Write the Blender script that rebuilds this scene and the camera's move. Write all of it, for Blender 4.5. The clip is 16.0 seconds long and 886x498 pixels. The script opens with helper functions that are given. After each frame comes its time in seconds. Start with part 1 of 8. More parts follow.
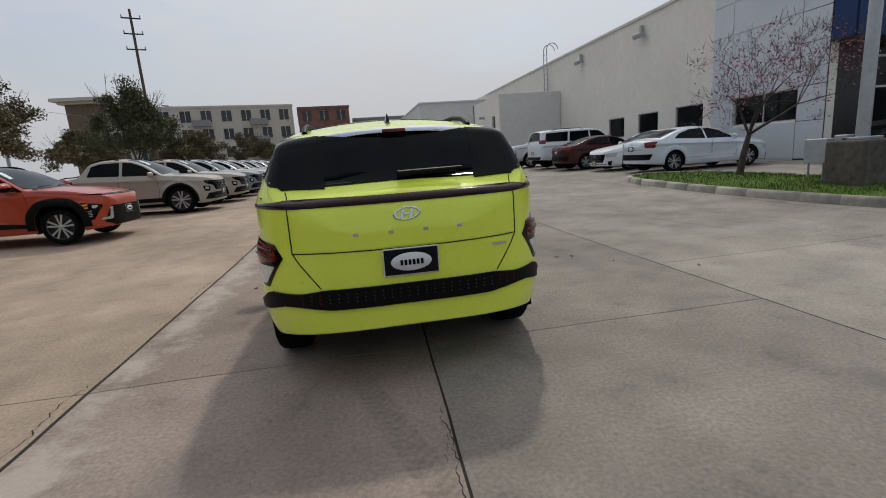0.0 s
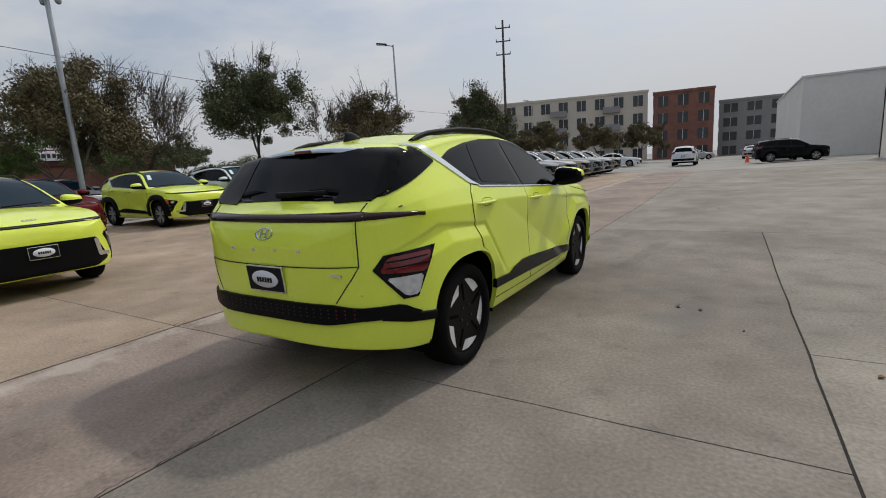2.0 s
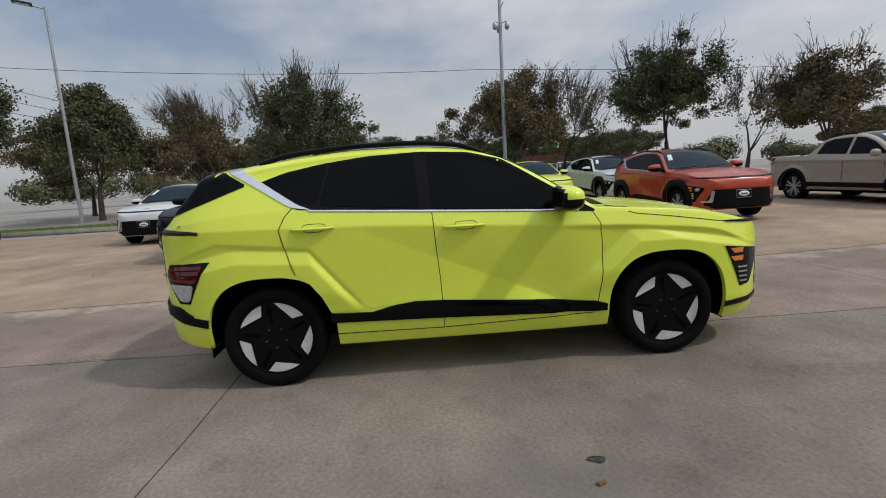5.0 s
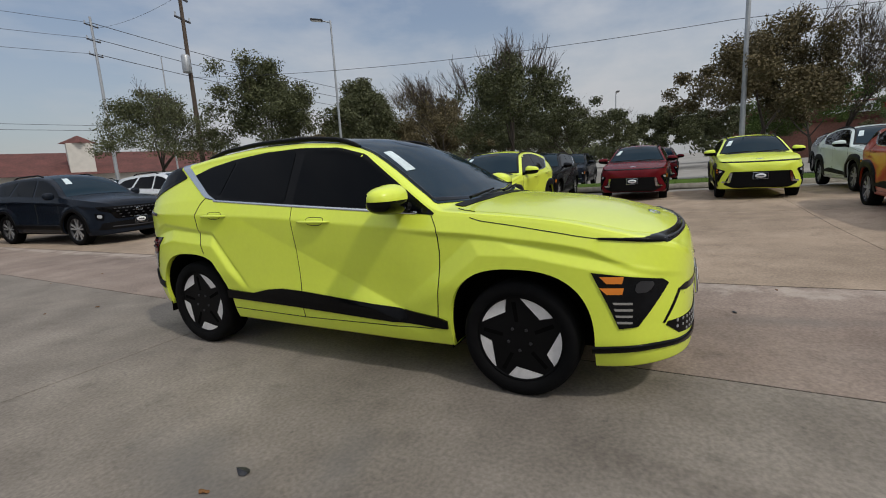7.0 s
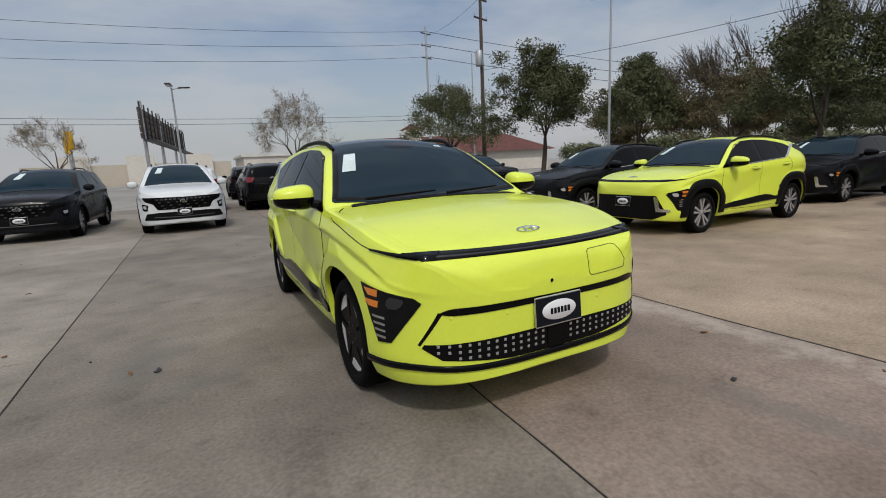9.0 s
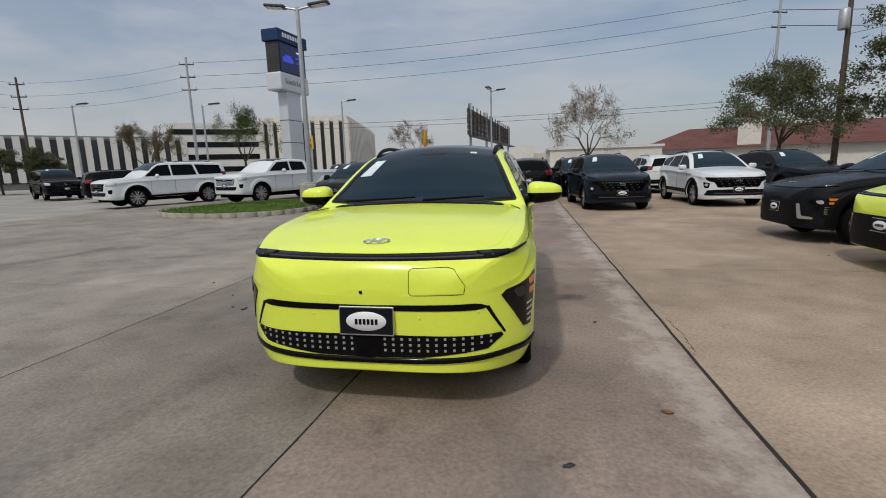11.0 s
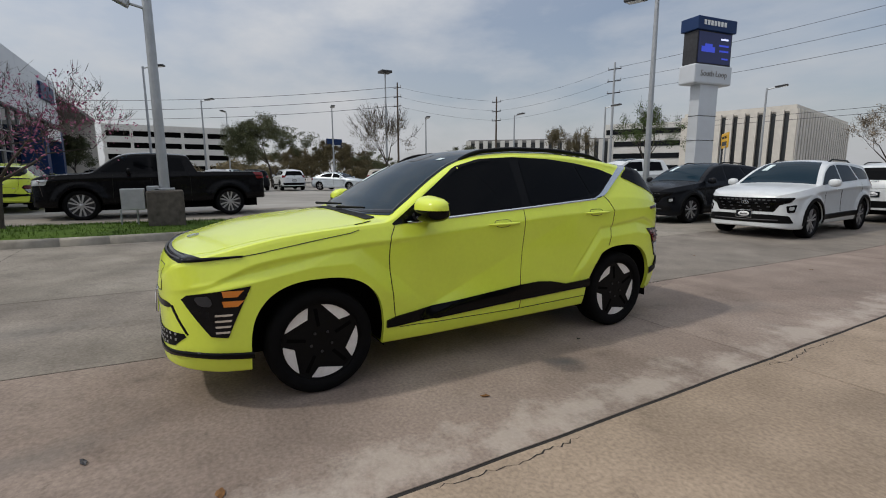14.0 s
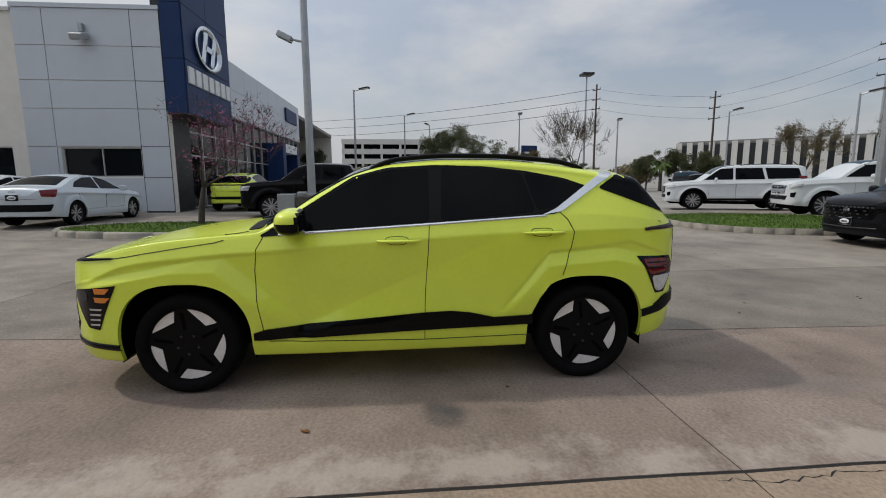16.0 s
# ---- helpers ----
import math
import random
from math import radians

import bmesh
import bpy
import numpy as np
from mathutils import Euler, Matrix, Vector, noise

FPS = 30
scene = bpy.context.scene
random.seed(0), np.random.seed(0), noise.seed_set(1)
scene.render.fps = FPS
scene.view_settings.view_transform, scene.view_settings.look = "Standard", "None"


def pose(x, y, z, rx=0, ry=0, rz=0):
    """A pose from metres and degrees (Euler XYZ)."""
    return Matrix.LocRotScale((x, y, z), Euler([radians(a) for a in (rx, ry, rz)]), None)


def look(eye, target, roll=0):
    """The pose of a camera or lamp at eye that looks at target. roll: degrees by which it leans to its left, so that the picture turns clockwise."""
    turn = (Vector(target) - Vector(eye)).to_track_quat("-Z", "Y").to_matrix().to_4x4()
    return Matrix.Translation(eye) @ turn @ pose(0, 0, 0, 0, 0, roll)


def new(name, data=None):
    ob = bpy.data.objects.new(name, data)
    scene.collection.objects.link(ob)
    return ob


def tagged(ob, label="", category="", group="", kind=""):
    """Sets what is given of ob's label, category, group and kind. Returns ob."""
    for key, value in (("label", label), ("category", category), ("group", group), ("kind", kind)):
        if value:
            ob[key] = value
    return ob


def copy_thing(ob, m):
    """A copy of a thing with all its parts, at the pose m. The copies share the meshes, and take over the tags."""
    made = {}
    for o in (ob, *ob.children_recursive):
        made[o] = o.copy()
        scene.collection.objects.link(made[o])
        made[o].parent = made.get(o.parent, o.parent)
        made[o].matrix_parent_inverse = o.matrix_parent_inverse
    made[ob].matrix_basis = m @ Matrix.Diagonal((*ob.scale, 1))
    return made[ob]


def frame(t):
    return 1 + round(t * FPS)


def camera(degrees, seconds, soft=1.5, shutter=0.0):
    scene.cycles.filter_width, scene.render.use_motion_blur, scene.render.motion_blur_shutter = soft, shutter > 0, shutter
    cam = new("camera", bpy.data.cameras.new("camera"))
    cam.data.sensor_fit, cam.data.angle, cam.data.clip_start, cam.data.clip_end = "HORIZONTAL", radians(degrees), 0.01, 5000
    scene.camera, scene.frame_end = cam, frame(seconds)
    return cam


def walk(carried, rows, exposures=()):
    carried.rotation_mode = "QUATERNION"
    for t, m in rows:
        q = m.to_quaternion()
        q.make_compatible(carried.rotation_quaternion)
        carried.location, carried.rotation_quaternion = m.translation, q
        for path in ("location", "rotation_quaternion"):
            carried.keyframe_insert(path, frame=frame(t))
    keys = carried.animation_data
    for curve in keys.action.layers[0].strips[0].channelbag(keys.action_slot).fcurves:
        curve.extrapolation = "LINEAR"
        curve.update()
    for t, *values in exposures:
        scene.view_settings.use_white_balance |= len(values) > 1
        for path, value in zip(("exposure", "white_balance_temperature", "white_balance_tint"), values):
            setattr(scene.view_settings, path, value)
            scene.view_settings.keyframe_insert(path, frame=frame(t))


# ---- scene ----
cam = camera(87.0, 16.0, soft=1.0)
PATH = [
    (0, (-0.254, -4.686, 1.272), (0.082, -2.754, 0.878), -4.1),
    (0.5, (0.367, -4.713, 1.277), (0.353, -2.75, 0.89), -3.8),
    (1, (1.061, -4.553, 1.277), (0.662, -2.629, 0.907), -3.9),
    (1.5, (1.632, -4.309, 1.288), (0.917, -2.476, 0.93), -3.8),
    (2, (2.293, -3.914, 1.299), (1.261, -2.236, 0.951), -3.5),
    (2.5, (2.785, -3.476, 1.284), (1.499, -1.985, 0.933), -3.6),
    (3, (3.29, -2.927, 1.306), (1.747, -1.705, 0.952), -3.8),
    (3.5, (3.598, -2.369, 1.308), (1.871, -1.418, 0.972), -4.1),
    (4, (3.853, -1.711, 1.308), (1.982, -1.077, 0.994), -3.9),
    (4.2, (3.904, -1.445, 1.318), (1.999, -0.923, 1.008), -3.8),
    (6.3, (3.667, 1.235, 1.311), (1.758, 0.74, 0.982), -3.2),
    (6.5, (3.568, 1.476, 1.314), (1.691, 0.872, 0.976), -3.3),
    (7, (3.252, 2.1, 1.309), (1.496, 1.208, 0.963), -3.3),
    (7.5, (2.907, 2.612, 1.307), (1.303, 1.47, 0.953), -3.5),
    (8, (2.508, 3.195, 1.314), (1.114, 1.808, 0.95), -3.2),
    (8.2, (2.346, 3.38, 1.308), (1.038, 1.911, 0.946), -3.0),
    (10.3, (0.086, 4.614, 1.364), (-0.032, 2.648, 1.018), -2.0),
    (10.5, (-0.176, 4.633, 1.356), (-0.164, 2.663, 1.014), -1.7),
    (11, (-0.856, 4.517, 1.358), (-0.499, 2.579, 1.015), -1.7),
    (11.5, (-1.438, 4.327, 1.357), (-0.8, 2.464, 1.005), -1.3),
    (12, (-2.059, 3.983, 1.348), (-1.121, 2.25, 1.007), -1.0),
    (12.5, (-2.552, 3.63, 1.347), (-1.374, 2.048, 1.015), -0.8),
    (13, (-3.053, 3.142, 1.365), (-1.643, 1.758, 1.054), -0.6),
    (13.5, (-3.368, 2.648, 1.345), (-1.794, 1.454, 1.037), -0.5),
    (14, (-3.668, 2.046, 1.37), (-1.95, 1.073, 1.051), -0.2),
    (14.5, (-3.825, 1.474, 1.371), (-2.006, 0.703, 1.055), -0.2),
    (15, (-3.954, 0.846, 1.386), (-2.051, 0.312, 1.079), -0.1),
    (15.5, (-3.961, 0.351, 1.399), (-2.013, 0.01, 1.104), -0.2),
    (16, (-3.927, -0.085, 1.39), (-1.955, -0.254, 1.1), -0.3),
]
walk(cam, [(t, look(eye, target, roll)) for t, eye, target, roll in PATH])

# ---- light and sky ----
SUN = Vector((0.40, 1.15, 1.43)).normalized()
world = bpy.data.worlds.new("sky")
scene.world = world
world.use_nodes = True
wn, wl = world.node_tree.nodes, world.node_tree.links
wn.clear()
w_out = wn.new("ShaderNodeOutputWorld")
w_bg = wn.new("ShaderNodeBackground")
w_sky = wn.new("ShaderNodeTexSky")
w_sky.sky_type, w_sky.sun_disc = "NISHITA", False
w_sky.sun_elevation = math.asin(SUN.z)
w_sky.sun_rotation = math.atan2(SUN.x, SUN.y)
w_sky.dust_density, w_sky.air_density, w_sky.ozone_density = 1.5, 1.0, 1.5
w_tc = wn.new("ShaderNodeTexCoord")
w_map = wn.new("ShaderNodeMapping")
w_map.inputs["Scale"].default_value = (1.2, 2.2, 5.0)
w_map.inputs["Rotation"].default_value = (0.0, 0.0, 0.7)
w_noise = wn.new("ShaderNodeTexNoise")
w_noise.inputs["Scale"].default_value, w_noise.inputs["Detail"].default_value, w_noise.inputs["Roughness"].default_value = 1.6, 7.0, 0.55
w_ramp = wn.new("ShaderNodeMapRange")
w_ramp.inputs[1].default_value, w_ramp.inputs[2].default_value = 0.38, 0.72
w_ramp.inputs[3].default_value, w_ramp.inputs[4].default_value = 0.30, 0.90
w_mix = wn.new("ShaderNodeMix")
w_mix.data_type = "RGBA"
w_mix.inputs[7].default_value = (6.25, 6.4, 6.68, 1)
wl.new(w_tc.outputs["Generated"], w_map.inputs[0])
wl.new(w_map.outputs[0], w_noise.inputs["Vector"])
wl.new(w_noise.outputs[0], w_ramp.inputs[0])
wl.new(w_sky.outputs[0], w_mix.inputs[6])
w_sep = wn.new("ShaderNodeSeparateXYZ")
w_rise = wn.new("ShaderNodeMapRange")
w_rise.inputs[1].default_value, w_rise.inputs[2].default_value = 0.0, 1.0
w_rise.inputs[3].default_value, w_rise.inputs[4].default_value = 0.92, 1.85
w_scale = wn.new("ShaderNodeVectorMath")
w_scale.operation = "SCALE"
wl.new(w_tc.outputs["Generated"], w_sep.inputs[0])
wl.new(w_sep.outputs[2], w_rise.inputs[0])
wl.new(w_mix.outputs[2], w_scale.inputs[0])
w_dot = wn.new("ShaderNodeVectorMath")
w_dot.operation = "DOT_PRODUCT"
w_dot.inputs[1].default_value = SUN
wl.new(w_tc.outputs["Generated"], w_dot.inputs[0])
w_side = wn.new("ShaderNodeMapRange")
w_side.inputs[1].default_value, w_side.inputs[2].default_value, w_side.inputs[3].default_value, w_side.inputs[4].default_value = -0.6, 0.9, 0.86, 1.0
wl.new(w_dot.outputs["Value"], w_side.inputs[0])
w_haze = wn.new("ShaderNodeMapRange")
w_haze.inputs[1].default_value, w_haze.inputs[2].default_value, w_haze.inputs[3].default_value, w_haze.inputs[4].default_value = -0.2, 0.8, -0.12, 0.34
wl.new(w_dot.outputs["Value"], w_haze.inputs[0])
w_veil = wn.new("ShaderNodeMath")
w_veil.operation, w_veil.use_clamp = "ADD", True
wl.new(w_ramp.outputs[0], w_veil.inputs[0])
wl.new(w_haze.outputs[0], w_veil.inputs[1])
w_low = wn.new("ShaderNodeMapRange")
w_low.inputs[1].default_value, w_low.inputs[2].default_value, w_low.inputs[3].default_value, w_low.inputs[4].default_value = 0.0, 0.28, 0.42, 0.0
wl.new(w_sep.outputs[2], w_low.inputs[0])
w_veil2 = wn.new("ShaderNodeMath")
w_veil2.operation, w_veil2.use_clamp = "ADD", True
wl.new(w_veil.outputs[0], w_veil2.inputs[0])
wl.new(w_low.outputs[0], w_veil2.inputs[1])
wl.new(w_veil2.outputs[0], w_mix.inputs[0])
w_mul = wn.new("ShaderNodeMath")
w_mul.operation = "MULTIPLY"
wl.new(w_rise.outputs[0], w_mul.inputs[0])
wl.new(w_side.outputs[0], w_mul.inputs[1])
wl.new(w_mul.outputs[0], w_scale.inputs[3])
wl.new(w_scale.outputs[0], w_bg.inputs[0])
w_bg.inputs[1].default_value = 0.088
wl.new(w_bg.outputs[0], w_out.inputs[0])
sun_data = bpy.data.lights.new("sun", "SUN")
sun_data.energy, sun_data.angle, sun_data.color = 1.50, radians(3.0), (1.0, 0.94, 0.84)
sun = new("sun", sun_data)
sun.matrix_world = look(SUN * 60, (0, 0, 0))


# ---- materials ----
def mat(name, base, rough=0.5, metal=0.0, vary=0.12, scale=6.0, bump=0.0, fine=60.0, coat=0.0, spec=0.5, tint=None, per=0.0, per_island=0.0):
    m = bpy.data.materials.new(name)
    m.use_nodes = True
    n, l = m.node_tree.nodes, m.node_tree.links
    b = n["Principled BSDF"]
    b.inputs["Roughness"].default_value, b.inputs["Metallic"].default_value = rough, metal
    b.inputs["Specular IOR Level"].default_value = spec
    b.inputs["Coat Weight"].default_value, b.inputs["Coat Roughness"].default_value = coat, 0.04
    b.inputs["Base Color"].default_value = (*base, 1)
    tc = n.new("ShaderNodeTexCoord")
    if vary > 0:
        big, small = n.new("ShaderNodeTexNoise"), n.new("ShaderNodeTexNoise")
        big.inputs["Scale"].default_value, big.inputs["Detail"].default_value = scale * 0.15, 5
        small.inputs["Scale"].default_value, small.inputs["Detail"].default_value = scale, 8
        l.new(tc.outputs["Object"], big.inputs["Vector"])
        l.new(tc.outputs["Object"], small.inputs["Vector"])
        add = n.new("ShaderNodeMath")
        add.operation = "ADD"
        l.new(big.outputs[0], add.inputs[0])
        l.new(small.outputs[0], add.inputs[1])
        last = add.outputs[0]
        if per > 0 or per_island > 0:
            info = n.new("ShaderNodeObjectInfo" if per > 0 else "ShaderNodeNewGeometry")
            mul = n.new("ShaderNodeMath")
            mul.operation = "MULTIPLY_ADD"
            mul.inputs[1].default_value = per or per_island
            l.new(info.outputs["Random" if per > 0 else "Random Per Island"], mul.inputs[0])
            l.new(last, mul.inputs[2])
            last = mul.outputs[0]
        mr = n.new("ShaderNodeMapRange")
        mr.inputs[1].default_value, mr.inputs[2].default_value = 0.6, 1.4 + per + per_island
        l.new(last, mr.inputs[0])
        mix = n.new("ShaderNodeMix")
        mix.data_type = "RGBA"
        dark = tint or tuple(c * (1 - 2 * vary) for c in base)
        mix.inputs[6].default_value = (*dark, 1)
        mix.inputs[7].default_value = (*[min(1, c * (1 + vary)) for c in base], 1)
        l.new(mr.outputs[0], mix.inputs[0])
        l.new(mix.outputs[2], b.inputs["Base Color"])
    if bump > 0:
        t = n.new("ShaderNodeTexNoise")
        t.inputs["Scale"].default_value, t.inputs["Detail"].default_value = fine, 6
        l.new(tc.outputs["Object"], t.inputs["Vector"])
        bp = n.new("ShaderNodeBump")
        bp.inputs["Strength"].default_value, bp.inputs["Distance"].default_value = bump, 0.02
        l.new(t.outputs[0], bp.inputs["Height"])
        l.new(bp.outputs[0], b.inputs["Normal"])
    return m


def paint(name, base, rough=0.32, flake=0.05, metal=0.0):
    deep = max(base) < 0.13
    return mat(name, base, rough, metal, vary=flake, scale=40.0, coat=0.09 if deep else 0.5, spec=0.10 if deep else 0.35)


def concrete(name, base, dark):
    """Driveway concrete: broad stains, small blotches, fine grit."""
    m = mat(name, base, 0.85, vary=0.14, scale=2.2, bump=0.12, fine=70.0, tint=dark, spec=0.3, per=0.12)
    n, l = m.node_tree.nodes, m.node_tree.links
    b = n["Principled BSDF"]
    source = b.inputs["Base Color"].links[0].from_socket
    geo = n.new("ShaderNodeNewGeometry")
    spots = n.new("ShaderNodeTexNoise")
    spots.inputs["Scale"].default_value, spots.inputs["Detail"].default_value, spots.inputs["Roughness"].default_value = 0.9, 9, 0.62
    l.new(geo.outputs["Position"], spots.inputs["Vector"])
    rng = n.new("ShaderNodeMapRange")
    rng.inputs[1].default_value, rng.inputs[2].default_value, rng.inputs[3].default_value, rng.inputs[4].default_value = 0.3, 0.72, 0.70, 1.15
    l.new(spots.outputs[0], rng.inputs[0])
    grit = n.new("ShaderNodeTexNoise")
    grit.inputs["Scale"].default_value, grit.inputs["Detail"].default_value = 45.0, 4
    l.new(geo.outputs["Position"], grit.inputs["Vector"])
    rg = n.new("ShaderNodeMapRange")
    rg.inputs[1].default_value, rg.inputs[2].default_value, rg.inputs[3].default_value, rg.inputs[4].default_value = 0.3, 0.7, 0.79, 1.17
    l.new(grit.outputs[0], rg.inputs[0])
    mu = n.new("ShaderNodeMath")
    mu.operation = "MULTIPLY"
    l.new(rng.outputs[0], mu.inputs[0])
    l.new(rg.outputs[0], mu.inputs[1])
    for scale_, lo_, hi_, to_ in ((3.7, 0.30, 0.42, 0.80), (13.0, 0.27, 0.36, 0.72), (0.35, 0.35, 0.65, 0.86)):
        pit = n.new("ShaderNodeTexNoise")
        pit.inputs["Scale"].default_value, pit.inputs["Detail"].default_value, pit.inputs["Roughness"].default_value = scale_, 6, 0.6
        l.new(geo.outputs["Position"], pit.inputs["Vector"])
        pr = n.new("ShaderNodeMapRange")
        pr.inputs[1].default_value, pr.inputs[2].default_value, pr.inputs[3].default_value, pr.inputs[4].default_value = lo_, hi_, to_, 1.0
        l.new(pit.outputs[0], pr.inputs[0])
        mm = n.new("ShaderNodeMath")
        mm.operation = "MULTIPLY"
        l.new(mu.outputs[0], mm.inputs[0])
        l.new(pr.outputs[0], mm.inputs[1])
        mu = mm
    vm = n.new("ShaderNodeVectorMath")
    vm.operation = "SCALE"
    l.new(source, vm.inputs[0])
    l.new(mu.outputs[0], vm.inputs["Scale"])
    l.new(vm.outputs[0], b.inputs["Base Color"])
    return m


def glass(name, base, rough=0.02, clear=0.0, shine=0.13):
    m = mat(name, base, rough, vary=0, spec=shine)
    b = m.node_tree.nodes["Principled BSDF"]
    b.inputs["Transmission Weight"].default_value = clear
    b.inputs["IOR"].default_value = 1.5
    return m


def glow(name, color, power):
    m = bpy.data.materials.new(name)
    m.use_nodes = True
    b = m.node_tree.nodes["Principled BSDF"]
    b.inputs["Base Color"].default_value = (*color, 1)
    b.inputs["Emission Color"].default_value = (*color, 1)
    b.inputs["Emission Strength"].default_value = power
    return m


LIME = paint("lime_paint", (0.74, 0.86, 0.082), 0.24, 0.02)
BLACK_GLOSS = mat("black_gloss", (0.003, 0.003, 0.0035), 0.10, vary=0.1, spec=0.14)
BLACK_PLASTIC = mat("black_plastic", (0.004, 0.004, 0.0045), 0.5, spec=0.12, vary=0.15, scale=30, bump=0.05, fine=300)
SEAM = mat("shadow_gap", (0.01, 0.012, 0.005), 0.8, vary=0)
RUBBER = mat("tyre_rubber", (0.0055, 0.0055, 0.006), 0.8, spec=0.09, vary=0.2, scale=20, bump=0.1, fine=120)
ALLOY = mat("machined_alloy", (0.48, 0.48, 0.49), 0.32, 0.5, vary=0.08, scale=30)
CHROME = mat("satin_chrome", (0.72, 0.75, 0.78), 0.18, 1.0, vary=0.04)
TINT = glass("tinted_glass", (0.0025, 0.003, 0.004), shine=0.085)
SHIELD = glass("windscreen_glass", (0.009, 0.024, 0.038), shine=0.085)
LAMP_RED = mat("red_lens", (0.17, 0.004, 0.006), 0.1, vary=0.15, scale=40, coat=0.25)
LAMP_SMOKE = mat("smoked_lens", (0.022, 0.004, 0.005), 0.12, vary=0.1, spec=0.35)
LAMP_CLEAR = mat("clear_lens", (0.62, 0.64, 0.66), 0.06, 0.3, vary=0.2, scale=30, coat=0.6)
LAMP_DARK = mat("dark_lamp_housing", (0.006, 0.0065, 0.008), 0.1, vary=0.3, scale=30, spec=0.15, coat=0.05)
AMBER = mat("amber_lens", (0.75, 0.22, 0.02), 0.12, vary=0.1, coat=0.6)
INLAY = mat("machined_alloy", (0.80, 0.79, 0.79), 0.33, 0.25, vary=0.08, scale=30)
WHITE_PL = mat("white_plastic", (0.75, 0.76, 0.78), 0.35, vary=0.05)
STICKER = mat("window_sticker_paper", (0.62, 0.72, 0.74), 0.6, vary=0.12, scale=30)
NAVY_PLATE = mat("navy_plate", (0.006, 0.008, 0.012), 0.5, vary=0.1, spec=0.15)
# Near-black of the car arch liners; also painted shade inside the car park.
LINER_SHADE_DARK = mat("liner_and_deck_shade", (0.003, 0.003, 0.003), 0.95, vary=0.1, spec=0.05)
GREY_METAL = mat("galvanised_steel", (0.42, 0.44, 0.46), 0.45, 0.6, vary=0.1, scale=8)
WOOD_POLE = mat("weathered_pole_wood", (0.10, 0.075, 0.058), 0.9, vary=0.25, scale=12, bump=0.3, fine=50)
GRASS = mat("mown_grass", (0.075, 0.125, 0.022), 1.0, spec=0.08, vary=0.35, scale=9, bump=0.6, fine=90, tint=(0.045, 0.075, 0.02))
KERB = mat("kerb_concrete", (0.36, 0.33, 0.28), 0.9, vary=0.25, scale=7, bump=0.25, fine=60, tint=(0.16, 0.15, 0.13), per=0.3)
CONC_GREY = concrete("grey_concrete", (0.315, 0.285, 0.245), (0.215, 0.19, 0.157))
CONC_TAN = concrete("tan_concrete", (0.405, 0.318, 0.24), (0.295, 0.225, 0.165))
CONC_PINK = concrete("brown_concrete", (0.325, 0.265, 0.225), (0.225, 0.17, 0.14))
CONC_BROWN = concrete("grey_brown_concrete", (0.268, 0.238, 0.205), (0.18, 0.155, 0.13))
def scaled_edge(m, x_mid, half):
    """Pale flaking along a slab's edge beside a joint, ragged and broken."""
    n, l = m.node_tree.nodes, m.node_tree.links
    b = n["Principled BSDF"]
    source = b.inputs["Base Color"].links[0].from_socket
    geo, sep = n.new("ShaderNodeNewGeometry"), n.new("ShaderNodeSeparateXYZ")
    l.new(geo.outputs["Position"], sep.inputs[0])
    off = n.new("ShaderNodeMath")
    off.operation = "SUBTRACT"
    l.new(sep.outputs[0], off.inputs[0])
    off.inputs[1].default_value = x_mid
    ab = n.new("ShaderNodeMath")
    ab.operation = "ABSOLUTE"
    l.new(off.outputs[0], ab.inputs[0])
    near = n.new("ShaderNodeMapRange")
    near.inputs[1].default_value, near.inputs[2].default_value, near.inputs[3].default_value, near.inputs[4].default_value = 0.0, half, 0.34, 0.0
    l.new(ab.outputs[0], near.inputs[0])
    t = n.new("ShaderNodeTexNoise")
    t.inputs["Scale"].default_value, t.inputs["Detail"].default_value, t.inputs["Roughness"].default_value = 2.6, 9, 0.7
    l.new(geo.outputs["Position"], t.inputs["Vector"])
    add = n.new("ShaderNodeMath")
    add.operation = "ADD"
    l.new(t.outputs[0], add.inputs[0])
    l.new(near.outputs[0], add.inputs[1])
    cut = n.new("ShaderNodeMapRange")
    cut.inputs[1].default_value, cut.inputs[2].default_value, cut.inputs[3].default_value, cut.inputs[4].default_value = 0.70, 0.86, 0.0, 0.46
    l.new(add.outputs[0], cut.inputs[0])
    mix = n.new("ShaderNodeMix")
    mix.data_type = "RGBA"
    mix.inputs[7].default_value = (0.52, 0.46, 0.40, 1)
    l.new(cut.outputs[0], mix.inputs[0])
    l.new(source, mix.inputs[6])
    l.new(mix.outputs[2], b.inputs["Base Color"])


scaled_edge(CONC_PINK, -1.84, 0.50)


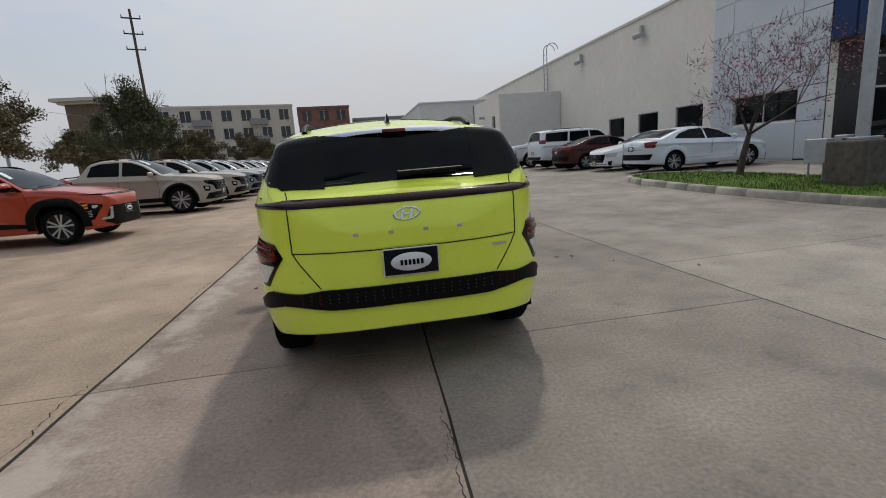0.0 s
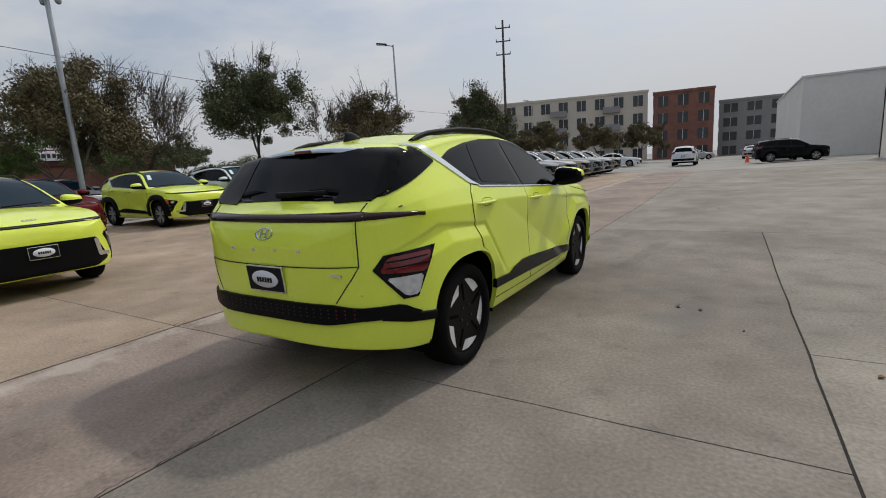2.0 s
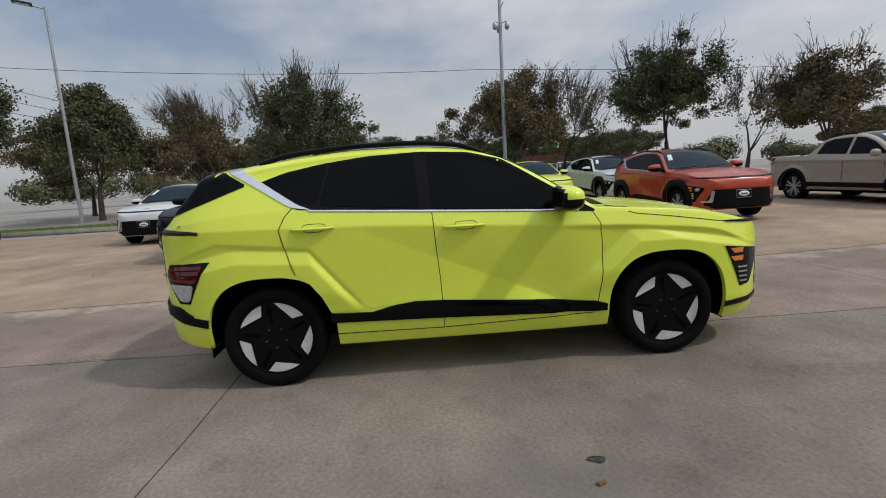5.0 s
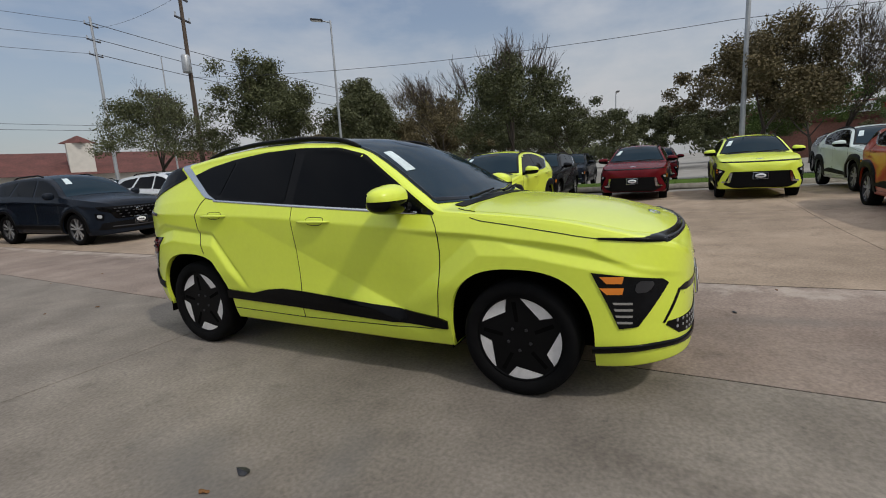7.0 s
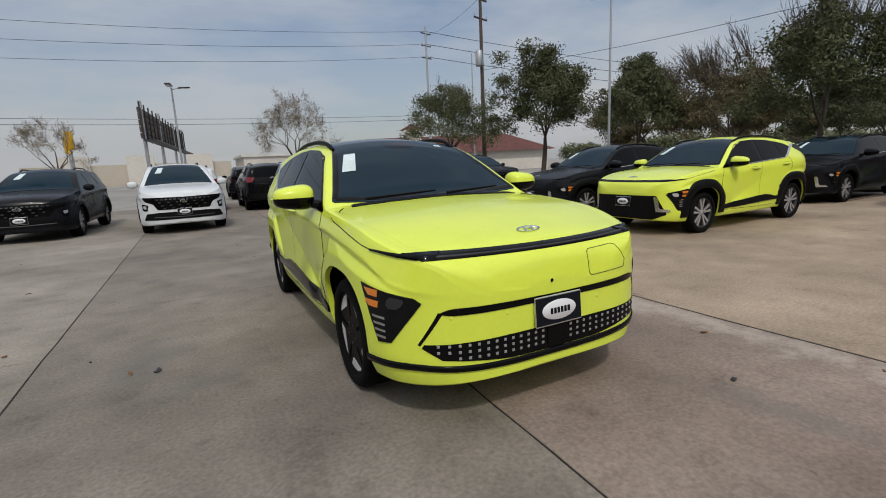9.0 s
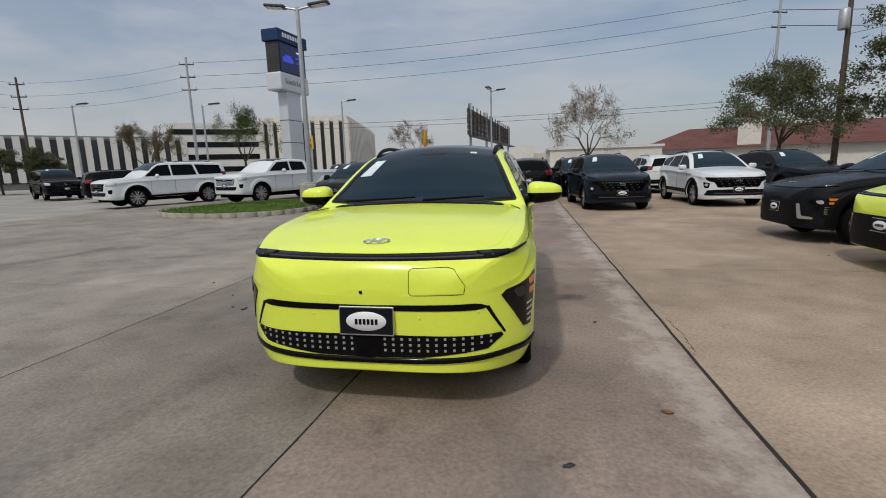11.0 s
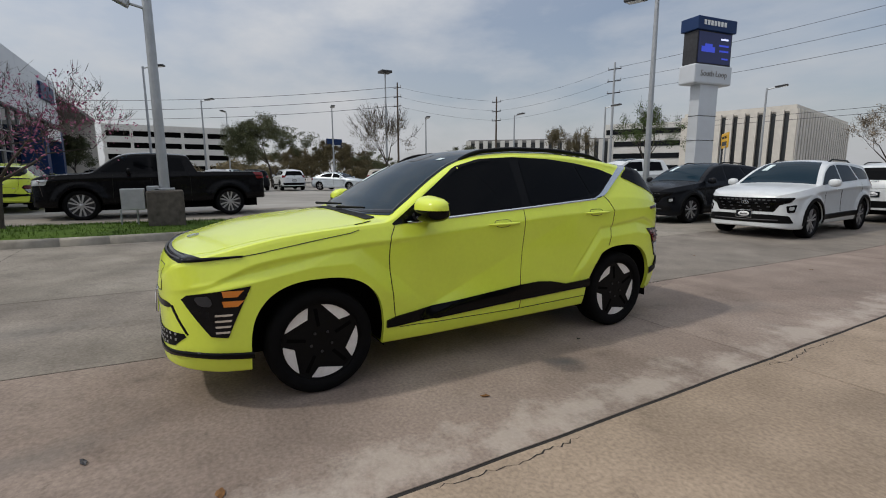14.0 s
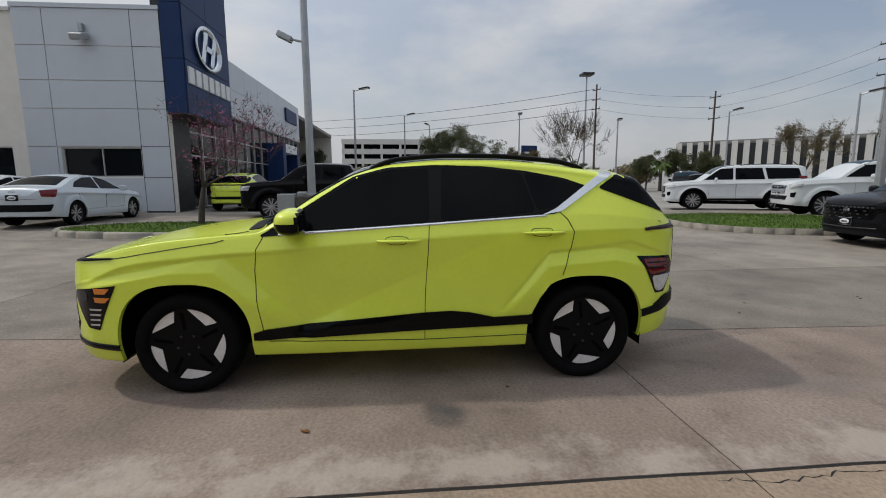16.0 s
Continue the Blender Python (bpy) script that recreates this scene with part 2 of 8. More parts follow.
def tread_mark(m, p0, p1, half, ribs):
    """A faint dark print of a tyre on the concrete, broken into ribs."""
    n, l = m.node_tree.nodes, m.node_tree.links
    b = n["Principled BSDF"]
    source = b.inputs["Base Color"].links[0].from_socket
    geo = n.new("ShaderNodeNewGeometry")
    mp = n.new("ShaderNodeMapping")
    mp.vector_type = "TEXTURE"
    mp.inputs["Location"].default_value = (p0[0], p0[1], 0)
    mp.inputs["Rotation"].default_value = (0, 0, math.atan2(p1[1] - p0[1], p1[0] - p0[0]))
    l.new(geo.outputs["Position"], mp.inputs[0])
    sep = n.new("ShaderNodeSeparateXYZ")
    l.new(mp.outputs[0], sep.inputs[0])

    def math_node(op, a, v=None):
        k = n.new("ShaderNodeMath")
        k.operation = op
        l.new(a, k.inputs[0])
        if v is not None:
            if isinstance(v, float):
                k.inputs[1].default_value = v
            else:
                l.new(v, k.inputs[1])
        return k.outputs[0]

    def ranged(a, lo, hi, u, v):
        k = n.new("ShaderNodeMapRange")
        for i, q in enumerate((lo, hi, u, v)):
            k.inputs[i + 1].default_value = q
        l.new(a, k.inputs[0])
        return k.outputs[0]

    long = math.hypot(p1[0] - p0[0], p1[1] - p0[1])
    across = math_node("ABSOLUTE", sep.outputs[1])
    inside = ranged(across, half * .8, half, 1.0, 0.0)
    ends = math_node("MULTIPLY", ranged(sep.outputs[0], 0.0, .25, 0.0, 1.0), ranged(sep.outputs[0], long - .3, long, 1.0, 0.0))
    lean = math_node("ADD", sep.outputs[0], math_node("MULTIPLY", across, 0.6))
    rib = ranged(math_node("SINE", math_node("MULTIPLY", lean, ribs)), -.4, .4, .45, 1.0)
    t = n.new("ShaderNodeTexNoise")
    t.inputs["Scale"].default_value, t.inputs["Detail"].default_value = 9.0, 5
    l.new(geo.outputs["Position"], t.inputs["Vector"])
    worn = ranged(t.outputs[0], .35, .6, .3, 1.0)
    f = math_node("MULTIPLY", math_node("MULTIPLY", inside, ends), math_node("MULTIPLY", rib, worn))
    f = math_node("MULTIPLY", f, 0.38)
    mix = n.new("ShaderNodeMix")
    mix.data_type = "RGBA"
    mix.inputs[7].default_value = (0.08, 0.065, 0.055, 1)
    l.new(f, mix.inputs[0])
    l.new(source, mix.inputs[6])
    l.new(mix.outputs[2], b.inputs["Base Color"])


tread_mark(CONC_PINK, (-.40, -1.85), (.06, -3.5), .085, 110.0)
tread_mark(CONC_BROWN, (1.55, 3.6), (1.25, 1.6), .10, 60.0)
def stain_and_shadow(m, at, long, short, turn, dark, strength):
    """An irregular blotch in the concrete, fading out at a ragged rim: soaked-in stains and one painted shadow."""
    n, l = m.node_tree.nodes, m.node_tree.links
    b = n["Principled BSDF"]
    source = b.inputs["Base Color"].links[0].from_socket
    geo, mp = n.new("ShaderNodeNewGeometry"), n.new("ShaderNodeMapping")
    mp.vector_type = "TEXTURE"
    mp.inputs["Location"].default_value, mp.inputs["Rotation"].default_value = (*at, 0), (0, 0, radians(turn))
    mp.inputs["Scale"].default_value = (long, short, 1)
    l.new(geo.outputs["Position"], mp.inputs[0])
    flat = n.new("ShaderNodeVectorMath")
    flat.operation = "MULTIPLY"
    flat.inputs[1].default_value = (1, 1, 0)
    l.new(mp.outputs[0], flat.inputs[0])
    size = n.new("ShaderNodeVectorMath")
    size.operation = "LENGTH"
    l.new(flat.outputs[0], size.inputs[0])
    t = n.new("ShaderNodeTexNoise")
    t.inputs["Scale"].default_value, t.inputs["Detail"].default_value, t.inputs["Roughness"].default_value = 3.5, 8, 0.65
    l.new(geo.outputs["Position"], t.inputs["Vector"])
    add = n.new("ShaderNodeMath")
    add.operation = "MULTIPLY_ADD"
    add.inputs[1].default_value = 1.5
    l.new(t.outputs[0], add.inputs[0])
    l.new(size.outputs["Value"], add.inputs[2])
    cut = n.new("ShaderNodeMapRange")
    cut.inputs[1].default_value, cut.inputs[2].default_value, cut.inputs[3].default_value, cut.inputs[4].default_value = 0.85, 1.55, strength, 0.0
    l.new(add.outputs[0], cut.inputs[0])
    mix = n.new("ShaderNodeMix")
    mix.data_type = "RGBA"
    mix.inputs[7].default_value = (*dark, 1)
    l.new(cut.outputs[0], mix.inputs[0])
    l.new(source, mix.inputs[6])
    l.new(mix.outputs[2], b.inputs["Base Color"])


STAIN_SHADOW_GREY = (0.13, 0.125, 0.12)
stain_and_shadow(CONC_BROWN, (2.05, .10), .80, .34, 70, STAIN_SHADOW_GREY, .55)
stain_and_shadow(CONC_BROWN, (1.75, .75), .55, .22, 20, STAIN_SHADOW_GREY, .40)
stain_and_shadow(CONC_BROWN, (2.25, -2.9), .35, .12, 60, STAIN_SHADOW_GREY, .6)
stain_and_shadow(CONC_BROWN, (1.5, 3.3), 1.2, .35, 95, STAIN_SHADOW_GREY, .35)
# the left wing mirror's cast shadow, painted into the slab colour
stain_and_shadow(CONC_PINK, (-1.28, -.35), .24, .12, 60, STAIN_SHADOW_GREY, .75)
stain_and_shadow(CONC_PINK, (-.9, 2.9), .9, .22, 100, STAIN_SHADOW_GREY, .35)
stain_and_shadow(CONC_PINK, (-1.15, -2.9), .8, .30, 80, STAIN_SHADOW_GREY, .35)
stain_and_shadow(CONC_GREY, (5.2, -2.2), 1.6, .18, 25, STAIN_SHADOW_GREY, .5)
stain_and_shadow(CONC_GREY, (4.6, 1.6), 1.8, .16, 100, STAIN_SHADOW_GREY, .45)
JOINT = mat("joint_filler", (0.022, 0.019, 0.017), 0.95, vary=0.3, scale=15)
FOOTING = mat("stained_footing", (0.115, 0.10, 0.085), 0.95, vary=0.35, scale=9, bump=0.3, fine=50, tint=(0.045, 0.04, 0.034))
ROAD_FAR = mat("far_paving", (0.30, 0.285, 0.26), 0.9, vary=0.2, scale=0.6)
STUCCO = mat("cream_stucco", (0.78, 0.74, 0.67), 0.92, vary=0.05, scale=3, bump=0.15, fine=120)
STUCCO_GREY = mat("grey_stucco", (0.64, 0.63, 0.60), 0.92, vary=0.05, scale=3, bump=0.15, fine=120)
PANEL = mat("silver_composite_panel", (0.56, 0.59, 0.63), 0.42, 0.2, vary=0.03, scale=2, per=0.1)
BLUE = mat("deep_blue_panel", (0.010, 0.034, 0.115), 0.5, 0.0, spec=0.25, vary=0.06, scale=2, per=0.1)
FAR_PANE = mat("pale_window_glass", (0.045, 0.05, 0.055), 0.12, vary=0.3, scale=0.4, per=0.6, spec=0.35)
WINDOW = glass("dark_window_glass", (0.008, 0.010, 0.012), 0.03)
FRAME = mat("window_frame_aluminium", (0.50, 0.50, 0.50), 0.4, 0.6, vary=0.05)
DARK_STEEL = mat("dark_steel", (0.045, 0.045, 0.05), 0.5, 0.4, vary=0.2)
BARK = mat("tree_bark", (0.075, 0.06, 0.048), 0.95, vary=0.3, scale=20, bump=0.5, fine=60)
OAK_LEAF = mat("live_oak_leaves", (0.10, 0.108, 0.048), 0.65, spec=0.3, vary=0.35, scale=2, per_island=0.8, tint=(0.032, 0.040, 0.018))
DRY_LEAF = mat("dull_olive_leaves", (0.15, 0.118, 0.062), 0.75, spec=0.25, vary=0.35, scale=2, per_island=0.8, tint=(0.055, 0.052, 0.026))
PALE_LEAF = mat("pale_spring_buds", (0.30, 0.25, 0.19), 0.8, vary=0.3, scale=2, per_island=0.8, tint=(0.14, 0.11, 0.07))
PINK_LEAF = mat("redbud_blossom", (0.42, 0.13, 0.24), 0.8, vary=0.3, scale=2, per_island=0.8)
GREEN_LEAF = mat("fresh_green_leaves", (0.075, 0.11, 0.03), 0.8, spec=0.15, vary=0.3, scale=2, per_island=0.8, tint=(0.035, 0.06, 0.015))
RED_ROOF = mat("red_tile_roof", (0.125, 0.044, 0.036), 0.85, vary=0.25, scale=5)
BRICK = mat("brown_red_brick", (0.21, 0.095, 0.07), 0.9, vary=0.25, scale=6)
BROWN_WALL = mat("brown_render", (0.16, 0.115, 0.075), 0.9, vary=0.12, scale=2)
TAN_WALL = mat("beige_render", (0.50, 0.45, 0.38), 0.9, vary=0.06, scale=2)
GREY_WALL = mat("grey_render", (0.24, 0.235, 0.23), 0.9, vary=0.06, scale=2)
WHITE_WALL = mat("white_precast", (0.62, 0.59, 0.54), 0.85, vary=0.08, scale=2)
YELLOW = mat("yellow_sign", (0.75, 0.42, 0.01), 0.5, vary=0.05)
WHITE_SIGN = mat("white_sign_face", (0.75, 0.76, 0.76), 0.4, vary=0.03)
SCREEN = glow("led_screen", (0.01, 0.014, 0.05), 0.6)
SCREEN_BLUE = glow("led_blue", (0.03, 0.05, 0.42), 0.8)
SCREEN_WHITE = glow("led_white", (0.6, 0.65, 0.9), 0.9)
ORANGE_CONE = mat("cone_orange", (0.8, 0.12, 0.02), 0.6, vary=0.08)
DRY_BROWN = mat("dry_leaf", (0.22, 0.10, 0.03), 0.8, vary=0.3, scale=60)

PAINTS = {
    "lime": LIME,
    "white": paint("white_paint", (0.66, 0.69, 0.71), 0.3),
    "red": paint("dark_red_paint", (0.12, 0.008, 0.012), 0.25, 0.1),
    "orange": paint("orange_red_paint", (0.42, 0.055, 0.022), 0.28, 0.05),
    "dark": paint("charcoal_paint", (0.009, 0.010, 0.013), 0.25, 0.1),
    "navy": paint("slate_blue_paint", (0.010, 0.014, 0.022), 0.25, 0.1),
    "black": paint("black_paint", (0.004, 0.004, 0.005), 0.2, 0.1),
    "tan": paint("sand_paint", (0.36, 0.32, 0.265), 0.3, 0.06, 0.2),
    "sage": paint("sage_paint", (0.20, 0.235, 0.23), 0.3, 0.06, 0.2),
    "silver": paint("silver_paint", (0.45, 0.46, 0.47), 0.28, 0.05, 0.5),
    "champagne": paint("champagne_paint", (0.47, 0.43, 0.37), 0.28, 0.05, 0.4),
    "ice": paint("ice_blue_paint", (0.60, 0.66, 0.71), 0.26, 0.05, 0.2),
    "maroon": paint("wine_paint", (0.06, 0.02, 0.022), 0.25, 0.1),
    "mint": paint("pale_mint_paint", (0.60, 0.68, 0.66), 0.3, 0.05),
}


# ---- building blocks ----
def smooth01(v, a, b):
    k = min(1.0, max(0.0, (v - a) / (b - a)))
    return k * k * (3 - 2 * k)


def height(x, y):
    """The lot's surface: lowest under the car, rising gently around it."""
    return 0.13 * smooth01(y, 1, 11) + 0.11 * smooth01(x, 4, 12) + 0.10 * smooth01(-x, 5, 11) * smooth01(y, -2, 4)


def part(name, bm, material, parent=None, label=""):
    me = bpy.data.meshes.new(name)
    bm.to_mesh(me)
    bm.free()
    for m in material if isinstance(material, (list, tuple)) else [material]:
        me.materials.append(m)
    ob = new(name, me)
    if parent is not None:
        ob.parent = parent
    if label:
        ob["label"] = label
    return ob


def thing(name, m, label, category, group="", kind=""):
    ob = new(name)
    ob.matrix_basis = m
    return tagged(ob, label, category, group, kind)


def standing(x, y, yaw=0.0, up=0.0):
    return pose(x, y, height(x, y) + up, 0, 0, yaw)


def box(bm, x0, x1, y0, y1, z0, z1, bevel=0.0):
    got = bmesh.ops.create_cube(bm, size=1.0, matrix=Matrix.Translation(((x0 + x1) / 2, (y0 + y1) / 2, (z0 + z1) / 2)) @ Matrix.Diagonal((x1 - x0, y1 - y0, z1 - z0, 1)))
    if bevel > 0:
        edges = list({e for v in got["verts"] for e in v.link_edges})
        bmesh.ops.bevel(bm, geom=edges, offset=bevel, segments=2, affect="EDGES", profile=0.5)
    return bm


def boxed(x0, x1, y0, y1, z0, z1, bevel=0.0):
    return box(bmesh.new(), x0, x1, y0, y1, z0, z1, bevel)


def rod(bm, a, b, ra, rb=None, n=8):
    """A tapered round bar from a to b."""
    a, b = Vector(a), Vector(b)
    rb = ra if rb is None else rb
    d = b - a
    q = d.to_track_quat("Z", "Y").to_matrix().to_4x4()
    bmesh.ops.create_cone(bm, cap_ends=True, segments=n, radius1=ra, radius2=max(rb, 1e-4), depth=d.length, matrix=Matrix.Translation((a + b) / 2) @ q)
    return bm


def tube(bm, pts, r, n=6):
    """One continuous round bar along a line of points."""
    last = None
    for i, p in enumerate(pts):
        d = (pts[min(i + 1, len(pts) - 1)] - pts[max(i - 1, 0)]).normalized()
        u = d.cross(Vector((0, 0, 1))).normalized()
        v = u.cross(d)
        ring = [bm.verts.new(p + (u * math.cos(6.2832 * k / n) + v * math.sin(6.2832 * k / n)) * r) for k in range(n)]
        if last:
            for k in range(n):
                bm.faces.new((last[k], last[(k + 1) % n], ring[(k + 1) % n], ring[k])).smooth = True
        last = ring
    bmesh.ops.recalc_face_normals(bm, faces=bm.faces)
    return bm


def lathe(profile, n=40, axis="x"):
    """Turns a profile of (radius, along) round an axis."""
    bm = bmesh.new()
    rings = []
    for r, a in profile:
        ring = []
        for k in range(n):
            c, s = math.cos(2 * math.pi * k / n) * r, math.sin(2 * math.pi * k / n) * r
            ring.append(bm.verts.new((a, c, s) if axis == "x" else (c, s, a)))
        rings.append(ring)
    for p, q in zip(rings, rings[1:]):
        for k in range(n):
            f = bm.faces.new((p[k], p[(k + 1) % n], q[(k + 1) % n], q[k]))
            f.smooth = True
    bmesh.ops.recalc_face_normals(bm, faces=bm.faces)
    return bm


def slab_poly(points, z0, z1):
    """An upright prism over a plan outline."""
    bm = bmesh.new()
    low = [bm.verts.new((x, y, z0)) for x, y in points]
    high = [bm.verts.new((x, y, z1)) for x, y in points]
    n = len(points)
    bm.faces.new(low[::-1])
    bm.faces.new(high)
    for k in range(n):
        bm.faces.new((low[k], low[(k + 1) % n], high[(k + 1) % n], high[k]))
    bmesh.ops.recalc_face_normals(bm, faces=bm.faces)
    return bm


# ---- cars ----
from mathutils.bvhtree import BVHTree
from mathutils.geometry import delaunay_2d_cdt


def curve(knots, y):
    """A smooth monotone curve through knots sorted by falling y."""
    ks = sorted(knots)
    if y <= ks[0][0]:
        return ks[0][1]
    for i in range(len(ks) - 1):
        (a, u), (b, v) = ks[i], ks[i + 1]
        if a <= y <= b:
            h = b - a
            s = (v - u) / h
            sp = (u - ks[i - 1][1]) / (a - ks[i - 1][0]) if i > 0 else s
            sn = (ks[i + 2][1] - v) / (ks[i + 2][0] - b) if i + 2 < len(ks) else s
            m0 = 0 if sp * s <= 0 else 2 * sp * s / (sp + s)
            m1 = 0 if sn * s <= 0 else 2 * sn * s / (sn + s)
            k = (y - a) / h
            return (2 * k**3 - 3 * k**2 + 1) * u + (k**3 - 2 * k**2 + k) * h * m0 + (3 * k**2 - 2 * k**3) * v + (k**3 - k**2) * h * m1
    return ks[-1][1]


CROSS = dict(
    front=2.20, rear=-2.17, w=0.895, fstart=1.15, rstart=-1.15, fp=4.1, rp=3.7, lean=0.56, crown=0.045, edge=0.10,
    top=[(2.2, .72), (2.175, .83), (2.13, .885), (2.05, .925), (1.9, .965), (1.5, 1.045), (1.1, 1.085), (.90, 1.10), (.73, 1.195), (.43, 1.385), (.22, 1.49), (-.04, 1.555), (-.4, 1.583), (-.7, 1.58), (-1.1, 1.55), (-1.45, 1.50), (-1.74, 1.452), (-1.78, 1.41), (-2.0, 1.155), (-2.04, 1.125), (-2.10, 1.095), (-2.14, 1.02), (-2.17, .90)],
    belt=[(2.2, .67), (2.1, .84), (1.9, .90), (1.5, .985), (.86, 1.035), (0, 1.085), (-.9, 1.14), (-1.3, 1.16), (-1.7, 1.13), (-2.05, 1.045), (-2.17, .88)],
    bottom=[(2.2, .265), (2.0, .245), (1.75, .235), (.9, .24), (-1, .255), (-1.8, .29), (-2.17, .345)],
    axles=(1.33, -1.335), tyre=0.335, arch=0.412, square=2.6, flare=0.026, track=0.885, crease=True, scoop=0.012, fine=2,
)


SHOULDER = [(2.2, .70), (1.95, .76), (1.849, .797), (1.695, .858), (1.514, .89), (1.291, .911), (1.031, .935), (.856, .943), (-.331, 1.019), (-.605, 1.033), (-.81, 1.041), (-1.7, 1.06), (-2.17, .98)]


def ramp(v, a, b):
    return min(1.0, max(0.0, (v - a) / (b - a)))


def side_relief(y, z):
    """Folds of the body side: shoulder line, door wedge, faceted arch flares."""
    zs = curve(SHOULDER, y)
    dx = -.40 * max(0, z - zs)
    below = zs - z
    # undercut beneath the shoulder line on the front wing
    dx -= .013 * ramp(below, 0, .026) * smooth01(y, .50, .92)
    # wedge in the doors: leans in under the shoulder line, out again below the slanting fold
    fold = 1.031 - .43 * (y + .77)
    if below > 0 and y > -.79:
        deep = .075 * max(0.0, zs - max(fold, z))
        foot = min(.44, fold - .10)
        back = 1.0 if z > fold else ramp(z, foot, fold)
        dx -= deep * back * smooth01(y, -.79, -.70) * (1 - smooth01(y, .50, .84))
    # front flare
    if y > .6:
        d = max((z - .817) / .088, (-.667 * y + .746 * z + .140) / .11, (.176 * y + .984 * z - 1.050) / .05)
        dx += .034 * (1 - ramp(d, 0, 1)) * max(smooth01(z, .40, .66), smooth01(y, 1.2, 1.4)) * (1 - smooth01(y, 1.9, 2.1))
    # rear flare
    if y < -.7:
        top = .821 - .068 * (y + 1.148)
        edge = max(z - (.928 - .105 * (y + 1.148)), .774 * y + .633 * z + .236, -.316 * y + .949 * z - 1.450)
        d = max((z - top) / .085, (.774 * y + .633 * z + .300) / .042, (-.223 * y + .975 * z - 1.167) / .085)
        on = max(smooth01(z, .46, .64), smooth01(-y, 1.2, 1.4)) * (1 - smooth01(-y, 1.9, 2.1))
        dx += (.034 * (1 - ramp(d, 0, 1)) - .012 * ramp(-edge, 0, .022)) * on
    return dx


def section(P, y, n_side=16, n_up=9, n_arc=6, n_top=9):
    """Half a cross-section of the body at y, from the sill up and over to the middle."""
    W = P["w"]
    if y > P["fstart"]:
        k = (y - P["fstart"]) / (P["front"] - P["fstart"])
        w = W * max(0.0, 1 - k ** P["fp"]) ** (1 / P["fp"])
    elif y < P["rstart"]:
        k = (P["rstart"] - y) / (P["rstart"] - P["rear"])
        w = W * max(0.0, 1 - k ** P["rp"]) ** (1 / P["rp"])
    else:
        w = W
    w = max(w, 0.02)
    zt, zb, z0 = curve(P["top"], y), curve(P["belt"], y), curve(P["bottom"], y)
    zt = max(zt, zb + 0.012)
    pts = []
    for i in range(n_side):
        s = i / (n_side - 1)
        z = z0 + (zb - z0) * s
        shape = 1 - 0.05 * max(0, 1 - s / 0.25) ** 2 - 0.006 * max(0, (s - 0.5) / 0.36)
        if P.get("crease"):
            x = w * shape + side_relief(y, z) * min(1, w / W) ** 4
        else:
            x = w * (shape - 0.05 * max(0, (s - 0.865) / 0.135))
            under = zb - .12 - z
            x -= .020 * ramp(under, 0, .03) * (1 - ramp(under, .05, .55)) * min(1, w / W) ** 4
            for ay in P["axles"]:
                d = math.hypot(y - ay, z - P["tyre"]) - P["arch"] - .10
                x += P["flare"] * (1 - smooth01(d, 0, .055)) * min(1, w / W) ** 4
        if P["axles"][1] + .4 < y < P["axles"][0] - .35:
            u = math.sin(math.pi * (y - P["axles"][1] - .4) / (P["axles"][0] - P["axles"][1] - .75))
            x -= P.get("scoop", 0.022) * u * math.exp(-((s - 0.42) / 0.22) ** 2)
        pts.append((x, z))
    xb = pts[-1][0]
    h = zt - zb
    r = min(P["edge"], 0.75 * h)
    sx = xb - P["lean"] * max(0, h - r)
    if sx < 0.25 * xb:
        sx = 0.25 * xb
    for i in range(1, n_up + 1):
        k = i / n_up
        pts.append((xb + (sx - xb) * k, zb + max(0, h - r) * k))
    zr = zb + max(0, h - r)
    crown = min(P["crown"], h * 0.6)
    rx = min(0.11 if h > 0.2 else 0.05 + 0.3 * h, sx * 0.5)
    for i in range(1, n_arc + 1):
        a = 0.5 * math.pi * i / n_arc
        pts.append((sx - rx * (1 - math.cos(a)), zr + (zt - crown - zr) * math.sin(a)))
    for i in range(1, n_top + 1):
        k = 1 - i / n_top
        x = (sx - rx) * k
        pts.append((x, zt - crown * k * k))
    return pts


def loft(P):
    ys = []
    fine = P.get("fine", 1)
    n = 92 if fine == 1 else 400
    for i in range(n + 1):
        k = i / n
        c = 0.5 - 0.5 * math.cos(math.pi * k)
        ys.append(P["rear"] + (P["front"] - P["rear"]) * (0.62 * c + 0.38 * k))
    ys[0] += 0.001
    ys[-1] -= 0.001
    ys = sorted(set(ys + [P["front"] - d for d in (.002, .004, .008, .012)] + [P["rear"] + d for d in (.002, .004, .008, .012)] + [round(y, 4) + 0.0005 for y, _ in P["top"][2:-2]]))
    bm = bmesh.new()
    rows = []
    for y in ys:
        half = section(P, y, 30, 10, 6, 9) if fine == 1 else section(P, y, 96, 22, 9, 12)
        row = [bm.verts.new((x, y, z)) for x, z in half[:-1]]
        row += [bm.verts.new((0, y, half[-1][1]))]
        row += [bm.verts.new((-x, y, z)) for x, z in reversed(half[:-1])]
        rows.append(row)
    m = len(rows[0])
    for a, b in zip(rows, rows[1:]):
        for k in range(m - 1):
            bm.faces.new((a[k], a[k + 1], b[k + 1], b[k]))
        bm.faces.new((a[m - 1], a[0], b[0], b[m - 1]))
    bm.faces.new(rows[0])
    bm.faces.new(rows[-1][::-1])
    for f in bm.faces:
        f.smooth = True
    bmesh.ops.recalc_face_normals(bm, faces=bm.faces)
    return bm


